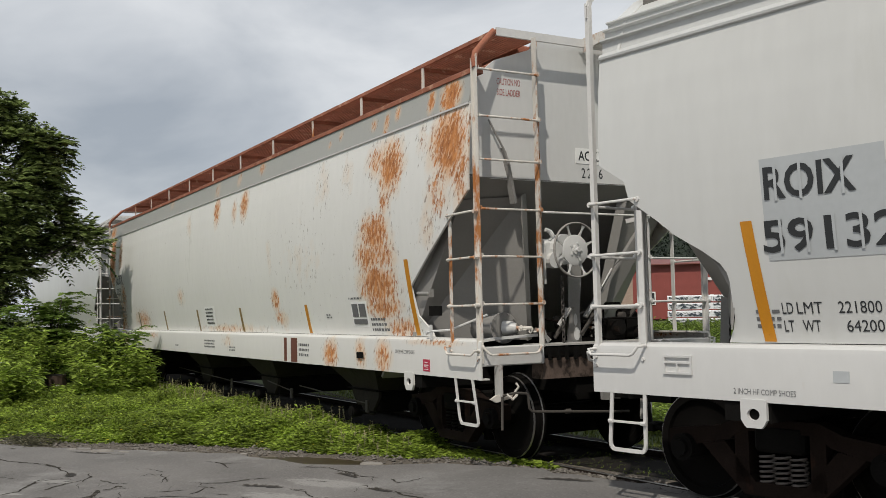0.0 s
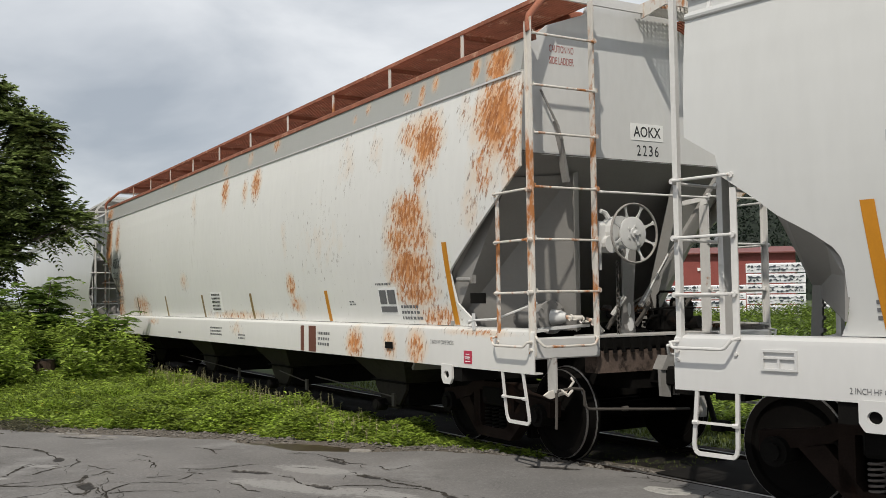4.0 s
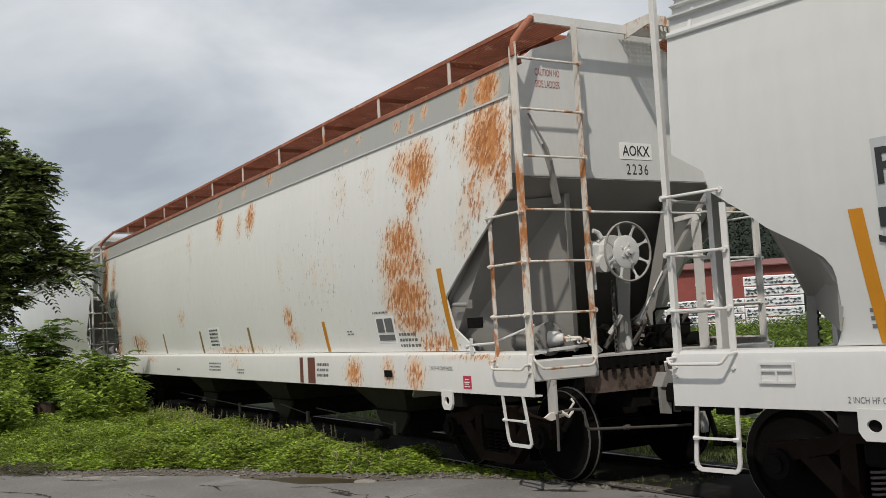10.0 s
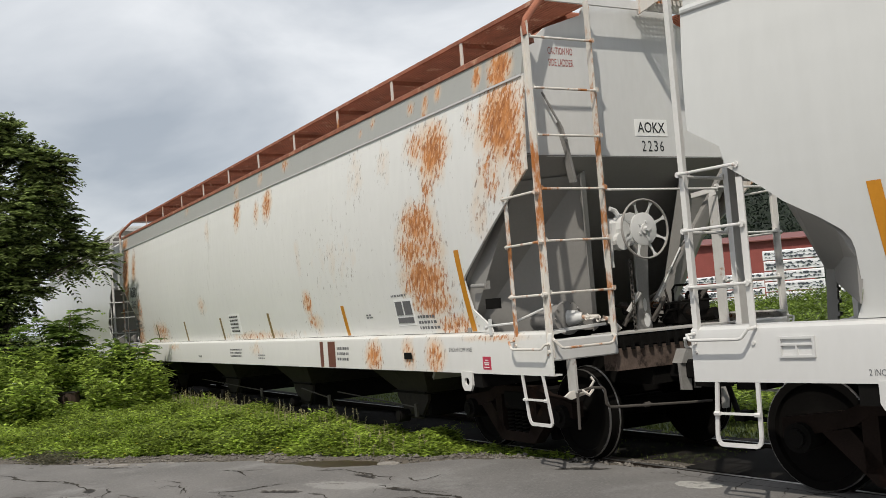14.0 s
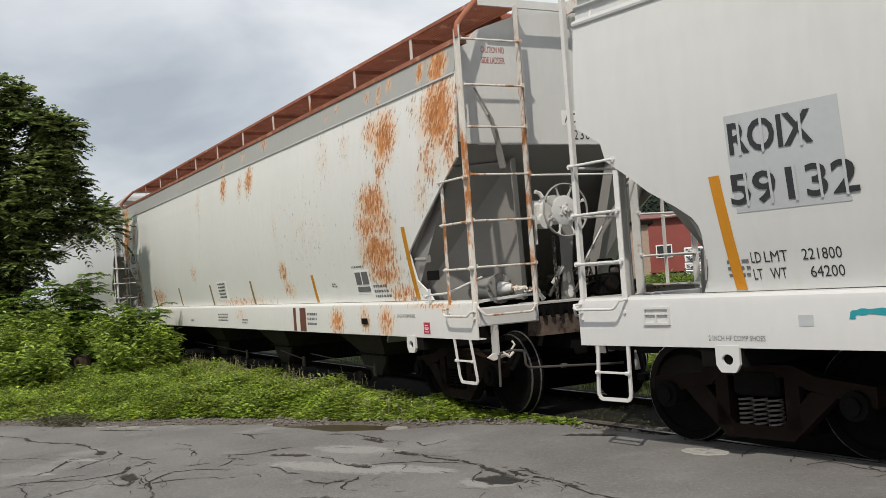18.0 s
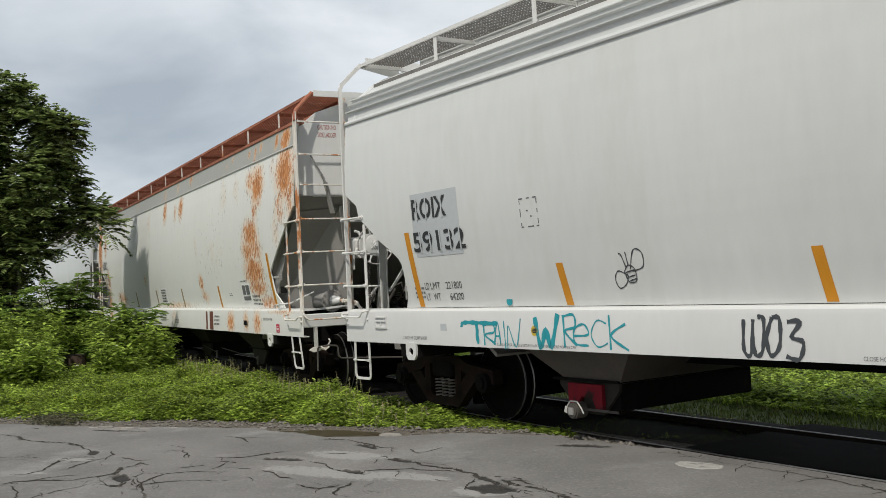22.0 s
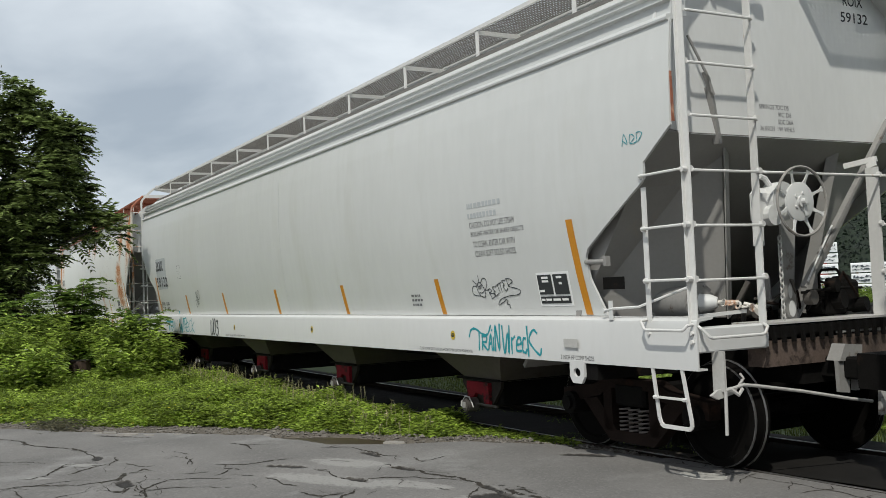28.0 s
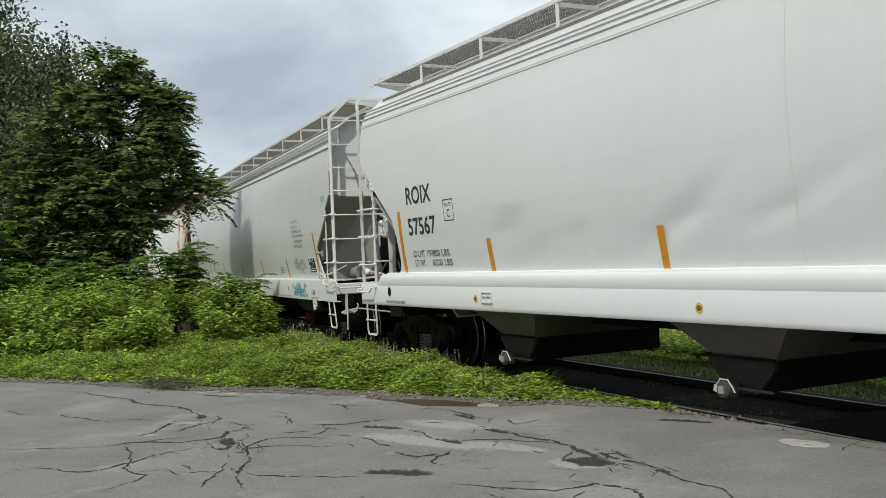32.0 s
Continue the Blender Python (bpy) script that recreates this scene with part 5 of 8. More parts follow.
def spot(car, name, x, z, r, material, label=""):
    m = Mesh()
    n = 20
    m.v = [(x + r * math.cos(2 * math.pi * i / n), -side_y(z) - 0.003, z + r * math.sin(2 * math.pi * i / n)) for i in range(n)]
    m.f = [tuple(range(n))]
    return part(name, m, material, car, label)


def sticker(car, x, z):
    s = spot(car, "round_sticker", x, z, 0.052, M_STICKER, "round yellow warning sticker")
    m = Mesh()
    for k, w in ((-0.017, 0.025), (0.0, 0.038), (0.017, 0.025)):
        m.add([(x - w, -side_y(z) - 0.005, z + k - 0.006), (x + w, -side_y(z) - 0.005, z + k - 0.006), (x + w, -side_y(z) - 0.005, z + k + 0.006), (x - w, -side_y(z) - 0.005, z + k + 0.006)], [(0, 1, 2, 3)])
    part("sticker_print", m, M_INK, s)


def pocket(car, x, z):
    """A welded steel tag holder on the sill."""
    m = Mesh()
    for a0, a1, b0, b1 in ((0, 0.28, 0, 0.018), (0, 0.28, 0.132, 0.15), (0, 0.018, 0.018, 0.132), (0.262, 0.28, 0.018, 0.132), (0.13, 0.145, 0.018, 0.085), (0.018, 0.262, 0.085, 0.098)):
        m.box(x + a0, x + a1, -1.618, -1.598, z + b0, z + b1)
    part("tag_holder", m, M_SILL, car, "welded tag holder on the sill")


T = {
    "T": [[(0.0, 0.92), (0.5, 1.0), (1.0, 0.95)], [(0.52, 0.98), (0.48, 0.5), (0.5, 0.0)]],
    "R": [[(0.1, 0.62), (0.12, 0.0)], [(0.05, 0.62), (0.5, 0.66), (0.55, 0.42), (0.15, 0.33), (0.6, 0.05)]],
    "A": [[(0.0, 0.0), (0.35, 0.62), (0.62, 0.0)], [(0.12, 0.24), (0.55, 0.24)]],
    "I": [[(0.1, 0.75), (0.16, 0.0)]],
    "N": [[(0.05, 0.0), (0.1, 0.72), (0.45, 0.05), (0.7, 0.95)]],
    "W": [[(0.0, 0.9), (0.2, 0.0), (0.42, 0.55), (0.6, 0.02), (0.9, 1.0)]],
    "E": [[(0.08, 0.3), (0.5, 0.34), (0.38, 0.58), (0.1, 0.45), (0.12, 0.12), (0.5, 0.08)]],
    "C": [[(0.5, 0.52), (0.25, 0.58), (0.08, 0.3), (0.25, 0.06), (0.52, 0.14)]],
    "K": [[(0.1, 0.8), (0.12, 0.0)], [(0.55, 0.6), (0.14, 0.32), (0.62, 0.0)]],
}


# rust-streaked car
c = car_rusty
stripes(c, (8.25, 4.86, 1.70, -1.08, -3.79, -6.39), (8.25,))
lettering("faded_mark", "AOKX", -8.75, 2.53, 0.85, 0.27, M_INKG, c, "faded reporting mark", bold=0.02)
lettering("faded_mark", "2236", -8.55, 2.06, 0.80, 0.25, M_FADED, c, "faded car number", bold=0.02)
bars("faded_lettering", -8.6, 1.62, 0.8, 0.25, 3, M_FADED, c, 91)
decal("data_panel", 6.50, 6.98, 1.47, 1.80, M_LABEL, c, "white data panel with dark blocks")
for a, b, z0, z1 in ((6.53, 6.71, 1.60, 1.77), (6.75, 6.95, 1.60, 1.77), (6.53, 6.95, 1.50, 1.57)):
    decal("panel_block", a, b, z0, z1, M_INKG, c, off=0.010)
bars("faded_lettering", 7.05, 1.40, 0.5, 0.20, 3, M_INKG, c, 3)
bars("faded_lettering", 6.45, 1.82, 0.4, 0.05, 1, M_INKG, c, 4)
bars("faded_lettering", 5.60, 1.58, 0.22, 0.07, 2, M_INKG, c, 5)
decal("faded_label", -0.52, 0.14, 1.47, 1.84, M_LABEL, c, "weathered paper label", rows=4)
bars("faded_lettering", -0.46, 1.49, 0.48, 0.33, 5, M_INK, c, 6, off=0.010)
placard = decal("placard", 8.66, 8.82, 0.975, 1.11, M_RED, c, "small square red placard")
for a, b, z0, z1 in ((8.705, 8.775, 1.070, 1.078), (8.69, 8.79, 1.040, 1.050), (8.70, 8.78, 1.022, 1.030), (8.69, 8.79, 0.995, 1.003)):
    decal("placard_print", a, b, z0, z1, M_LABEL, placard, off=0.008)
lettering("shoe_stencil", "2 INCH HF COMP SHOES", 7.95, 1.16, 0.50, 0.045, M_INKG, c)
decal("primer_patch", 4.12, 4.24, 0.94, 1.30, M_BROWN, c, "brown primer bar on the sill")
decal("primer_patch", 4.42, 4.68, 0.94, 1.30, M_BROWN, c, "brown primer bar on the sill")
bars("faded_lettering", 4.75, 1.02, 0.42, 0.22, 3, M_INKG, c, 7)
bars("faded_lettering", -0.3, 1.05, 0.75, 0.17, 3, M_INKG, c, 8)
bars("faded_lettering", -2.5, 1.02, 0.25, 0.08, 1, M_INKG, c, 9)
bars("faded_lettering", 1.3, 1.02, 0.35, 0.10, 2, M_INKG, c, 10)
decal("bracket", 6.86, 7.06, 1.07, 1.15, M_BLACK, c, "dark steel bracket on the sill", off=0.02)
lettering("reporting_mark", "AOKX", -8.75, 2.55, 0.62, 0.17, M_INKG, c, bold=0.01)
lettering("car_number", "2236", -8.72, 2.28, 0.55, 0.17, M_INKG, c, bold=0.01)
bars("faded_lettering", -8.7, 1.75, 0.9, 0.22, 2, M_INKG, c, 16)
ex = 9.92 - 0.35
m = Mesh()
m.box(ex, ex + 0.005, -0.05, 0.40, 3.31, 3.49)
part("mark_plate", m, M_LABEL, c, "white plate with black reporting mark")
end_lettering("reporting_mark", "AOKX", ex + 0.005, -0.015, 3.345, 0.38, 0.115, M_INK, c, bold=0.012)
for k, ch in enumerate("2236"):
    end_lettering("car_number", ch, ex, 0.03 + 0.083 * k, 3.145, 0.055, 0.115, M_INK, c, bold=0.004)
end_lettering("caution_sign", "CAUTION NO", ex, -1.10, 4.13, 0.31, 0.075, M_REDINK, c, bold=0.008)
end_lettering("caution_sign", "SIDE LADDER", ex, -1.10, 4.01, 0.31, 0.075, M_REDINK, c, bold=0.008)

# off-white car
c = car_plain
stripes(c, (-8.692, -6.015, -3.12, 0.02, 2.95, 5.84, 8.63), (-8.692, 8.63), (0.085, 0.06))
decal("stencil_panel", -8.54, -7.59, 1.965, 2.71, M_PANEL, c, "grey repainted panel with stencilled number", lean=0.015)
lettering("reporting_mark", "ROIX", -8.51, 2.405, 0.71, 0.245, M_INK, c, bold=0.022, off=0.010)
lettering("car_number", "59132", -8.555, 2.02, 1.055, 0.24, M_INK, c, bold=0.018, off=0.010)
for x in (-8.425, -8.225, -7.905, -8.415, -8.205, -8.00, -7.80, -7.605):
    z0, z1 = (2.395, 2.66) if x in (-8.425, -8.225, -7.905) else (2.01, 2.27)
    decal("stencil_gap", x, x + 0.022, z0, z1, M_PANEL, c, off=0.0125)
words("load_limit", (("LD", 0.0, 0.09), ("LMT", 0.12, 0.20), ("221800", 0.44, 0.315)), -8.475, 1.575, 0.082, M_INK, c)
words("light_weight", (("LT", 0.0, 0.08), ("WT", 0.15, 0.14), ("64200", 0.485, 0.27)), -8.475, 1.445, 0.082, M_INK, c)
bars("faded_lettering", -8.70, 1.46, 0.22, 0.16, 3, M_INKG, c, 20)
m = Mesh()
for a0, a1, b0, b1 in ((-6.50, -6.46, 2.17, 2.182), (-6.40, -6.30, 2.17, 2.182), (-6.26, -6.22, 2.17, 2.182), (-6.50, -6.44, 2.458, 2.47), (-6.38, -6.33, 2.458, 2.47), (-6.28, -6.22, 2.458, 2.47),
                       (-6.50, -6.488, 2.19, 2.22), (-6.50, -6.488, 2.28, 2.36), (-6.50, -6.488, 2.41, 2.45), (-6.232, -6.22, 2.20, 2.25), (-6.232, -6.22, 2.31, 2.35), (-6.232, -6.22, 2.40, 2.45), (-6.40, -6.37, 2.33, 2.345), (-6.34, -6.32, 2.27, 2.285)):
    m.add([(a0, -side_y(b0) - 0.003, b0), (a1, -side_y(b0) - 0.003, b0), (a1, -side_y(b1) - 0.003, b1), (a0, -side_y(b1) - 0.003, b1)], [(0, 1, 2, 3)])
part("worn_frame", m, M_INKG, c, "worn dashed outline of a stencilled mark")
strokes("doodle", [[(0.45, 0.35), (0.15, 0.47), (0.02, 0.27), (0.12, 0.05), (0.35, 0.15), (0.45, 0.35)], [(0.55, 0.5), (0.72, 0.95), (0.97, 0.88), (0.95, 0.55), (0.6, 0.45)], [(0.35, 0.45), (0.5, 0.6), (0.68, 0.5), (0.68, 0.22), (0.45, 0.2), (0.35, 0.45)], [(0.42, 0.30), (0.68, 0.36)], [(0.38, 0.42), (0.66, 0.48)], [(0.48, 0.22), (0.68, 0.27)], [(0.42, 0.55), (0.32, 0.85), (0.24, 0.88)], [(0.5, 0.6), (0.46, 0.92)]], -5.28, 1.50, 0.40, 0.38, 0.012, M_SPRAY, c, "drawn insect doodle in dark marker")
spot(c, "paint_blot", -6.912, 1.422, 0.052, M_TEAL, "teal paint blot")
for ch, x, w, z, h, thick in (("T", -7.62, 0.64, 0.965, 0.245, 0.042), ("R", -7.25, 0.40, 0.955, 0.34, 0.022), ("A", -7.03, 0.18, 0.96, 0.40, 0.020), ("I", -6.90, 0.40, 0.92, 0.40, 0.016), ("N", -6.82, 0.35, 0.93, 0.33, 0.015),
                             ("W", -6.345, 0.39, 0.955, 0.335, 0.058), ("R", -5.95, 0.36, 0.965, 0.48, 0.024), ("E", -5.81, 0.48, 0.96, 0.40, 0.021), ("C", -5.57, 0.50, 0.955, 0.47, 0.014), ("K", -5.33, 0.46, 0.96, 0.40, 0.022)):
    if ch == "T":
        lines = [[(0.0, 0.74), (0.02, 0.90), (0.2, 0.95), (0.6, 0.93), (1.0, 0.92)], [(0.45, 0.95), (0.46, 0.5), (0.47, 0.0)], [(0.43, 0.9), (0.45, 0.1)]]
    else:
        lines = T[ch]
    strokes("graffiti", lines, x, z, w, h, thick, M_TEAL, c, "teal spray-painted letter")
strokes("graffiti", [[(0.0, 0.55), (0.03, 0.8), (0.1, 0.85), (0.2, 0.68), (0.28, 0.68), (0.33, 1.0)], [(0.155, 0.75), (0.15, 0.1)], [(0.2, 0.62), (0.2, 0.12)], [(0.19, 0.6), (0.26, 0.6), (0.26, 0.42), (0.2, 0.38), (0.28, 0.12)], [(0.29, 0.12), (0.325, 0.68), (0.345, 0.12)], [(0.30, 0.36), (0.345, 0.36)], [(0.338, 0.84), (0.35, 0.80)], [(0.365, 0.6), (0.365, 0.12)],
                     [(0.39, 0.1), (0.395, 1.0), (0.445, 0.15), (0.455, 1.05)], [(0.49, 1.0), (0.52, 0.04), (0.565, 0.75), (0.58, 0.06), (0.59, 1.0)], [(0.615, 0.62), (0.62, 0.05)], [(0.615, 0.5), (0.665, 0.64)], [(0.685, 0.36), (0.745, 0.42), (0.725, 0.62), (0.69, 0.5), (0.685, 0.18), (0.755, 0.18)], [(0.81, 0.58), (0.775, 0.56), (0.762, 0.22), (0.80, 0.12), (0.82, 0.25)], [(0.825, 1.0), (0.84, 0.0)], [(0.955, 0.75), (0.90, 0.86), (0.85, 0.5), (0.975, 0.08), (1.0, 0.3)]],
        6.70, 0.955, 1.40, 0.31, 0.024, M_TEAL, c, "teal spray-painted words")
strokes("graffiti", [[(0.02, 0.9), (0.0, 0.2), (0.12, 0.1), (0.18, 0.9)], [(0.16, 0.5), (0.2, 0.08), (0.32, 0.2), (0.36, 0.9), (0.26, 0.95)], [(0.5, 0.95), (0.4, 0.5), (0.45, 0.08), (0.6, 0.3), (0.62, 0.9), (0.5, 0.95)], [(0.74, 0.85), (0.95, 0.85), (0.8, 0.52), (0.98, 0.4), (0.9, 0.02), (0.7, 0.08)]], -3.78, 0.94, 0.56, 0.34, 0.034, M_SPRAY, c, "black sprayed tag on the sill")
strokes("doodle", [[(0.11, 0.68), (0.04, 0.68), (0.00, 0.57), (0.03, 0.43), (0.16, 0.39)], [(0.21, 0.76), (0.27, 0.90), (0.33, 0.87), (0.34, 0.72), (0.28, 0.54)], [(0.11, 0.67), (0.13, 0.50), (0.19, 0.38), (0.26, 0.36), (0.28, 0.54), (0.22, 0.76), (0.16, 0.78), (0.11, 0.67)], [(0.13, 0.71), (0.17, 0.67), (0.22, 0.73)], [(0.14, 0.63), (0.19, 0.62), (0.23, 0.70)], [(0.15, 0.50), (0.21, 0.48), (0.27, 0.55)], [(0.12, 0.74), (0.08, 0.80), (0.05, 0.86)], [(0.18, 0.79), (0.18, 0.89), (0.18, 1.00)], [(0.25, 0.39), (0.27, 0.32)]], 6.645, 1.427, 0.983, 0.377, 0.010, M_SPRAY, c, "drawn insect doodle in dark marker")
strokes("graffiti", [[(0.35, 0.57), (0.40, 0.30)], [(0.31, 0.54), (0.39, 0.59), (0.41, 0.52), (0.36, 0.46), (0.47, 0.45), (0.47, 0.37), (0.39, 0.30)], [(0.52, 0.64), (0.44, 0.63), (0.49, 0.51), (0.46, 0.50), (0.48, 0.37), (0.57, 0.47)], [(0.52, 0.67), (0.65, 0.77)], [(0.56, 0.70), (0.59, 0.47)], [(0.61, 0.74), (0.63, 0.48)], [(0.73, 0.81), (0.66, 0.80), (0.70, 0.68), (0.67, 0.67), (0.71, 0.51), (0.76, 0.59)], [(0.75, 0.87), (0.78, 0.63)], [(0.74, 0.86), (0.83, 0.84), (0.87, 0.76), (0.78, 0.65), (0.96, 0.55), (0.99, 0.48), (0.93, 0.40), (0.73, 0.36), (0.57, 0.27), (0.51, 0.12), (0.62, 0.20), (0.68, 0.27), (0.71, 0.23), (0.68, 0.15), (0.73, 0.12), (0.73, 0.02)]], 6.645, 1.427, 0.983, 0.377, 0.010, M_SPRAY, c, "thin marker tag")
strokes("graffiti", [[(0.0, 0.0), (0.1, 0.9), (0.25, 0.1), (0.05, 0.4)], [(0.35, 0.1), (0.4, 0.8), (0.6, 0.5), (0.4, 0.1), (0.7, 0.15), (0.7, 0.8), (0.95, 0.7), (0.75, 0.1)]], 9.50, 2.83, 0.28, 0.11, 0.008, M_TEAL, c, "small green scrawl")
sticker(c, -2.14, 1.12)
sticker(c, -6.36, 1.12)
sticker(c, 6.33, 1.14)
sticker(c, 1.9, 1.14)
lettering("gate_stencil", "CLOSE HOPPER GATES & SECURE HATCH COVERS BEFORE MOVING CAR", -2.75, 0.955, 1.26, 0.032, M_INKG, c)
lettering("gate_stencil", "CLOSE HOPPER GATES & SECURE HATCH COVERS BEFORE MOVING CAR", 5.5, 0.955, 1.26, 0.032, M_INKG, c)
lettering("gate_stencil", "CLOSE HOPPER GATES & SECURE HATCH COVERS BEFORE MOVING CAR", -6.985, 0.955, 1.235, 0.028, M_INKG, c)
lettering("shoe_stencil", "2 INCH HF COMP SHOES", -8.85, 0.985, 0.52, 0.042, M_INKG, c)
lettering("shoe_stencil", "2 INCH HF COMP SHOES", 8.42, 0.955, 0.52, 0.042, M_INKG, c)
pocket(c, -9.50, 1.11)
decal("bracket", -8.04, -7.92, 1.10, 1.18, M_PANEL, c, "small grey plate on the sill")
decal("bracket", 8.50, 8.72, 1.07, 1.15, M_GREYGEAR, c, "steel bracket on the sill", off=0.02)
lettering("caution_text", "CAUTION. DO NOT USE STEAM", 6.80, 2.32, 0.90, 0.065, M_INKG, c)
lettering("caution_text", "BOILING WATER OR SHARP OBJECTS", 6.81, 2.215, 1.05, 0.065, M_INKG, c)
lettering("caution_text", "TO CLEAN. ENTER CAR WITH", 6.83, 2.11, 0.84, 0.065, M_INKG, c)
lettering("caution_text", "CLEAN SOFT SOLED SHOES.", 6.85, 2.005, 0.82, 0.065, M_INKG, c)
bars("caution_text", 6.78, 2.40, 0.75, 0.22, 2, M_PANEL, c, 22)
bars("faded_lettering", 5.12, 1.46, 0.30, 0.17, 3, M_INKG, c, 23)
decal("data_plate", 7.95, 8.50, 1.455, 1.79, M_LABEL, c, "black and white data plate")
for a, b, z0, z1 in ((7.975, 8.21, 1.57, 1.765), (8.24, 8.475, 1.57, 1.765), (7.975, 8.475, 1.48, 1.55)):
    decal("plate_block", a, b, z0, z1, M_INK, c, off=0.010)
for x, z, w in ((8.05, 1.725, 0.11), (8.05, 1.690, 0.11), (7.99, 1.595, 0.08), (8.30, 1.725, 0.09), (8.33, 1.665, 0.05), (7.99, 1.507, 0.06), (8.07, 1.507, 0.09), (8.19, 1.507, 0.12), (8.34, 1.507, 0.10)):
    decal("plate_print", x, x + w, z, z + 0.022, M_LABEL, c, off=0.014)
ex = 10.27 - 0.35
end_lettering("reporting_mark", "ROIX", ex, 0.78, 4.20, 0.28, 0.10, M_INK, c, bold=0.012)
end_lettering("car_number", "59132", ex, 0.74, 4.04, 0.38, 0.10, M_INK, c, bold=0.012)
for k, (y0, w, text) in enumerate(((-0.40, 0.37, "SPRINGS 7DC D5"), (-0.17, 0.17, "9IC D6"), (-0.17, 0.19, "5DC D6A"), (-0.40, 0.43, "36 INCH  1W WHLS"))):
    end_lettering("spring_stencil", text, ex, y0, 3.15 - k * 0.065, w, 0.042, M_INKG, c)
m = Mesh()
m.prism([(-1.604, 3.36), (-1.585, 3.36), (-1.575, 2.95), (-1.604, 2.95)], "x", 10.27 - 0.158, 10.27 - 0.150)
part("rust_run", m, M_RUSTY, c, "orange rust run beside the ladder")

# clean car
c = car_clean
stripes(c, (-8.65, -6.02, -2.60, 0.30, 3.2, 6.0, 8.60), (-8.65, 8.60), (-0.055, 0.0), 1.44, (2.39, 1.885))
lettering("reporting_mark", "ROIX", -8.335, 2.47, 0.83, 0.265, M_INK, c, bold=0.022)
lettering("car_number", "57567", -8.365, 2.01, 0.92, 0.265, M_INK, c, bold=0.022)
words("load_limit", (("LD", 0.0, 0.13), ("LMT", 0.17, 0.23), ("197800", 0.48, 0.40), ("LBS", 0.94, 0.24)), -8.34, 1.69, 0.092, M_INK, c, 0.006)
words("light_weight", (("LT", 0.0, 0.12), ("WT", 0.17, 0.17), ("65200", 0.58, 0.31), ("LBS", 0.96, 0.24)), -8.32, 1.55, 0.092, M_INK, c, 0.006)
frame_mark(c, -7.16, -6.86, 2.17, 2.47, M_INK, 0.012, "plate_frame", "outlined clearance plate mark")
lettering("plate_mark", "PLATE", -7.11, 2.37, 0.20, 0.05, M_INK, c)
lettering("plate_mark", "C", -7.06, 2.22, 0.09, 0.11, M_INK, c)
sticker(c, -6.32, 1.10)
sticker(c, -2.02, 1.09)
pocket(c, -6.15, 1.05)
m = Mesh()
m.v = [(-9.11 + 0.056 * math.cos(2 * math.pi * i / 24), -1.605, 1.165 + 0.074 * math.sin(2 * math.pi * i / 24)) for i in range(24)]
m.f = [tuple(range(24))]
part("slot", m, M_BLACK, c, "dark oval slot in the sill")
lettering("shoe_stencil", "2 INCH HF COMP BRAKE SHOES", -9.27, 0.985, 0.73, 0.046, M_INK, c)
for x in (-0.85, 5.2):
    decal("weld_seam", x, x + 0.012, 1.47, 3.80, M_GREYTRIM, c, rows=16)
for x in (0.6,):
    decal("weld_seam", x, x + 0.010, 1.37, 3.74, M_GREYTRIM, car_plain, rows=16)


# ---- ground, road, track ----
EDGE = [(-30.0, -9.4), (-22.0, -2.7), (-17.9, 0.8), (-16.3, 1.85), (-14.67, 2.7), (-13.7, 3.2), (-12.85, 3.72), (-12.1, 4.35), (-11.2, 4.85), (-10.6, 5.0), (-9.8, 5.14), (-9.3, 5.6), (-8.9, 6.2), (-8.5, 6.5), (-7.8, 6.80), (-6.5, 6.93)]
VERGE = [(-30.0, -8.6), (-22.0, -1.9), (-17.9, 1.5), (-15.7, 2.87), (-14.6, 3.4), (-13.7, 3.98), (-12.84, 4.75), (-11.8, 5.3), (-10.6, 5.8), (-9.96, 6.12), (-9.38, 6.45), (-9.0, 6.75), (-8.2, 7.0), (-6.5, 7.1)]


def along(table, x):
    for (a, u), (b, w) in zip(table, table[1:]):
        if x <= b:
            return u + (w - u) * (x - a) / (b - a)
    return table[-1][1]


def edge_y(x):
    """Where the asphalt ends on the grass side."""
    if x >= -6.5:
        return track_y(x) - 0.80
    return along(EDGE, x)


def verge_y(x):
    """Where the grass begins."""
    return along(VERGE, x)


def ground_z(x, y):
    base = GRADE * max(min(x, 30.0), -60.0)
    d = y - track_y(max(min(x, 60.0), -80.0))
    if abs(d) < 1.7:
        low = -0.13
    elif d > 0:
        far = min(max((y - 12.0) / 30.0, 0.0), 1.0)
        low = -0.13 + 0.08 * min(1, (d - 1.7)) + 0.75 * far * far * (3 - 2 * far)
    else:
        low = -0.13 + 0.07 * min(1.0, (-d - 1.7) / 1.0)
    if d > 1.3 and -19 < x < 12:
        low -= 0.20 * min(1.0, (d - 1.3) / 1.4) * max(0.0, min(1.0, (17.5 - y) / 4.5)) * min(1.0, (x + 19) / 4)
    return base + low


def axis_steps(lo, hi, fine0, fine1, step):
    out = [fine0 + i * step for i in range(int((fine1 - fine0) / step) + 1)]
    q, s = out[-1], step
    while q < hi:
        s *= 1.35
        q += s
        out.append(q)
    q, s = out[0], step
    while q > lo:
        s *= 1.35
        q -= s
        out.insert(0, q)
    return out


M_EARTH = mat("grassy_earth", 0.95, 0, (0.055, 0.075, 0.020), 0.35, 0.8, 14, 0.4, second=(0.075, 0.06, 0.04), amount=0.22, second_scale=0.5)
gx, gy = axis_steps(-900, 900, -34, 10, 0.5), axis_steps(-900, 900, -2, 26, 0.35)
g = Mesh()
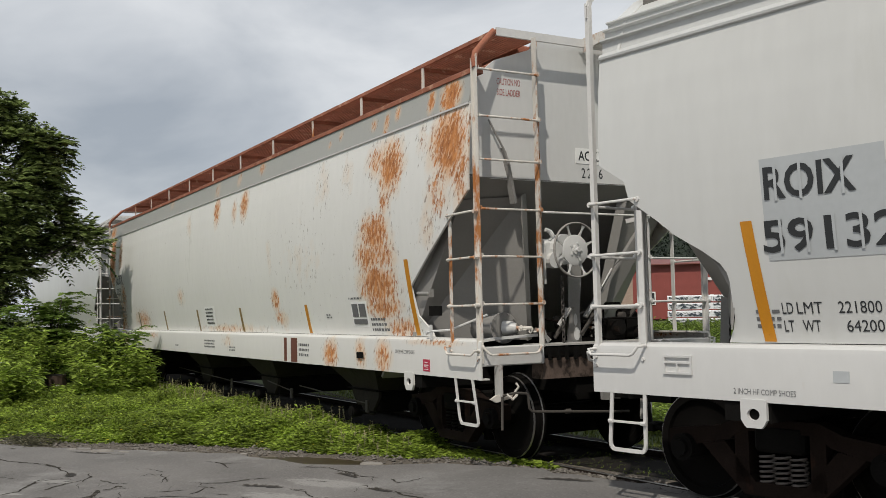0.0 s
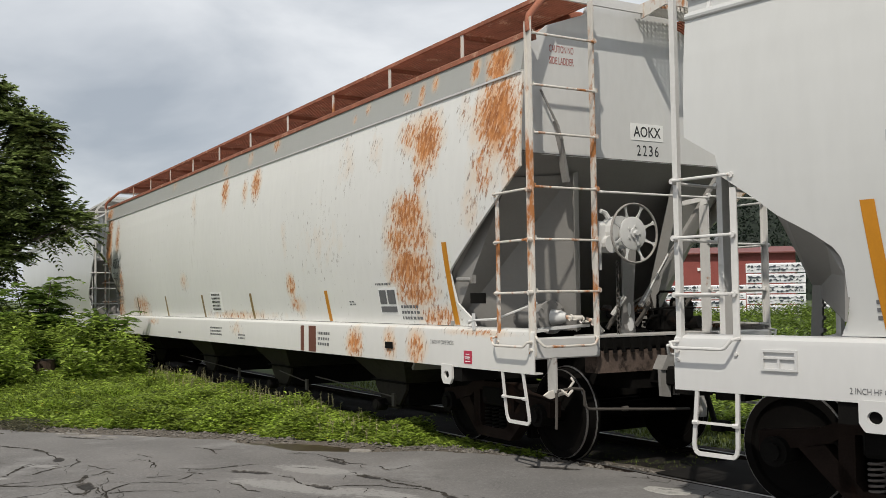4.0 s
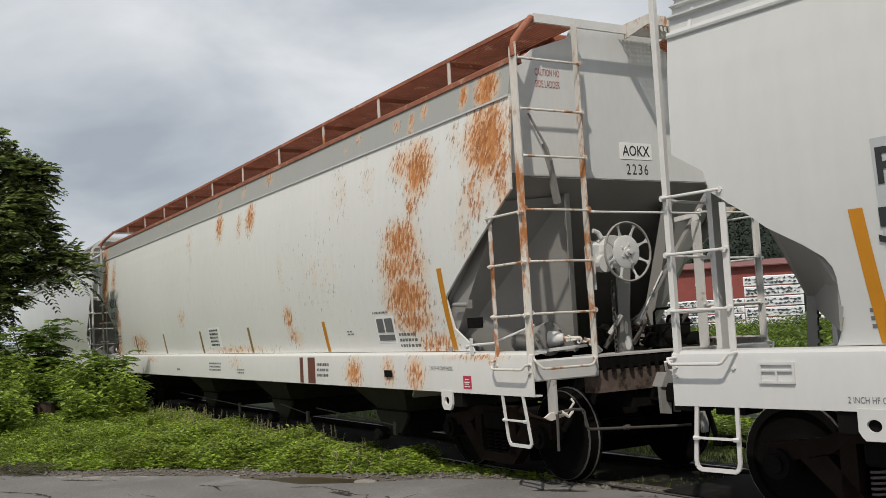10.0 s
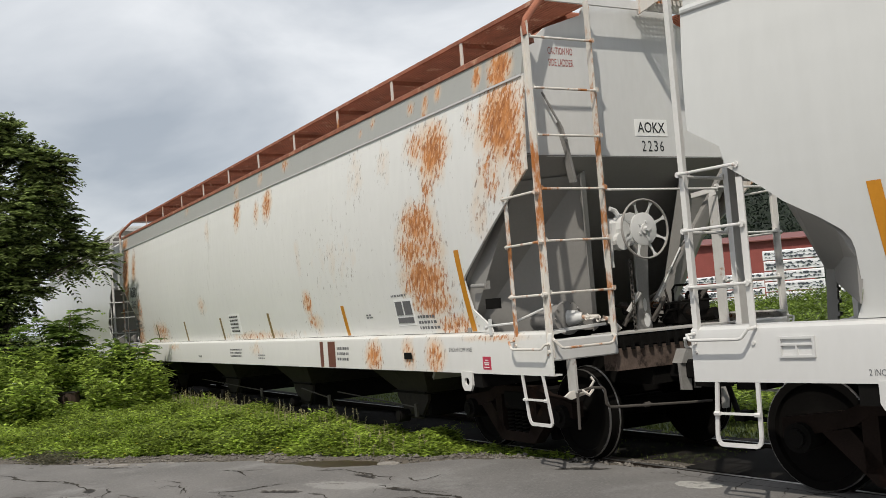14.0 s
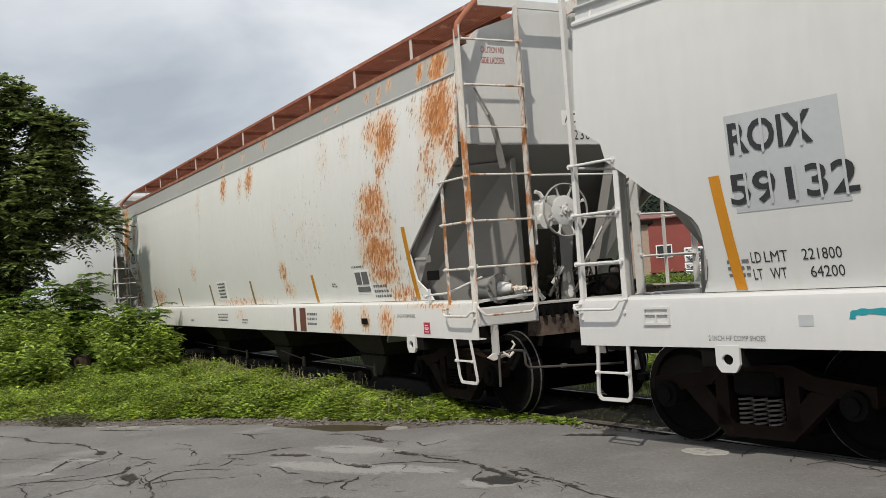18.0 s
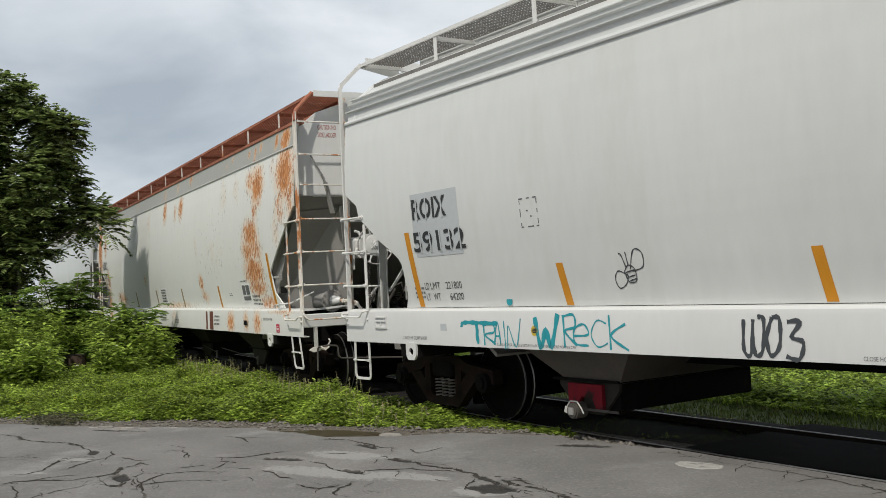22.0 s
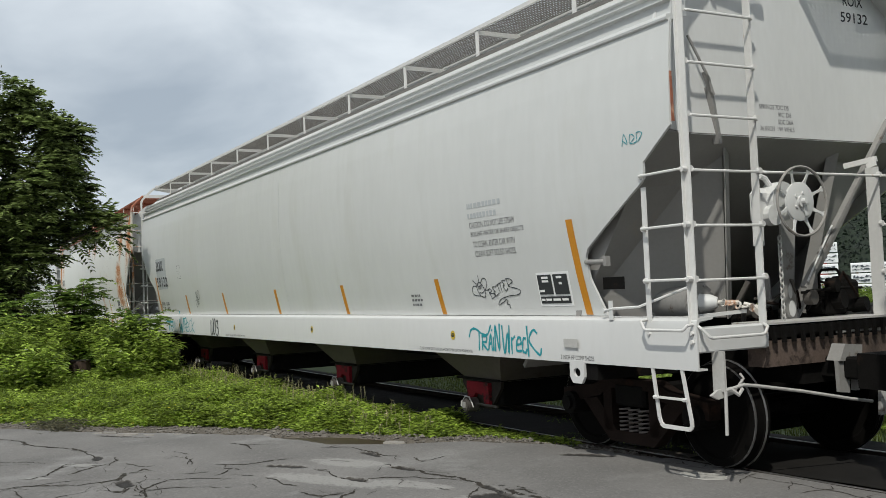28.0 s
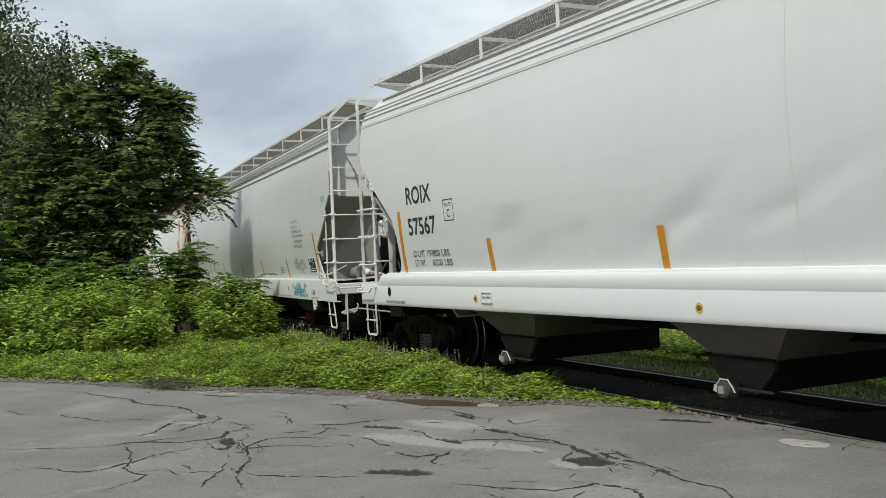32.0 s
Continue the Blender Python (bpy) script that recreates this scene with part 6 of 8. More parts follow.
g.v = [(x, y, ground_z(x, y) + 0.025 * noise.noise((x * 0.7, y * 0.7, 0)) - 0.03 - (0.25 if y < edge_y(x) - 0.6 and x > -25 else 0)) for x in gx for y in gy]
k = len(gy)
g.f = [(i * k + j, (i + 1) * k + j, (i + 1) * k + j + 1, i * k + j + 1) for i in range(len(gx) - 1) for j in range(k - 1)]
solid("ground", g, M_EARTH, "grassy earth reaching to the horizon", "ground", kind="structure", smooth=True)

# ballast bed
# Ballast colour is near black so that it carries the train's shade.
M_BALLAST = mat("dark_shaded_ballast", 0.95, 0, (0.014, 0.012, 0.011), 0.5, 14, 60, 0.8, spec=0.15, second=(0.03, 0.026, 0.022), amount=0.2, second_scale=22)
g = Mesh()
xs = [-80 + i * 0.5 for i in range(221)]
for x in xs:
    for d in (-1.75, -1.3, -0.5, 0.5, 1.3, 1.75):
        g.v.append((x, track_y(x) + d, GRADE * max(x, -60) - (0.16 if abs(d) > 1.5 else 0.085) + 0.015 * noise.noise((x * 3, d * 3, 4))))
g.f = [(i * 6 + j, (i + 1) * 6 + j, (i + 1) * 6 + j + 1, i * 6 + j + 1) for i in range(len(xs) - 1) for j in range(5)]
solid("ballast_bed", g, M_BALLAST, "ballast under the track, darkened for the train's shade", "ballast", kind="structure")

HOLES = [(-6.95, 3.38, 0.30, 0.10, 0.06, 0.75), (-7.80, 4.33, 0.20, 0.06, 0.06, 0.2), (-8.95, 4.17, 0.25, 0.07, 0.045, 0.55), (-7.98, 4.93, 0.26, 0.05, 0.05, 0.1), (-9.2, 2.7, 0.24, 0.06, 0.05, -0.2), (-6.26, 4.74, 0.22, 0.13, 0.03, 0.3), (-7.2, 6.55, 0.28, 0.07, 0.035, 0.5),
         (-8.9, 5.14, 0.24, 0.04, 0.04, -0.1), (-12.5, 3.62, 0.40, 0.05, 0.035, 0.5), (-10.95, 2.93, 0.16, 0.05, 0.03, -0.3), (-6.6, 4.93, 0.22, 0.03, 0.03, -0.15)]
PALE = [(-8.6, 4.72, 0.55, 0.22, 0.35), (-7.9, 4.15, 0.9, 0.22, 0.35), (-10.6, 2.68, 0.30, 0.10, 0.6), (-10.15, 2.15, 0.16, 0.06, 0.6), (-6.25, 4.62, 0.30, 0.20, 0.3), (-7.2, 4.55, 0.5, 0.16, 0.35)]
CRACKS = [
    (0.026, [(-15.0, 1.9), (-14.2, 2.25), (-13.61, 2.41), (-13.34, 2.5), (-12.9, 2.58), (-12.57, 2.6), (-12.2, 2.72), (-11.88, 2.89), (-11.5, 2.95), (-11.16, 2.93), (-10.82, 2.9)]),
    (0.020, [(-10.82, 2.9), (-10.71, 2.74), (-10.78, 2.57), (-10.5, 2.4), (-10.23, 2.25), (-10.14, 2.07), (-10.24, 1.93)]),
    (0.022, [(-10.45, 2.92), (-10.37, 2.73), (-10.25, 2.58), (-10.11, 2.43), (-10.14, 2.34)]),
    (0.012, [(-11.57, 2.03), (-11.39, 2.18), (-10.99, 2.4)]),
    (0.026, [(-9.71, 1.69), (-9.76, 1.8), (-9.84, 1.89), (-9.69, 2.09), (-9.42, 2.32), (-9.42, 2.51), (-9.44, 2.7), (-9.71, 2.84), (-9.7, 2.95), (-9.68, 3.08)]),
    (0.022, [(-9.23, 2.49), (-8.97, 2.49), (-8.77, 2.53), (-8.97, 2.63), (-9.12, 2.77), (-9.18, 2.88)])]
CRACKS_MID = [
    (0.015, [(-8.71, 2.53), (-8.93, 2.66)]), (0.018, [(-8.47, 2.62), (-8.79, 2.76), (-8.91, 2.87), (-9.06, 3.07), (-9.0, 3.24), (-8.78, 3.43), (-8.65, 3.55)]),
    (0.016, [(-10.32, 2.88), (-10.62, 3.05), (-10.85, 3.1)]), (0.018, [(-10.34, 3.05), (-10.11, 3.08), (-9.95, 3.13), (-9.96, 3.24)]), (0.020, [(-9.7, 2.95), (-9.85, 3.08), (-9.6, 3.12)]),
    (0.010, [(-10.79, 3.68), (-10.63, 3.71), (-10.4, 3.74)]), (0.012, [(-10.23, 3.57), (-10.27, 3.67), (-9.72, 3.52)]), (0.020, [(-10.87, 4.35), (-10.66, 4.43), (-10.38, 4.42), (-10.14, 4.36)]),
    (0.026, [(-9.55, 3.7), (-9.36, 3.88), (-9.3, 4.02), (-9.31, 4.19), (-9.28, 4.35), (-9.24, 4.43)]), (0.018, [(-9.28, 3.68), (-9.07, 3.76)]), (0.018, [(-8.8, 3.66), (-8.68, 3.75)])]
CRACKS_NEAR = [
    (0.020, [(-8.51, 3.78), (-8.21, 3.78), (-8.05, 3.74), (-7.89, 3.8)]), (0.015, [(-9.28, 3.25), (-9.22, 3.34), (-9.18, 3.51)]),
    (0.016, [(-9.89, 4.87), (-9.6, 5.01), (-9.42, 5.2), (-9.14, 5.2), (-8.94, 5.23), (-8.7, 5.18), (-8.51, 5.27)]), (0.018, [(-8.44, 5.3), (-8.27, 5.3), (-8.03, 5.23)]), (0.014, [(-8.88, 4.63), (-8.65, 4.76)]),
    (0.034, [(-8.25, 4.91), (-8.06, 4.97), (-7.74, 4.95), (-7.55, 4.91), (-7.36, 4.96), (-7.15, 5.0), (-7.0, 4.97), (-6.78, 4.97), (-6.47, 4.9), (-6.46, 4.98), (-6.24, 4.93), (-6.01, 4.96), (-5.4, 4.85), (-4.6, 4.7)]),
    (0.022, [(-8.55, 4.3), (-8.32, 4.34), (-7.93, 4.3), (-7.69, 4.4), (-7.63, 4.57), (-7.46, 4.76), (-7.18, 4.9), (-6.98, 4.95)])]
CRACKS_LOW = [
    (0.020, [(-7.38, 4.11), (-7.24, 3.98), (-7.21, 3.87), (-6.98, 3.73)]), (0.020, [(-7.64, 3.69), (-7.47, 3.7), (-7.31, 3.75), (-7.3, 3.94)]), (0.014, [(-6.34, 4.54), (-6.52, 4.68), (-6.66, 4.86)]),
    (0.012, [(-6.91, 4.61), (-6.74, 4.64)]), (0.020, [(-6.5, 5.12), (-6.3, 5.07), (-6.09, 5.03)]), 
    (0.018, [(-6.3, 3.5), (-5.9, 3.75), (-5.63, 3.95), (-5.64, 4.3), (-5.2, 4.35), (-4.5, 4.0)])]
CRACKS_LEFT = [
    (0.012, [(-13.5, 1.0), (-12.4, 1.65), (-11.05, 2.28)]), (0.016, [(-10.4, 0.85), (-9.95, 1.38), (-9.8, 1.85), (-9.6, 2.5)]), (0.018, [(-9.2, 0.75), (-9.1, 1.0), (-8.6, 1.33), (-8.65, 1.53), (-8.8, 1.78), (-9.1, 2.4)]),
    (0.016, [(-9.8, 1.76), (-8.95, 1.73), (-8.55, 1.6), (-8.15, 1.72), (-7.8, 1.35)]), (0.018, [(-7.15, 2.2), (-7.85, 2.4), (-8.38, 2.62), (-9.05, 2.8)]), (0.014, [(-8.7, 2.7), (-8.65, 2.97), (-8.25, 3.4)]),
    (0.014, [(-7.4, 1.92), (-7.92, 2.28), (-8.25, 2.45)]), (0.016, [(-7.7, 2.4), (-7.35, 2.6), (-6.98, 3.05)])]
CRAZED = [(-9.0, 2.65, 0.75, 0.42, 0.17, 0.85), (-10.3, 2.85, 0.7, 0.30, 0.2, 0.5), (-6.0, 4.85, 0.7, 0.28, 0.14, 0.75), (-8.7, 2.1, 1.2, 0.5, 0.30, 0.4), (-7.2, 3.9, 0.6, 0.3, 0.2, 0.5), (-8.7, 3.55, 0.9, 0.25, 0.2, 0.3), (-5.9, 3.9, 0.8, 0.5, 0.24, 0.45), (-10.0, 3.6, 0.9, 0.25, 0.22, 0.25),
          (-7.4, 4.6, 0.9, 0.4, 0.3, 0.25), (-12.6, 2.7, 1.6, 0.3, 0.3, 0.2), (-6.2, 2.6, 1.0, 0.5, 0.3, 0.35)]


def asphalt_material():
    """Old asphalt: stone grain, pale worn tracks, darker damp patches, hairline crazing and broken hollows painted dark
    for their shade.
    """
    m = mat("old_grey_asphalt", 0.88, 0, (0.140, 0.133, 0.126), 0.30, 1.0, 110, 0.7, second=(0.19, 0.184, 0.176), amount=0.36, second_scale=0.8)
    nt = m.node_tree
    b = nt.nodes["Principled BSDF"]
    base = b.inputs["Base Color"].links[0].from_socket
    tc = nt.nodes.new("ShaderNodeTexCoord")
    col = base
    rag = nt.nodes.new("ShaderNodeTexNoise")
    rag.inputs["Scale"].default_value, rag.inputs["Detail"].default_value = 16.0, 6
    nt.links.new(tc.outputs["Object"], rag.inputs["Vector"])
    def calc(op, a, c, e=None):
        n = nt.nodes.new("ShaderNodeMath")
        n.operation = op
        for i, q in enumerate((a, c, e)):
            if q is None:
                continue
            if isinstance(q, (int, float)):
                n.inputs[i].default_value = q
            else:
                nt.links.new(q, n.inputs[i])
        return n.outputs[0]

    def layer(fac, colour):
        nonlocal col
        mx = nt.nodes.new("ShaderNodeMix")
        mx.data_type = "RGBA"
        nt.links.new(fac, mx.inputs["Factor"])
        nt.links.new(col, mx.inputs["A"])
        mx.inputs["B"].default_value = colour
        col = mx.outputs["Result"]

    def ramp(v, lo, hi):
        r = nt.nodes.new("ShaderNodeMapRange")
        r.inputs["From Min"].default_value, r.inputs["From Max"].default_value = lo, hi
        nt.links.new(v, r.inputs["Value"])
        return r.outputs["Result"]

    # worn pale slabs, stones in the binder
    at = nt.nodes.new("ShaderNodeAttribute")
    at.attribute_name = "pale"
    layer(calc("MULTIPLY", ramp(calc("ADD", at.outputs["Fac"], calc("MULTIPLY", calc("SUBTRACT", rag.outputs["Fac"], 0.5), 1.0)), 0.35, 0.6), 0.75), (0.265, 0.257, 0.243, 1))
    grit = nt.nodes.new("ShaderNodeTexVoronoi")
    grit.inputs["Scale"].default_value = 55.0
    nt.links.new(tc.outputs["Object"], grit.inputs["Vector"])
    pick = nt.nodes.new("ShaderNodeSeparateColor")
    nt.links.new(grit.outputs["Color"], pick.inputs["Color"])
    layer(calc("MULTIPLY", ramp(pick.outputs["Red"], 0.80, 0.9), 0.22), (0.27, 0.26, 0.25, 1))
    layer(calc("MULTIPLY", ramp(pick.outputs["Green"], 0.82, 0.9), 0.26), (0.07, 0.067, 0.063, 1))
    ab = nt.nodes.new("ShaderNodeAttribute")
    ab.attribute_name = "broken"
    hole = calc("ADD", ab.outputs["Fac"], calc("MULTIPLY", calc("SUBTRACT", rag.outputs["Fac"], 0.5), 0.6))
    # Broken fill in the hollows, blackened further for the shade inside.
    layer(ramp(hole, 0.10, 0.20), (0.06, 0.053, 0.046, 1))
    layer(ramp(hole, 0.20, 0.34), (0.018, 0.016, 0.014, 1))
    nt.links.new(col, b.inputs["Base Color"])
    return m


M_ASPHALT = asphalt_material()


def road_height(x, y):
    """Height of the asphalt and how far it is broken up."""
    z, broken = GRADE * x + 0.012 * noise.noise((x * 0.5, y * 0.5, 7)) + 0.004 * noise.noise((x * 3, y * 3, 2)), 0.0
    pale = 0.0
    wob = 0.5 + 0.45 * noise.noise((x * 5, y * 5, 1)) + 0.35 * noise.noise((x * 14, y * 14, 3))
    for hx, hy, rx, ry, depth, turn in HOLES:
        if abs(x - hx) > 1 or abs(y - hy) > 1:
            continue
        c, s = math.cos(turn), math.sin(turn)
        u, w = ((x - hx) * c + (y - hy) * s) / (rx * 0.95), (-(x - hx) * s + (y - hy) * c) / (ry * 1.05)
        q = 1.25 - math.hypot(u, w) + (wob - 0.5) * 0.9
        if q > 0:
            f = min(1.0, q * 2.2)
            z -= depth * 0.6 * f
            broken = max(broken, min(1.0, q))
    for cx, cy, rx, ry, turn in PALE:
        c, s = math.cos(turn), math.sin(turn)
        q = 1.3 - math.hypot(((x - cx) * c + (y - cy) * s) / rx, (-(x - cx) * s + (y - cy) * c) / ry)
        pale = max(pale, min(1.0, q))
    return z, broken, pale


g, broken, gaps = Mesh(), [], []
fx = [-15.2 + i * 0.032 for i in range(380)]
fy_n = 215
strip = [-80, -50, -34, -26, -21, -18, -16.5] + fx + [-2.5, -1.5, 0, 3, 7, 12, 20, 40]
for x in strip:
    top = edge_y(x) if x > -29 else edge_y(-29) + (x + 29) * 0.7
    if x < -6.5:
        top += 0.10 * noise.noise((x * 2.2, 1, 4)) + 0.05 * noise.noise((x * 7, 1, 4))
    low = min(0.2, top - 2)
    ys = [-40.0, -12.0, -4.0, -1.0] if low > -0.5 else [low - 38, low - 12, low - 5, low - 2]
    ys = ys + [low + (top - low) * i / fy_n for i in range(fy_n + 1)]
    for j, y in enumerate(ys):
        z, b, q = road_height(x, y)
        gaps.append(q)
        if j == len(ys) - 1 and x < -6.5:
            z -= 0.05
        g.v.append((x, y, z))
        broken.append(b)
k = fy_n + 5
g.f = [(i * k + j, (i + 1) * k + j, (i + 1) * k + j + 1, i * k + j + 1) for i in range(len(strip) - 1) for j in range(k - 1)]
road = solid("road", g, M_ASPHALT, "cracked and potholed old grey asphalt road", "road", kind="structure", smooth=True)
attr = road.data.attributes.new("broken", "FLOAT", "POINT")
attr.data.foreach_set("value", broken)
attr = road.data.attributes.new("pale", "FLOAT", "POINT")
attr.data.foreach_set("value", gaps)

# cracks: dark open joints with ragged edges
M_CRACK = mat("crack_shadow", 0.95, 0, (0.038, 0.034, 0.029), 0.4, 9, 60, 0.3, spec=0.1, second=(0.11, 0.10, 0.09), amount=0.35, second_scale=9)


def crack(m, line, width, rng, twigs=True):
    pts = [Vector(p) for p in line]
    for level in range(4):
        nxt = [pts[0]]
        for a, b in zip(pts, pts[1:]):
            d = b - a
            if d.length > 0.05:
                nxt.append((a + b) / 2 + Vector((-d.y, d.x)) * rng.uniform(-0.11, 0.11))
            nxt.append(b)
        pts = nxt
    n, last = len(m.v), len(pts) - 1
    for i, p in enumerate(pts):
        d = (pts[min(i + 1, last)] - pts[max(i - 1, 0)]).normalized()
        w = width * 0.5 * min(1.0, 0.15 + 4.0 * min(i, last - i) / max(last, 1)) * rng.uniform(0.45, 1.35) * (1.0 + 0.9 * noise.noise((p.x * 3, p.y * 3, 2)))
        for k in (-1, 1):
            q = p + Vector((-d.y, d.x)) * w * k * rng.uniform(0.7, 1.3)
            m.v.append((q.x, q.y, road_height(q.x, q.y)[0] + 0.003))
    m.f += [(n + 2 * i, n + 2 * i + 1, n + 2 * i + 3, n + 2 * i + 2) for i in range(last) if rng.random() > 0.06]
    if twigs:
        for i in range(2, last - 1):
            if rng.random() < 0.025:
                d = (pts[i + 1] - pts[i - 1]).normalized()
                a = math.atan2(d.y, d.x) + rng.choice((-1, 1)) * rng.uniform(0.5, 1.3)
                q, out = pts[i], [pts[i]]
                for _ in range(rng.randint(1, 3)):
                    q = q + Vector((math.cos(a), math.sin(a))) * rng.uniform(0.05, 0.16)
                    a += rng.uniform(-0.6, 0.6)
                    out.append(q)
                crack(m, out, width * 0.6, rng, False)


rng = random.Random(77)
g = Mesh()
for width, line in CRACKS + CRACKS_MID + CRACKS_NEAR + CRACKS_LOW + CRACKS_LEFT:
    crack(g, line, width * 1.3, rng)
for cx, cy, rx, ry, cell, share in CRAZED:
    nodes = {}
    for i in range(int(-rx / cell) - 1, int(rx / cell) + 2):
        for j in range(int(-ry / (cell * 0.7)) - 1, int(ry / (cell * 0.7)) + 2):
            nodes[i, j] = Vector((cx + (i + 0.5 * (j % 2)) * cell + rng.uniform(-0.33, 0.33) * cell, cy + j * cell * 0.7 + rng.uniform(-0.3, 0.3) * cell))
    for (i, j), p in nodes.items():
        for k in ((i + 1, j), (i, j + 1) if (i + j) % 2 else (i - 1, j + 1)):
            if k in nodes:
                q = (p + nodes[k]) / 2
                r = math.hypot((q.x - cx) / rx, (q.y - cy) / ry)
                if rng.random() < share * 0.8 * (1.15 - r):
                    crack(g, [p, nodes[k]], rng.uniform(0.003, 0.010), rng, False)
x = -6.3
while x < 6:
    y = track_y(x) - 0.84
    crack(g, [(x, y), (x + rng.uniform(-0.12, 0.12), y - rng.uniform(0.08, 0.2)), (x + rng.uniform(-0.2, 0.2), y - rng.uniform(0.2, 0.55))], rng.uniform(0.010, 0.022), rng)
    x += rng.uniform(0.18, 0.6)
crack(g, [(-6.4 + i * 0.8, track_y(-6.4 + i * 0.8) - 0.98 - 0.06 * (i % 2)) for i in range(11)], 0.014, rng)
solid("road_cracks", g, M_CRACK, "open cracks and crazing in the asphalt", "cracks", kind="stuff")

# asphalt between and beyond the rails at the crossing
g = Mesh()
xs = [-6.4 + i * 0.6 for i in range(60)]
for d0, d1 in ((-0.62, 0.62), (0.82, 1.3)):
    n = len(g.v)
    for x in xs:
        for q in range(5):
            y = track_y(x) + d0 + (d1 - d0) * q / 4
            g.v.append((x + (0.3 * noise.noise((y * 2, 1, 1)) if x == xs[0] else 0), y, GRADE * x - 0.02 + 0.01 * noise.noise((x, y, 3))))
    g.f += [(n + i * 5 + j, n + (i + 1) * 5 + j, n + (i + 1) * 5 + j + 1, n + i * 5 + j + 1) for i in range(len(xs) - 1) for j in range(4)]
# Paving colour lowered to near black: the cars' shade is painted in.
solid("crossing_paving", g, mat("shaded_paving", 0.95, 0, (0.012, 0.011, 0.010), 0.35, 2, 90, 0.6, spec=0.1, second=(0.030, 0.027, 0.024), amount=0.25, second_scale=3), "old asphalt paving laid across the rails", "paving", kind="structure")

# pale concrete patches, flat stone, puddle
M_PATCH = mat("pale_patch_concrete", 0.9, 0, (0.33, 0.32, 0.295), 0.3, 9, 60, 0.5, second=(0.18, 0.175, 0.165), amount=0.42, second_scale=9)
M_STONE = mat("grey_stone", 0.9, 0, (0.21, 0.195, 0.175), 0.3, 6, 60, 0.4, per_object=0.25)
M_WATER = mat("muddy_water", 0.30, 0, (0.045, 0.034, 0.022), 0.3, 3, 20, 0.02, spec=0.09)


def blob(cx, cy, rx, ry, z0, z1, seed, turn=0.0, n=28):
    m = Mesh()
    rings = []
    for z, f in ((z0, 1.0), ((z0 + z1) / 2, 1.03), (z1, 0.94)):
        ring = []
        for i in range(n):
            a = 2 * math.pi * i / n
            r = f * (1 + 0.30 * noise.noise((math.cos(a) * 1.3, math.sin(a) * 1.3, seed)) + 0.18 * noise.noise((math.cos(a) * 4, math.sin(a) * 4, seed)))
            u, w = rx * r * math.cos(a), ry * r * math.sin(a)
            ring.append((cx + u * math.cos(turn) - w * math.sin(turn), cy + u * math.sin(turn) + w * math.cos(turn), z))
        rings.append(ring)
    return m.loft(rings, True)


def rz(x, y):
    return road_height(x, y)[0]


solid("pavement_patch", blob(-5.68, 6.50, 0.24, 0.13, rz(-5.68, 6.5) - 0.03, rz(-5.68, 6.5) + 0.006, 3, 0.15, 60), M_PATCH, "pale worn patch in the asphalt", "patch", kind="structure")
PUD = -0.068
solid("flat_stone", blob(-9.48, 5.78, 0.15, 0.075, -0.12, PUD + 0.018, 5, 0.5), M_STONE, "flat grey stone at the edge of a puddle", "stone")
solid("puddle", blob(-9.98, 5.42, 1.0, 0.29, PUD - 0.03, PUD, 6, 0.42, 60), M_WATER, "shallow muddy puddle at the road's edge", "puddle", kind="structure")

# bare verge with loose stones
def verge_z(x, y):
    z = GRADE * x - 0.030 + 0.012 * noise.noise((x * 4, y * 4, 2)) + 0.006 * noise.noise((x * 13, y * 13, 2))
    u, w = (x + 9.98) * 0.913 + (y - 5.42) * 0.408, -(x + 9.98) * 0.408 + (y - 5.42) * 0.913
    return z - 0.045 * max(0.0, min(1.0, 1.9 - 1.5 * math.hypot(u / 1.05, w / 0.34)))


M_DIRT = mat("dirt_verge", 0.95, 0, (0.088, 0.074, 0.058), 0.35, 3, 60, 0.6, second=(0.17, 0.155, 0.135), amount=0.3, second_scale=5)
g = Mesh()
xs = [-19 + i * 0.06 for i in range(216)]
for x in xs:
    lo, hi = edge_y(x) - 0.10, verge_y(x) + 0.30
    for q in range(15):
        y = lo + (hi - lo) * q / 14
        g.v.append((x, y, verge_z(x, y)))
g.f = [(i * 15 + j, (i + 1) * 15 + j, (i + 1) * 15 + j + 1, i * 15 + j + 1) for i in range(len(xs) - 1) for j in range(14)]
solid("dirt_verge", g, M_DIRT, "bare dirt verge between road and grass", "verge", kind="structure", smooth=True)
rng = random.Random(4)
g = Mesh()
for i in range(4200):
    x = rng.uniform(-19, -6.4)
    lo, hi = edge_y(x) - 0.03, verge_y(x) + 0.15
    y = lo + (hi - lo) * rng.betavariate(2.2, 1.6)
    if math.hypot(((x + 9.98) * 0.913 + (y - 5.42) * 0.408) / 0.98, (-(x + 9.98) * 0.408 + (y - 5.42) * 0.913) / 0.30) < 1:
        continue
    r = rng.uniform(0.006, 0.022) * (2.1 if rng.random() < 0.12 else 1)
    z = verge_z(x, y) + r * 0.25
    a = rng.random() * 6
    g.add([(x + r * math.cos(a + t) * rng.uniform(0.7, 1.3), y + r * math.sin(a + t) * rng.uniform(0.7, 1.3), z) for t in (0, 1.6, 3.1, 4.7)] + [(x, y, z + r * rng.uniform(0.4, 0.8)), (x, y, z - r)],
          [(0, 1, 4), (1, 2, 4), (2, 3, 4), (3, 0, 4), (1, 0, 5), (2, 1, 5), (3, 2, 5), (0, 3, 5)])
M_GRAVEL = mat("road_gravel", 0.95, 0, (0.125, 0.113, 0.098), 0.9, 30, 90, 0.3)
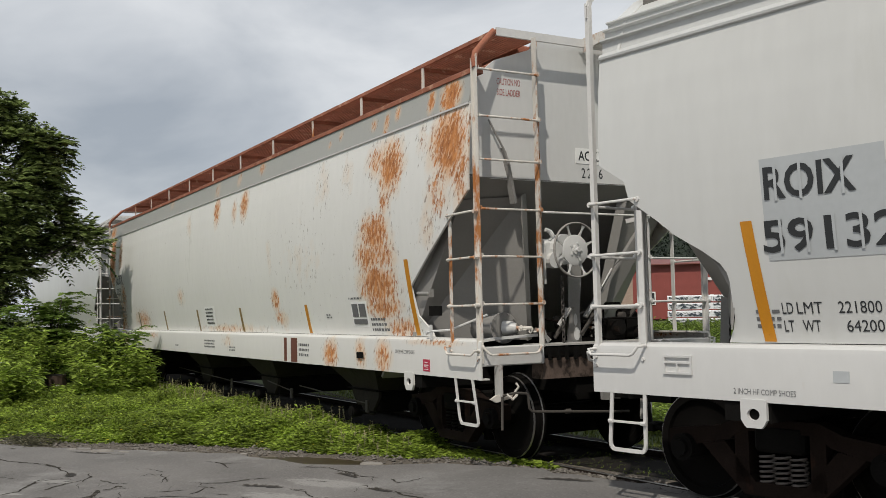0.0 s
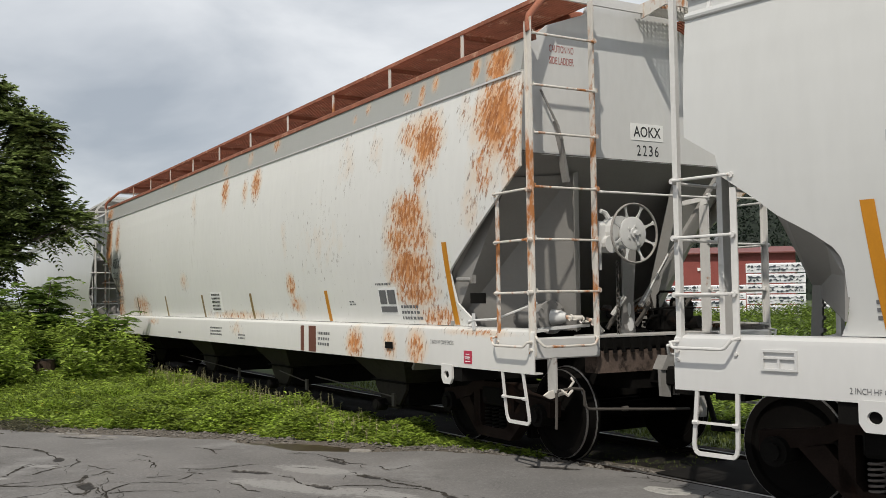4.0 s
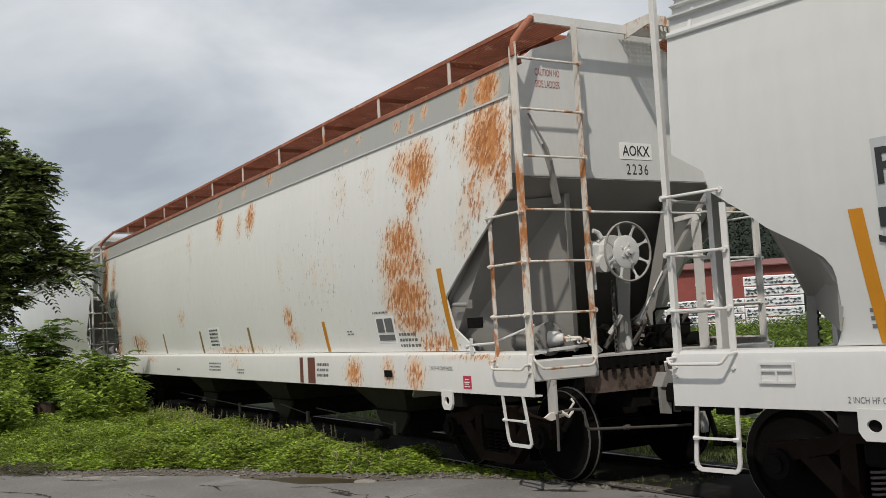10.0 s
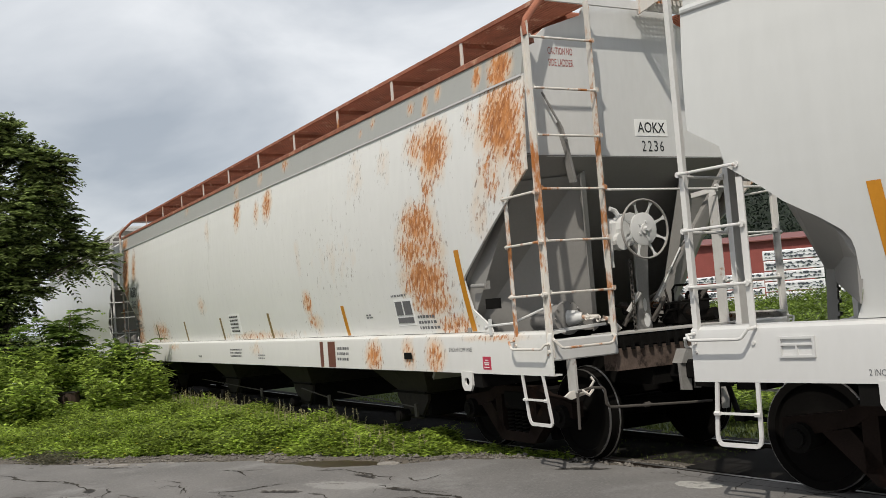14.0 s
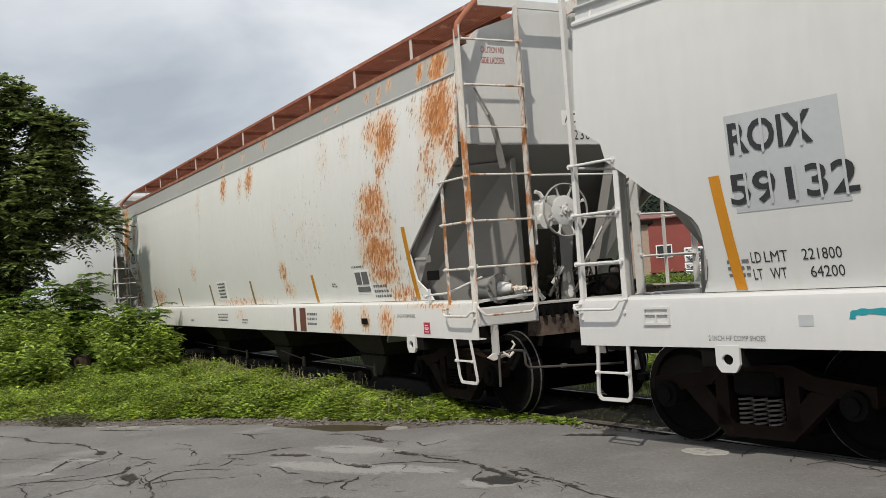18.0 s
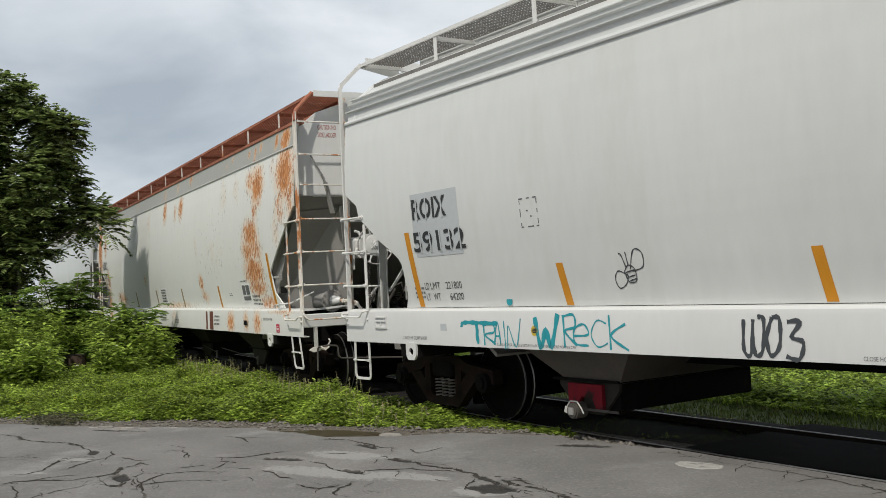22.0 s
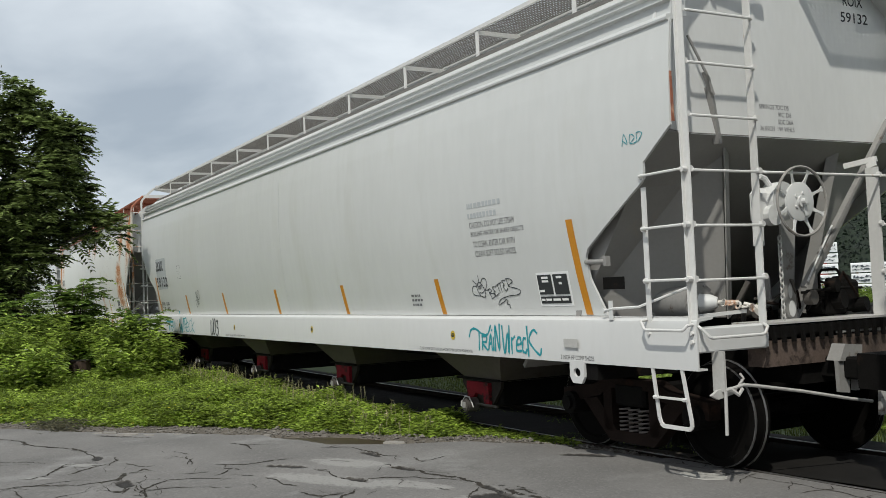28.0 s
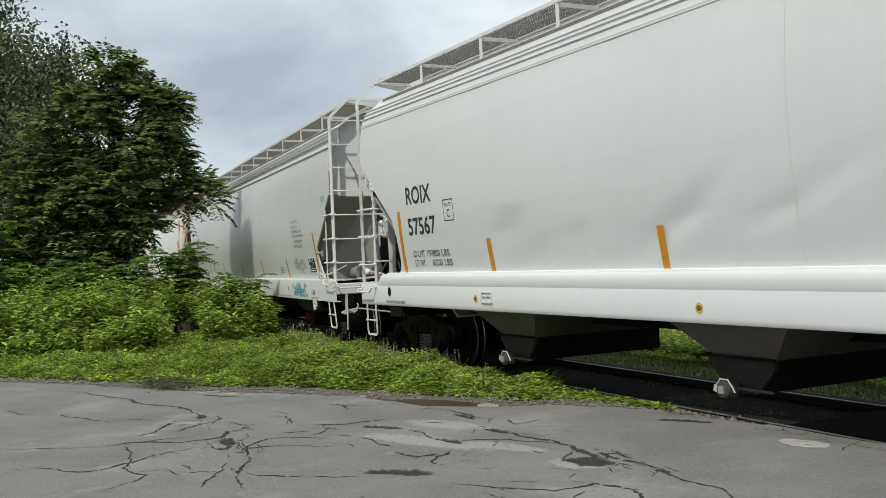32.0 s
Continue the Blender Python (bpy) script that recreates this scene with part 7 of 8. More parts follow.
solid("gravel", g, M_GRAVEL, "loose gravel along the broken asphalt edge", "gravel", kind="stuff")

# rails and ties
track = thing("railway_track", "curved railway track with worn steel rails", "track", kind="structure")
xs = [-80 + i * 0.8 for i in range(141)]
for d in (-0.753, 0.753):
    g, t = Mesh(), Mesh()
    rings, tops = [], []
    for x in xs:
        y, z = track_y(x) + d, GRADE * max(x, -60)
        rings.append([(x, y + a, z + b) for a, b in ((-0.07, -0.17), (0.07, -0.17), (0.07, -0.155), (0.012, -0.13), (0.012, -0.05), (0.036, -0.035), (0.036, -0.004), (-0.036, -0.004), (-0.036, -0.035), (-0.012, -0.05), (-0.012, -0.13), (-0.07, -0.155))])
        tops.append([(x, y - 0.016, z - 0.004), (x, y + 0.014, z - 0.004), (x, y + 0.010, z + 0.001), (x, y - 0.012, z + 0.001)])
    part("rail", g.loft(rings, True), M_RAIL, track)
    part("rail_head", t.loft(tops, True), M_RAILTOP, track, "bright worn rail head")
base = Mesh()
base.box(-0.115, 0.115, -1.3, 1.3, -0.27, -0.10, 0.01)
tie0 = part("tie", base, M_TIE, track)
ties = [-42 + i * 0.55 for i in range(64)]
for i, x in enumerate(ties):
    o = tie0 if i == 0 else new("tie", tie0.data)
    o.parent = track
    sl = math.atan2(track_y(x + 0.5) - track_y(x - 0.5), 1.0)
    o.matrix_basis = pose(x, track_y(x), GRADE * x + 0.005, 0, 0, math.degrees(sl))


# ---- plants ----
def leaf_material(name, colour, vary=0.35, through=0.3):
    m = bpy.data.materials.new(name)
    m.use_nodes = True
    nt = m.node_tree
    nt.nodes.clear()
    out = nt.nodes.new("ShaderNodeOutputMaterial")
    b = nt.nodes.new("ShaderNodeBsdfPrincipled")
    b.inputs["Roughness"].default_value = 0.55
    b.inputs["Specular IOR Level"].default_value = 0.25
    tr = nt.nodes.new("ShaderNodeBsdfTranslucent")
    mx = nt.nodes.new("ShaderNodeMixShader")
    mx.inputs["Fac"].default_value = through
    ge = nt.nodes.new("ShaderNodeNewGeometry")
    rp = nt.nodes.new("ShaderNodeValToRGB")
    e = rp.color_ramp.elements
    e[0].color = (*[c * (1 - vary) for c in colour], 1)
    e[1].color = (min(1, colour[0] * (1 + vary * 1.3)), min(1, colour[1] * (1 + vary)), colour[2] * (1 + vary * 0.6), 1)
    nt.links.new(ge.outputs["Random Per Island"], rp.inputs["Fac"])
    tc = nt.nodes.new("ShaderNodeTexCoord")
    n1 = nt.nodes.new("ShaderNodeTexNoise")
    n1.inputs["Scale"].default_value, n1.inputs["Detail"].default_value = 2.3, 4
    nt.links.new(tc.outputs["Object"], n1.inputs["Vector"])
    hs = nt.nodes.new("ShaderNodeHueSaturation")
    mr = nt.nodes.new("ShaderNodeMapRange")
    mr.inputs["From Min"].default_value, mr.inputs["From Max"].default_value, mr.inputs["To Min"].default_value, mr.inputs["To Max"].default_value = 0.32, 0.68, 0.62, 1.4
    nt.links.new(n1.outputs["Fac"], mr.inputs["Value"])
    nt.links.new(mr.outputs["Result"], hs.inputs["Value"])
    nt.links.new(rp.outputs["Color"], hs.inputs["Color"])
    nt.links.new(hs.outputs["Color"], b.inputs["Base Color"])
    nt.links.new(hs.outputs["Color"], tr.inputs["Color"])
    nt.links.new(b.outputs["BSDF"], mx.inputs[1])
    nt.links.new(tr.outputs["BSDF"], mx.inputs[2])
    nt.links.new(mx.outputs["Shader"], out.inputs["Surface"])
    return m


M_LEAF = leaf_material("locust_leaf", (0.150, 0.215, 0.088), 0.85, 0.42)
M_SUMAC = leaf_material("sumac_leaf", (0.130, 0.212, 0.050), 0.6, 0.4)
M_BIRCH = leaf_material("birch_leaf", (0.110, 0.140, 0.085), 0.5)
M_WEED = leaf_material("weed_leaf", (0.222, 0.325, 0.070), 0.7, 0.42)
M_GRASS = leaf_material("grass_blade", (0.205, 0.302, 0.056), 0.7, 0.45)
# Darker grass green: the shade behind the cars is put into its colour.
M_LOWGRASS = leaf_material("low_shaded_grass", (0.085, 0.115, 0.028), 0.5, 0.2)
M_DRY = leaf_material("seed_head", (0.34, 0.33, 0.21), 0.4)
M_FLOWER = mat("yellow_flower", 0.7, 0, (0.60, 0.50, 0.03), 0.1, 9, 60, 0.0)
M_WHITEFL = mat("white_flower", 0.7, 0, (0.68, 0.68, 0.58), 0.1, 9, 60, 0.0)
M_BARK = mat("grey_brown_bark", 0.9, 0, (0.075, 0.062, 0.050), 0.3, 8, 60, 0.6, stretch=(1, 1, 0.3))


def leaf(m, p, d, up, length, width):
    """One pointed leaf, folded along its rib."""
    d = Vector(d).normalized()
    s = d.cross(Vector(up))
    s = (s if s.length > 1e-3 else d.orthogonal()).normalized()
    u = s.cross(d)
    p = Vector(p)
    n = len(m.v)
    m.v += [tuple(q) for q in (p, p + d * length * 0.5 + s * width * 0.5 + u * width * 0.12, p + d * length - u * length * 0.12, p + d * length * 0.5 - s * width * 0.5 + u * width * 0.12)]
    m.f += [(n, n + 1, n + 2), (n, n + 2, n + 3)]


def frond(m, p, d, rng, length, leaflets, size):
    """A compound leaf: paired leaflets along a drooping stalk."""
    p, d = Vector(p), Vector(d).normalized()
    side = d.cross(Vector((0, 0, 1)))
    side = (side if side.length > 1e-3 else Vector((1, 0, 0))).normalized()
    for i in range(leaflets):
        t = (i + 1) / leaflets
        q = p + d * length * t + Vector((0, 0, -0.35 * length * t * t))
        sz = size * (0.7 + 0.6 * math.sin(math.pi * min(1, t * 0.9)))
        for s in (-1, 1):
            leaf(m, q, side * s + d * 0.45 + Vector((0, 0, rng.uniform(-0.35, 0.1))), (rng.uniform(-0.3, 0.3), rng.uniform(-0.3, 0.3), 1), sz, sz * 0.42)


RIGHT = Vector((0.20, 0.98, 0))
AWAY = Vector((-0.98, 0.20, 0))


def lobed_tree(name, label, base, lobes, leafm, fronds, length, leaflets, size, seed, trunk_r, trunk_h):
    rng = random.Random(seed)
    t = thing(name, label, "tree")
    base = Vector(base)
    tm = Mesh()
    mid = base + Vector((0.1, 0.05, trunk_h))
    tm.tube([base - Vector((0, 0, 0.2)), base + Vector((0.03, 0, trunk_h * 0.5)), mid, mid + Vector((-0.1, 0.1, trunk_h * 0.9))], [trunk_r * 1.25, trunk_r, trunk_r * 0.75, trunk_r * 0.35], 9)
    part("trunk", tm, M_BARK, t, smooth=True)
    crown = Mesh()
    for u, z, r in lobes:
        c = base + RIGHT * u + AWAY * rng.uniform(-0.7, 0.7) * r + Vector((0, 0, z))
        lm = Mesh()
        start = base + Vector((0, 0, min(trunk_h * 1.6, max(trunk_h * 0.6, z - 1.2))))
        lm.tube([start, start.lerp(c, 0.5) + Vector((0, 0, 0.15)), c], [trunk_r * 0.45, trunk_r * 0.25, 0.012], 6)
        part("limb", lm, M_BARK, t, smooth=True)
        for k in range(3):
            v = Vector((rng.uniform(-1, 1), rng.uniform(-1, 1), rng.uniform(-0.8, 0.8))).normalized()
            cc = c + v * r * 0.42
            rr = r * rng.uniform(0.42, 0.60)
            for _ in range(int(fronds * rr * rr)):
                v = Vector((rng.gauss(0, 1), rng.gauss(0, 1), rng.gauss(0.25, 0.8))).normalized()
                p = cc + Vector((v.x, v.y, v.z * 0.8)) * rr * rng.uniform(0.3, 1.0) * (1.35 if rng.random() < 0.12 else 1.0)
                d = v + Vector((rng.uniform(-0.5, 0.5), rng.uniform(-0.5, 0.5), rng.uniform(-0.1, 0.5)))
                d.z = d.z * 0.65 + 0.12
                frond(crown, p, d, rng, length * rng.uniform(0.6, 1.2), leaflets, size)
    part("crown", crown, leafm, t)
    return t


px = 0.01507
lobes = [((x - 210) * px, 1.75 + (477 - y) * px, r * px) for x, y, r in ((208, 144, 50), (160, 190, 44), (288, 190, 30), (205, 335, 62), (175, 290, 56), (235, 410, 50), (345, 345, 34), (276, 212, 38), (296, 268, 30), (258, 185, 42), (98, 232, 36), (190, 222, 60), (262, 245, 44), (105, 282, 54), (225, 300, 66), (288, 300, 32), (70, 330, 55), (150, 355, 60), (240, 358, 52), (316, 350, 44), (90, 400, 60), (185, 415, 60), (140, 440, 55), (60, 450, 55), (110, 480, 55), (55, 505, 55), (135, 500, 48), (205, 452, 48), (165, 482, 46), (215, 495, 34))]
lobed_tree("locust_tree", "dark green locust tree with feathery leaves among weeds", (-25.72, 5.05, -0.2), lobes, M_LEAF, 345, 0.56, 8, 0.17, 11, 0.14, 1.7)

# taller tree behind on the left
def birch(base, seed, h, spread):
    rng = random.Random(seed)
    t = thing("birch_tree", "tall thin-leaved grey-green tree behind the weeds", "tree")
    base = Vector(base)
    tm = Mesh()
    tm.tube([base, base + Vector((0.1, 0, h * 0.5)), base + Vector((0, 0.2, h))], [0.16, 0.11, 0.02], 8)
    part("trunk", tm, M_BARK, t, smooth=True)
    crown = Mesh()
    for i in range(30):
        a, f = rng.random() * 6.28, rng.uniform(0.22, 1.0)
        r = spread * (1.15 - f) * rng.uniform(0.7, 1.1) + 0.5
        s = base + Vector((0, 0, h * f * 0.9))
        e = s + Vector((math.cos(a) * r, math.sin(a) * r, rng.uniform(0.4, 1.6)))
        lm = Mesh()
        lm.tube([s, s.lerp(e, 0.5) + Vector((0, 0, 0.2)), e], [0.045, 0.025, 0.006], 5)
        part("limb", lm, M_BARK, t, smooth=True)
        for _ in range(760):
            q = s.lerp(e, rng.random() ** 0.6) + Vector((rng.gauss(0, 0.42), rng.gauss(0, 0.42), rng.gauss(0, 0.4)))
            leaf(crown, q, (rng.uniform(-1, 1), rng.uniform(-1, 1), rng.uniform(-1, 0.3)), (rng.uniform(-1, 1), rng.uniform(-1, 1), 1), rng.uniform(0.12, 0.20), 0.11)
    part("crown", crown, M_BIRCH, t)


birch((-35.0, 2.0, -0.2), 21, 12.5, 4.2)
birch((-33.5, 4.0, -0.2), 24, 8.5, 3.2)
birch((-33.0, -1.6, -0.2), 22, 11.0, 3.4)


def sumac(base, seed, h, n, spread):
    rng = random.Random(seed)
    t = thing("sumac_shrub", "green sumac shrub with long feathered leaves", "shrub", "shrubs beside the track")
    base, crown = Vector(base), Mesh()
    for i in range(n):
        a = rng.random() * 6.28
        top = base + Vector((math.cos(a) * spread * rng.random(), math.sin(a) * spread * rng.random(), h * rng.uniform(0.45, 1.0)))
        sm = Mesh()
        sm.tube([base + Vector((math.cos(a) * 0.2, math.sin(a) * 0.2, -0.1)), base.lerp(top, 0.6) + Vector((0, 0, 0.1)), top], [0.025, 0.018, 0.008], 5)
        part("stem", sm, M_BARK, t, smooth=True)
        for k in range(22):
            b = rng.random() * 6.28
            frond(crown, base.lerp(top, rng.uniform(0.45, 1.05)), (math.cos(b), math.sin(b), rng.uniform(0.0, 0.8)), rng, rng.uniform(0.45, 0.75), 10, 0.15)
    part("leaves", crown, M_SUMAC, t)


sumac((-23.9, 5.9, -0.15), 31, 2.3, 13, 0.62)
sumac((-21.9, 6.5, -0.15), 38, 1.5, 9, 0.6)
sumac((-25.6, 4.4, -0.15), 32, 1.9, 10, 1.0)
sumac((-24.5, 2.2, -0.15), 33, 2.3, 15, 1.2)
sumac((-27.0, 0.6, -0.15), 34, 2.6, 14, 1.5)
sumac((-23.4, 3.9, -0.15), 35, 1.9, 14, 1.1)
sumac((-24.0, 3.0, -0.15), 36, 2.1, 14, 1.2)
sumac((-26.3, 1.8, -0.15), 37, 3.1, 20, 1.5)

# weeds
ZONE = [(-25.0, -3.0), (-21.3, -0.6), (-19.6, 1.6), (-18.9, 3.2), (-18.8, 4.8), (-19.6, 6.2), (-20.6, 7.3), (-24.5, 8.0), (-33.0, 8.2), (-36.0, 2.0), (-31.0, -3.0)]


def inside(x, y, poly):
    hit = False
    for (ax, ay), (bx, by) in zip(poly, poly[1:] + poly[:1]):
        if (ay > y) != (by > y) and x < (bx - ax) * (y - ay) / (by - ay) + ax:
            hit = not hit
    return hit


rng = random.Random(8)
weeds, heads, blooms = Mesh(), Mesh(), Mesh()
count = 0
while count < 5200:
    x, y = rng.uniform(-33, -18.7), rng.uniform(-3, 8.2)
    if not inside(x, y, ZONE):
        continue
    if x < -26 and rng.random() < 0.55:
        continue
    fx, fy = (x + 21.95) * 0.97 - (y - 5.55) * 0.245, (x + 21.95) * 0.245 + (y - 5.55) * 0.97
    clear = 0.26 if -0.1 < fx < 4.2 and abs(fy) < 0.36 else 1.0
    count += 1
    depth = min(1.0, min(math.hypot(x - a, y - b) for a, b in ZONE[1:8]) / 2.0)
    h = (0.55 + 0.75 * depth) * rng.uniform(0.82, 1.1) * (1.0 + 0.45 * noise.noise((x * 0.6, y * 0.6, 3)) + 0.25 * noise.noise((x * 1.9, y * 1.9, 5)))
    h *= clear * (1.0 + 0.45 * max(0.0, 1.0 - math.hypot(x + 21.0, y - 6.4) / 1.3))
    p = Vector((x, y, GRADE * x - 0.08))
    lean = Vector((rng.uniform(-0.2, 0.2), rng.uniform(-0.2, 0.2), 1))
    for k in range(17):
        t = 0.25 + 0.75 * k / 16
        a = rng.random() * 6.28
        leaf(weeds, p + lean * h * t, (math.cos(a), math.sin(a), rng.uniform(-0.35, 0.45)), (0, 0, 1), rng.uniform(0.11, 0.21), rng.uniform(0.05, 0.095))
    if rng.random() < 0.012:
        q = p + lean * h * 1.02
        for k in range(5):
            a = k * 1.256
            leaf(blooms, q, (math.cos(a), math.sin(a), 0.2), (0, 0, 1), 0.05, 0.045)
solid("weeds", weeds, M_WEED, "tall leafy green weeds beside the track", "weeds", kind="stuff")
solid("wild_flowers", blooms, M_WHITEFL, "scattered white wild flowers", "flowers", kind="stuff")


# grass
def grass(name, label, n, where, h0, h1, seed, clover=0.0, material=None):
    rng = random.Random(seed)
    m = Mesh()
    done = 0
    while done < n:
        x, y, tall = where(rng)
        if x is None:
            continue
        done += 1
        z = ground_z(x, y) - 0.01
        h = rng.uniform(h0, h1) * tall
        a, b = rng.random() * 6.28, rng.random() * 6.28
        w = rng.uniform(0.004, 0.009) + h * 0.012
        bend = h * rng.uniform(0.15, 0.7)
        k = len(m.v)
        cx, cy, dx, dy = math.cos(a) * w, math.sin(a) * w, math.cos(b) * bend, math.sin(b) * bend
        m.v += [(x - cx, y - cy, z), (x + cx, y + cy, z), (x + cx * 0.8 + dx * 0.35, y + cy * 0.8 + dy * 0.35, z + h * 0.6), (x - cx * 0.8 + dx * 0.35, y - cy * 0.8 + dy * 0.35, z + h * 0.6), (x + dx, y + dy, z + h * 0.95)]
        m.f += [(k, k + 1, k + 2, k + 3), (k + 3, k + 2, k + 4)]
        if rng.random() < clover:
            for t in range(4):
                c = rng.random() * 6.28
                leaf(m, (x + dx * 0.5 + 0.03 * math.cos(c), y + dy * 0.5 + 0.03 * math.sin(c), z + h * rng.uniform(0.45, 1.0)), (math.cos(c), math.sin(c), rng.uniform(-0.1, 0.6)), (0, 0, 1), rng.uniform(0.045, 0.09), rng.uniform(0.034, 0.06))
    return solid(name, m, material or M_GRASS, label, "grass", kind="stuff")


def near_strip(rng):
    x = -7.4 - 15.5 * rng.random() ** 1.25
    lo, hi = verge_y(x) - 0.02 + 0.12 * noise.noise((x * 1.5, 3, 3)) + 0.06 * noise.noise((x * 6, 3, 3)), track_y(x) - 0.90 + 0.12 * noise.noise((x * 1.2, 8, 8))
    if hi <= lo:
        return None, None, 0
    y = rng.uniform(lo, hi)
    f = min(1.0, (y - lo) / 0.9)
    if f < 0.25 and rng.random() < 0.45:
        return None, None, 0
    f = min(f, 0.50 + max(0.0, hi - y - 0.15) * 1.8)
    return x, y, (0.35 + 0.65 * f) * (0.8 + 0.7 * noise.noise((x * 1.4, y * 1.4, 1)))


def between(rng):
    x = rng.uniform(-13, -6.2)
    y = track_y(x) + rng.uniform(-1.3, 1.5)
    if noise.noise((x * 0.8, y * 1.2, 6)) < 0.02 or rng.random() < max(0, (-x - 8) / 5):
        return None, None, 0
    return x, y, 0.5


def tip(rng):
    x = rng.uniform(-10.5, -7.0)
    lo, hi = verge_y(x) + 0.08 * noise.noise((x * 3, 3, 3)), track_y(x) - 0.86
    if hi <= lo or rng.random() < max(0.0, (x + 8.1) / 1.3):
        return None, None, 0
    return x, rng.uniform(lo, hi), 1.0


def far_side(rng):
    x = rng.uniform(-24, 9)
    d = 3.2 + 10 * rng.random() ** 1.3
    return x, track_y(x) + d, 0.34 if d < 7 else 0.9


def shoulder(rng):
    x = rng.uniform(-20, 9)
    return x, track_y(x) + 1.15 + 2.5 * rng.random() ** 0.7, 1.0


grass("grass", "bright green grass and clover strip beside the track", 88000, near_strip, 0.12, 0.38, 41, 0.85)
grass("grass", "thin grass growing between the rails", 9000, between, 0.06, 0.16, 42)
grass("grass", "short yellowish grass at the crossing's edge", 9000, tip, 0.05, 0.15, 45, 0.2)
grass("grass", "sunlit grass on the far side of the track", 60000, far_side, 0.12, 0.34, 43, 0.4)
# Shoulder grass takes the shade-darkened green.
grass("grass", "low grass on the ballast shoulder, darkened for the cars' shade", 26000, shoulder, 0.03, 0.08, 47, 0.0, M_LOWGRASS)
# leafy weeds beyond the shade of the cars
rng = random.Random(46)
m = Mesh()
for i in range(5200):
    x = rng.uniform(-19, 5)
    y = track_y(x) + 3.55 + 4.2 * rng.random() ** 1.4
    h = rng.uniform(0.16, 0.34) * (1 + 0.6 * noise.noise((x * 0.9, y * 0.9, 7)))
    p = Vector((x, y, ground_z(x, y) - 0.02))
    for k in range(10):
        a = rng.random() * 6.28
        leaf(m, p + Vector((rng.uniform(-0.06, 0.06), rng.uniform(-0.06, 0.06), h * (0.2 + 0.08 * k))), (math.cos(a), math.sin(a), rng.uniform(-0.2, 0.6)), (0, 0, 1), rng.uniform(0.07, 0.14), rng.uniform(0.045, 0.085))
solid("broadleaf_weeds", m, M_WEED, "low broad-leaved weeds beyond the track", "weeds", kind="stuff")
rng = random.Random(44)
m = Mesh()
for i in range(1000):
    x, y, t = near_strip(rng)
    if x is None:
        continue
    p = Vector((x, y, ground_z(x, y) + rng.uniform(0.12, 0.3) * max(t, 0.3)))
    for k in range(4):
        leaf(m, p, (math.cos(k * 1.57), math.sin(k * 1.57), 0.3), (0, 0, 1), 0.024, 0.025)
solid("yellow_flowers", m, M_FLOWER, "tiny yellow flowers in the grass", "flowers", kind="stuff")
m = Mesh()
for i in range(340):
    x = rng.uniform(-22, -9.8)
    y = track_y(x) - rng.uniform(1.0, 2.1)
    h = rng.uniform(0.26, 0.46) * (1.0 if x < -11.5 else 0.7)
    z = ground_z(x, y)
    b = Vector((rng.uniform(-0.15, 0.15), rng.uniform(-0.15, 0.15), 1))
    m.tube([(x, y, z), Vector((x, y, z)) + b * h], 0.0022, 4)
    for k in range(6):
        a = rng.random() * 6.28
        leaf(m, Vector((x, y, z)) + b * h * rng.uniform(0.8, 1.05), (math.cos(a), math.sin(a), 0.8), (0, 0, 1), 0.03, 0.014)
solid("seed_stalks", m, M_DRY, "dry seed stalks along the ballast", "weeds", kind="stuff")

# broken asphalt chunks and a clump of dead grass on the verge
for i, (x, y, rx, ry, h, turn) in enumerate(((-12.88, 3.60, 0.14, 0.06, 0.05, 0.4), (-12.55, 3.74, 0.16, 0.06, 0.045, 0.7), (-12.30, 3.92, 0.11, 0.05, 0.04, 0.3), (-13.05, 3.50, 0.07, 0.04, 0.04, 0.9), (-11.1, 4.98, 0.06, 0.04, 0.04, 0.2), (-12.1, 4.22, 0.07, 0.035, 0.035, 0.6))):
    z = verge_z(x, y)
    solid("asphalt_chunk", blob(x, y, rx, ry, z - 0.03, z + h, 30 + i, turn, 12), M_STONE, "broken grey asphalt chunk lying on the dirt verge", "rubble", "broken chunks along the verge")
rng = random.Random(71)
m = Mesh()
for i in range(700):
    x, y = rng.gauss(-14.35, 0.30), rng.gauss(3.33, 0.16)
    a = rng.random() * 6.28
    leaf(m, (x, y, verge_z(x, y) + rng.uniform(0.0, 0.09)), (math.cos(a), math.sin(a), rng.uniform(-0.1, 0.5)), (0, 0, 1), rng.uniform(0.06, 0.16), rng.uniform(0.008, 0.025))
solid("dead_grass", m, leaf_material("dead_grass_blade", (0.13, 0.135, 0.095), 0.5), "grey clump of dead cut grass on the verge", "grass", kind="stuff")

# cut stump
st = thing("tree_stump", "dark rotten tree stump among the weeds", "stump")
m = Mesh()
m.tube([(-21.95, 5.55, -0.2), (-21.95, 5.55, 0.05), (-21.94, 5.55, 0.40)], [0.28, 0.24, 0.22], 14)
part("bole", m, mat("rotten_wood", 0.95, 0, (0.05, 0.032, 0.022), 0.4, 6, 50, 0.6, stretch=(1, 1, 0.3)), st)
m = Mesh()
m.tube([(-21.94, 5.55, 0.40), (-21.94, 5.55, 0.412)], [0.215, 0.20], 14)
part("cut_face", m, M_TIE, st)


# ---- yard behind the track ----
def at(az, d, z=0.0):
    return Vector((d * math.cos(radians(az)), d * math.sin(radians(az)), z))


M_WRAP = mat("white_lumber_wrap", 0.45, 0, (0.74, 0.75, 0.77), 0.06, 2, 20, 0.25)
M_WRAPINK = mat("dark_wrap_print", 0.5, 0, (0.05, 0.06, 0.075), 0.15, 5, 40, 0.0)
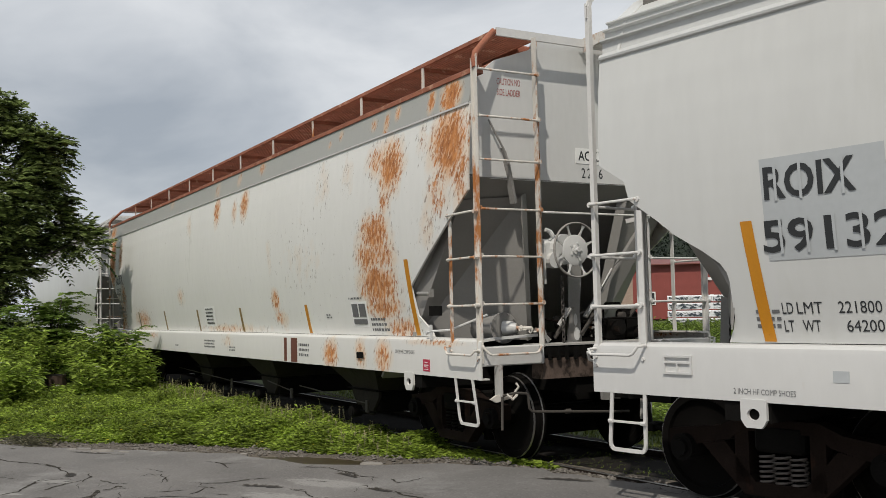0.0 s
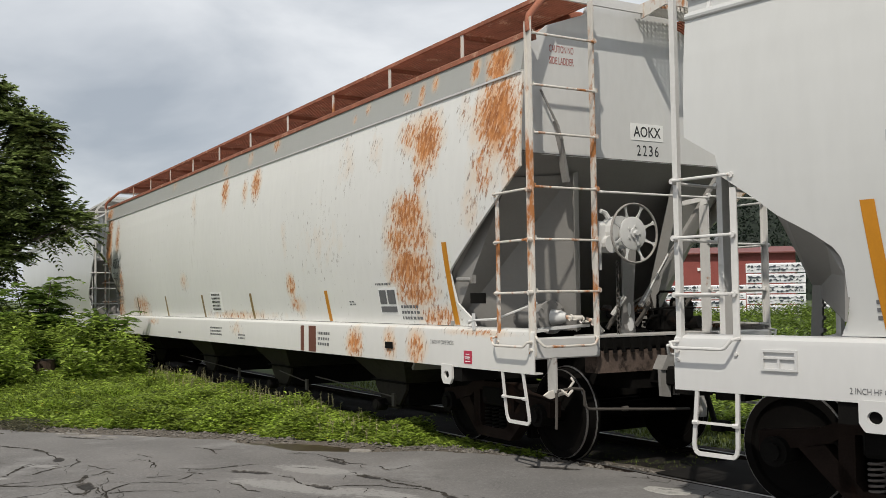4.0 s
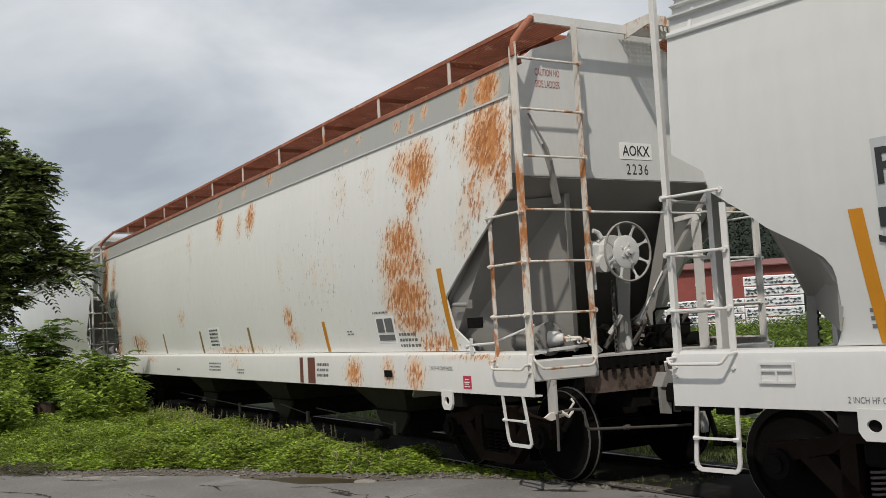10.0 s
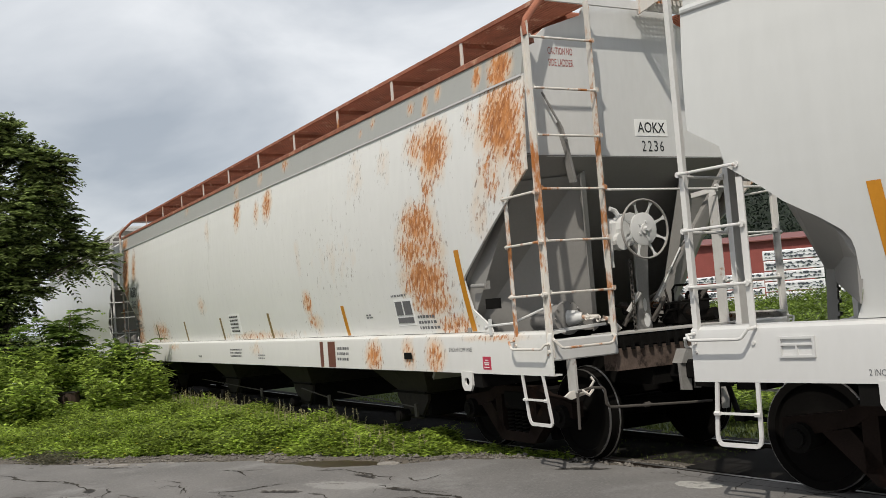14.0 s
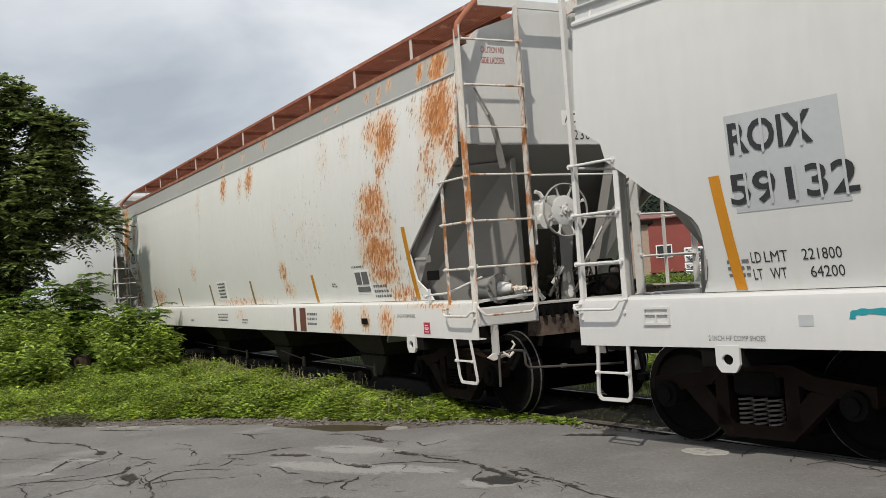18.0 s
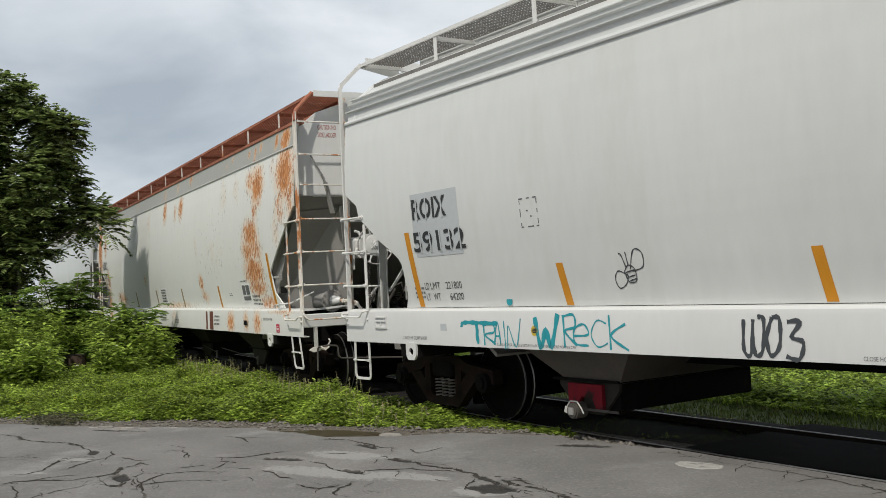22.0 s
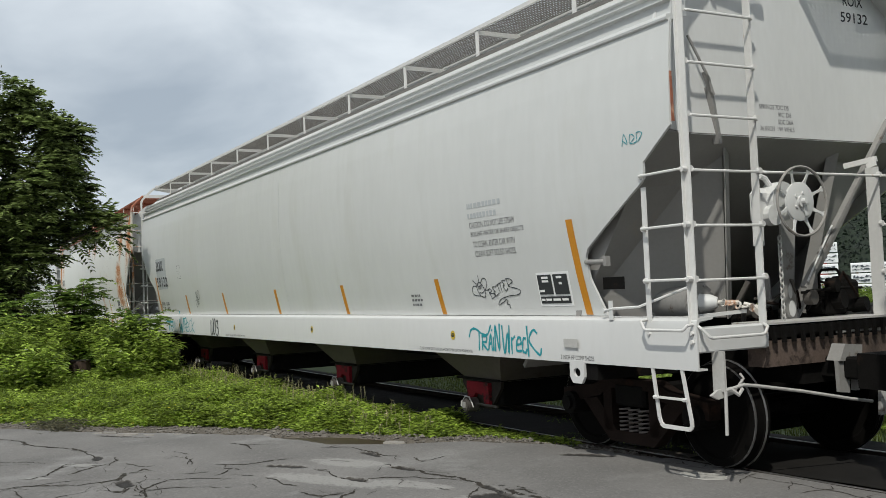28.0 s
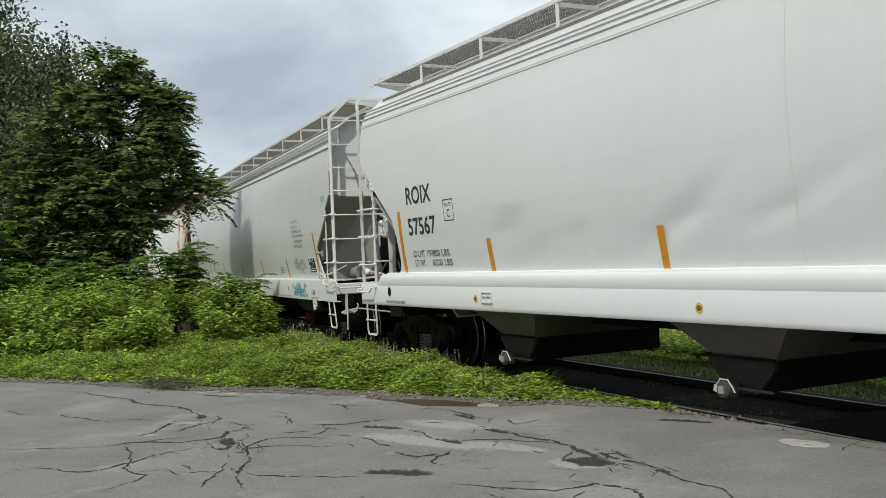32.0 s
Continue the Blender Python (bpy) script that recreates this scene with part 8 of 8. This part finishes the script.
M_SPACER = mat("spacer_wood", 0.9, 0, (0.16, 0.12, 0.08), 0.2, 5, 40, 0.2)


def bundle(az, d, w, z, h, seed):
    rng = random.Random(seed)
    t = thing("lumber_bundle", "stack unit of lumber wrapped in printed white film", "lumber", "wrapped lumber stacks")
    m = Mesh()
    n = 10
    rings = []
    for i in range(n + 1):
        x = -w / 2 + w * i / n
        s = 0.015 * noise.noise((x * 2, seed, 1))
        rings.append([(x, -0.6 + s, 0.0), (x, 0.6, 0.0), (x, 0.6, h), (x, -0.55, h + s), (x, -0.6 + s * 2, h - 0.04)])
    m.loft(rings, True)
    part("film", m, M_WRAP, t)
    for r in range(2):
        m = Mesh()
        x, rows = -w / 2 + 0.08, []
        while x < w / 2 - 0.06:
            z0, f = h * (0.30 + 0.36 * r) + rng.uniform(-0.045, 0.045), rng.choice((0.004, 0.012, 0.03, 0.055))
            rows.append([(x, -0.635, z0 - f), (x, -0.635, z0 + f), (x, -0.631, z0 + f), (x, -0.631, z0 - f)])
            x += rng.uniform(0.02, 0.12)
        m.loft(rows, True)
        part("print", m, M_WRAPINK, t)
    for x in (-w * 0.35, w * 0.35):
        m = Mesh()
        m.box(x - 0.05, x + 0.05, -0.58, 0.58, -0.06, 0.0)
        part("spacer", m, M_SPACER, t)
    p = at(az, d, z)
    t.matrix_basis = Matrix.Translation(p) @ Matrix.Rotation(radians(az - 90 + rng.uniform(-1.5, 1.5)), 4, "Z")


seed = 0
for az0, az1, layers, base, pitch in ((131.5, 126.65, 4, 0.62, 0.37), (126.62, 123.5, 5, 0.62, 0.50), (122.9, 118.6, 3, 0.62, 0.50), (118.3, 112, 4, 0.62, 0.50)):
    cols = max(1, round((az0 - az1) * 0.873 / 2.3))
    step = (az0 - az1) / cols
    for i in range(cols):
        for j in range(layers):
            seed += 1
            bundle(az0 - step * (i + 0.5), 50.0, step * 0.873 * 0.985, base + pitch * j, pitch - 0.06, seed)

# red shed
M_REDWALL = mat("red_metal_siding", 0.6, 0, (0.24, 0.055, 0.045), 0.12, 1.5, 20, 0.1, second=(0.33, 0.16, 0.13), amount=0.12, second_scale=1.2)
M_GLASS = mat("dark_window_glass", 0.1, 0, (0.04, 0.045, 0.05), 0.1, 3, 20, 0.0)
shed = thing("red_shed", "long low shed with red metal siding", "building")
a, b = at(138.0, 70), at(124.0, 70)
dirn = (b - a).normalized()
back = Vector((-dirn.y, dirn.x, 0))
back = back if back.dot(a) > 0 else -back
L = (b - a).length
shed.matrix_basis = Matrix((( dirn.x, back.x, 0, a.x), (dirn.y, back.y, 0, a.y), (0, 0, 1, 0.6), (0, 0, 0, 1)))
m = Mesh()
m.box(0, L, 0, 10, 0, 3.75)
part("wall", m, M_REDWALL, shed)
n = int(L / 0.45)
for i in range(n):
    m = Mesh()
    m.box(i * 0.45 + 0.05, i * 0.45 + 0.11, -0.03, 0.0, 0, 3.75)
    part("siding_rib", m, M_REDWALL, shed)
m = Mesh()
m.prism([(-0.4, 3.72), (5, 4.3), (10.4, 3.72), (10.4, 3.80), (5, 4.40), (-0.4, 3.80)], "x", -0.3, L + 0.3)
part("roof", m, mat("shed_roof", 0.6, 0.2, (0.20, 0.07, 0.06), 0.15, 2, 20, 0.1), shed)
for x in (1.2, 3.0, 4.8, 6.6):
    m = Mesh()
    m.box(x - 0.55, x + 0.55, -0.06, -0.02, 1.0, 1.9)
    wd = part("window", m, M_LABEL, shed)
    m = Mesh()
    m.box(x - 0.47, x + 0.47, -0.08, -0.06, 1.08, 1.82)
    part("pane", m, M_GLASS, wd)
for x in (10.8, 10.9):
    m = Mesh()
    m.box(x - 0.12, x + 0.12, -0.12, 0.0, 2.6 if x == 10.8 else 0.9 + 0.6, 2.8 if x == 10.8 else 1.65)
    part("lamp", m, M_LABEL, shed)

# brick office
M_BRICKW = mat("tan_brick", 0.85, 0, (0.33, 0.24, 0.19), 0.15, 3, 30, 0.3, second=(0.40, 0.33, 0.27), amount=0.3, second_scale=6, stretch=(1, 1, 3))
off = thing("brick_building", "low tan brick building with a white-framed door", "building")
a, b = at(140.5, 58), at(133.4, 58)
dirn = (b - a).normalized()
back = Vector((-dirn.y, dirn.x, 0))
back = back if back.dot(a) > 0 else -back
L = (b - a).length
off.matrix_basis = Matrix(((dirn.x, back.x, 0, a.x), (dirn.y, back.y, 0, a.y), (0, 0, 1, 0.3), (0, 0, 0, 1)))
d0 = L * (140.5 - 135.75) / 7.1
m = Mesh()
m.box(0, d0, 0, 0.3, 0, 3.3).box(d0 + 1.15, L, 0, 0.3, 0, 3.3).box(d0, d0 + 1.15, 0, 0.3, 2.1, 3.3).box(0, 0.3, 0.3, 9, 0, 3.3).box(L - 0.3, L, 0.3, 9, 0, 3.3).box(0.3, L - 0.3, 8.7, 9, 0, 3.3)
part("wall", m, M_BRICKW, off)
m = Mesh()
m.box(-0.3, L + 0.3, -0.3, 9.3, 3.3, 3.5, 0.03)
part("roof", m, M_BLACK, off)
m = Mesh()
m.box(d0 - 0.1, d0, -0.04, 0.02, 0, 2.2).box(d0 + 1.15, d0 + 1.25, -0.04, 0.02, 0, 2.2).box(d0, d0 + 1.15, -0.04, 0.02, 2.1, 2.2)
part("door_frame", m, M_LABEL, off)
m = Mesh()
m.box(d0, d0 + 1.15, 0.2, 0.26, 0, 2.1)
part("door", m, M_GLASS, off)
for x in (d0 - 2.6, d0 - 5.0):
    m = Mesh()
    m.box(x, x + 1.3, -0.03, -0.005, 1.0, 2.1)
    wd = part("window", m, M_LABEL, off)
    m = Mesh()
    m.box(x + 0.08, x + 1.22, -0.05, -0.03, 1.08, 2.02)
    part("pane", m, M_GLASS, wd)

# yard weeds before the stacks
rng = random.Random(50)
m = Mesh()
for i in range(5200):
    az, d = rng.uniform(115, 141), rng.uniform(22, 48)
    p = at(az, d)
    p.z = ground_z(p.x, p.y)
    h = rng.uniform(0.15, 0.5) * (1.4 if noise.noise((p.x * 0.3, p.y * 0.3, 2)) > 0.15 else 0.8)
    for k in range(5):
        a = rng.random() * 6.28
        leaf(m, p + Vector((0, 0, h * rng.uniform(0.2, 1.0))), (math.cos(a), math.sin(a), rng.uniform(0, 0.9)), (0, 0, 1), rng.uniform(0.15, 0.3), rng.uniform(0.05, 0.10))
solid("yard_weeds", m, leaf_material("yard_weed_leaf", (0.13, 0.20, 0.04), 0.55, 0.4), "rough weeds in the yard behind the track", "weeds", kind="stuff")

# wooded hill
g = Mesh()
nu, nv = 150, 26
for i in range(nu + 1):
    az = 92 + 60 * i / nu
    for j in range(nv + 1):
        d = 150 + 130 * j / nv
        p = at(az, d)
        hgt = 34 * (1 - math.exp(-2.0 * j / nv)) * (0.85 + 0.25 * math.sin(az * 0.16 + 1.0))
        g.v.append((p.x, p.y, hgt + 3.2 * noise.noise((p.x * 0.13, p.y * 0.13, hgt * 0.13)) + 1.6 * noise.noise((p.x * 0.4, p.y * 0.4, hgt * 0.4))))
g.f = [(i * (nv + 1) + j, (i + 1) * (nv + 1) + j, (i + 1) * (nv + 1) + j + 1, i * (nv + 1) + j + 1) for i in range(nu) for j in range(nv)]
M_WOODS = mat("far_woods", 0.95, 0, (0.012, 0.020, 0.011), 0.5, 0.35, 1.6, 0.8)
solid("wooded_hill", g, M_WOODS, "dark wooded hillside behind the yard", "hill", kind="structure")
rng = random.Random(60)
m = Mesh()
for i in range(45000):
    az, j = rng.uniform(104, 140), rng.random()
    d = 150 + 130 * j
    p = at(az, d)
    hgt = 34 * (1 - math.exp(-2.0 * j)) * (0.85 + 0.25 * math.sin(az * 0.16 + 1.0))
    p.z = hgt + rng.uniform(0.5, 5.0)
    leaf(m, p + Vector((rng.gauss(0, 1.2), rng.gauss(0, 1.2), 0)), (rng.uniform(-1, 1), rng.uniform(-1, 1), rng.uniform(-0.8, 0.2)), (rng.uniform(-1, 1), rng.uniform(-1, 1), 1), rng.uniform(0.4, 0.9), rng.uniform(0.3, 0.55))
solid("far_foliage", m, leaf_material("hillside_leaf", (0.011, 0.020, 0.013), 0.6, 0.2), "massed dark foliage on the hillside", "woods", kind="stuff")


# ---- motion of the train ----
def place_at(t):
    rows = [(r[0], r[4]) for r in PATH]
    for (a, u), (b, w) in zip(rows, rows[1:]):
        if t <= b:
            return u + (w - u) * (t - a) / (b - a)
    return rows[-1][1]


def motions():
    for car, wheels, b0, b1 in TRAIN:
        walk(car, [(t, car_pose(b0, b1, s)) for t, _, _, _, s in PATH])
        for w in wheels:
            x, y, z = w.location
            rows, last = [], None
            for i in range(0, 321):
                t = i / 10
                s = place_at(t)
                if last is None or abs(s - last) > 0.35 or t in (0.0, 32.0):
                    rows.append((t, pose(x, y, z, 0, math.degrees(s / 0.457), 0)))
                    last = s
            walk(w, rows)


motions()
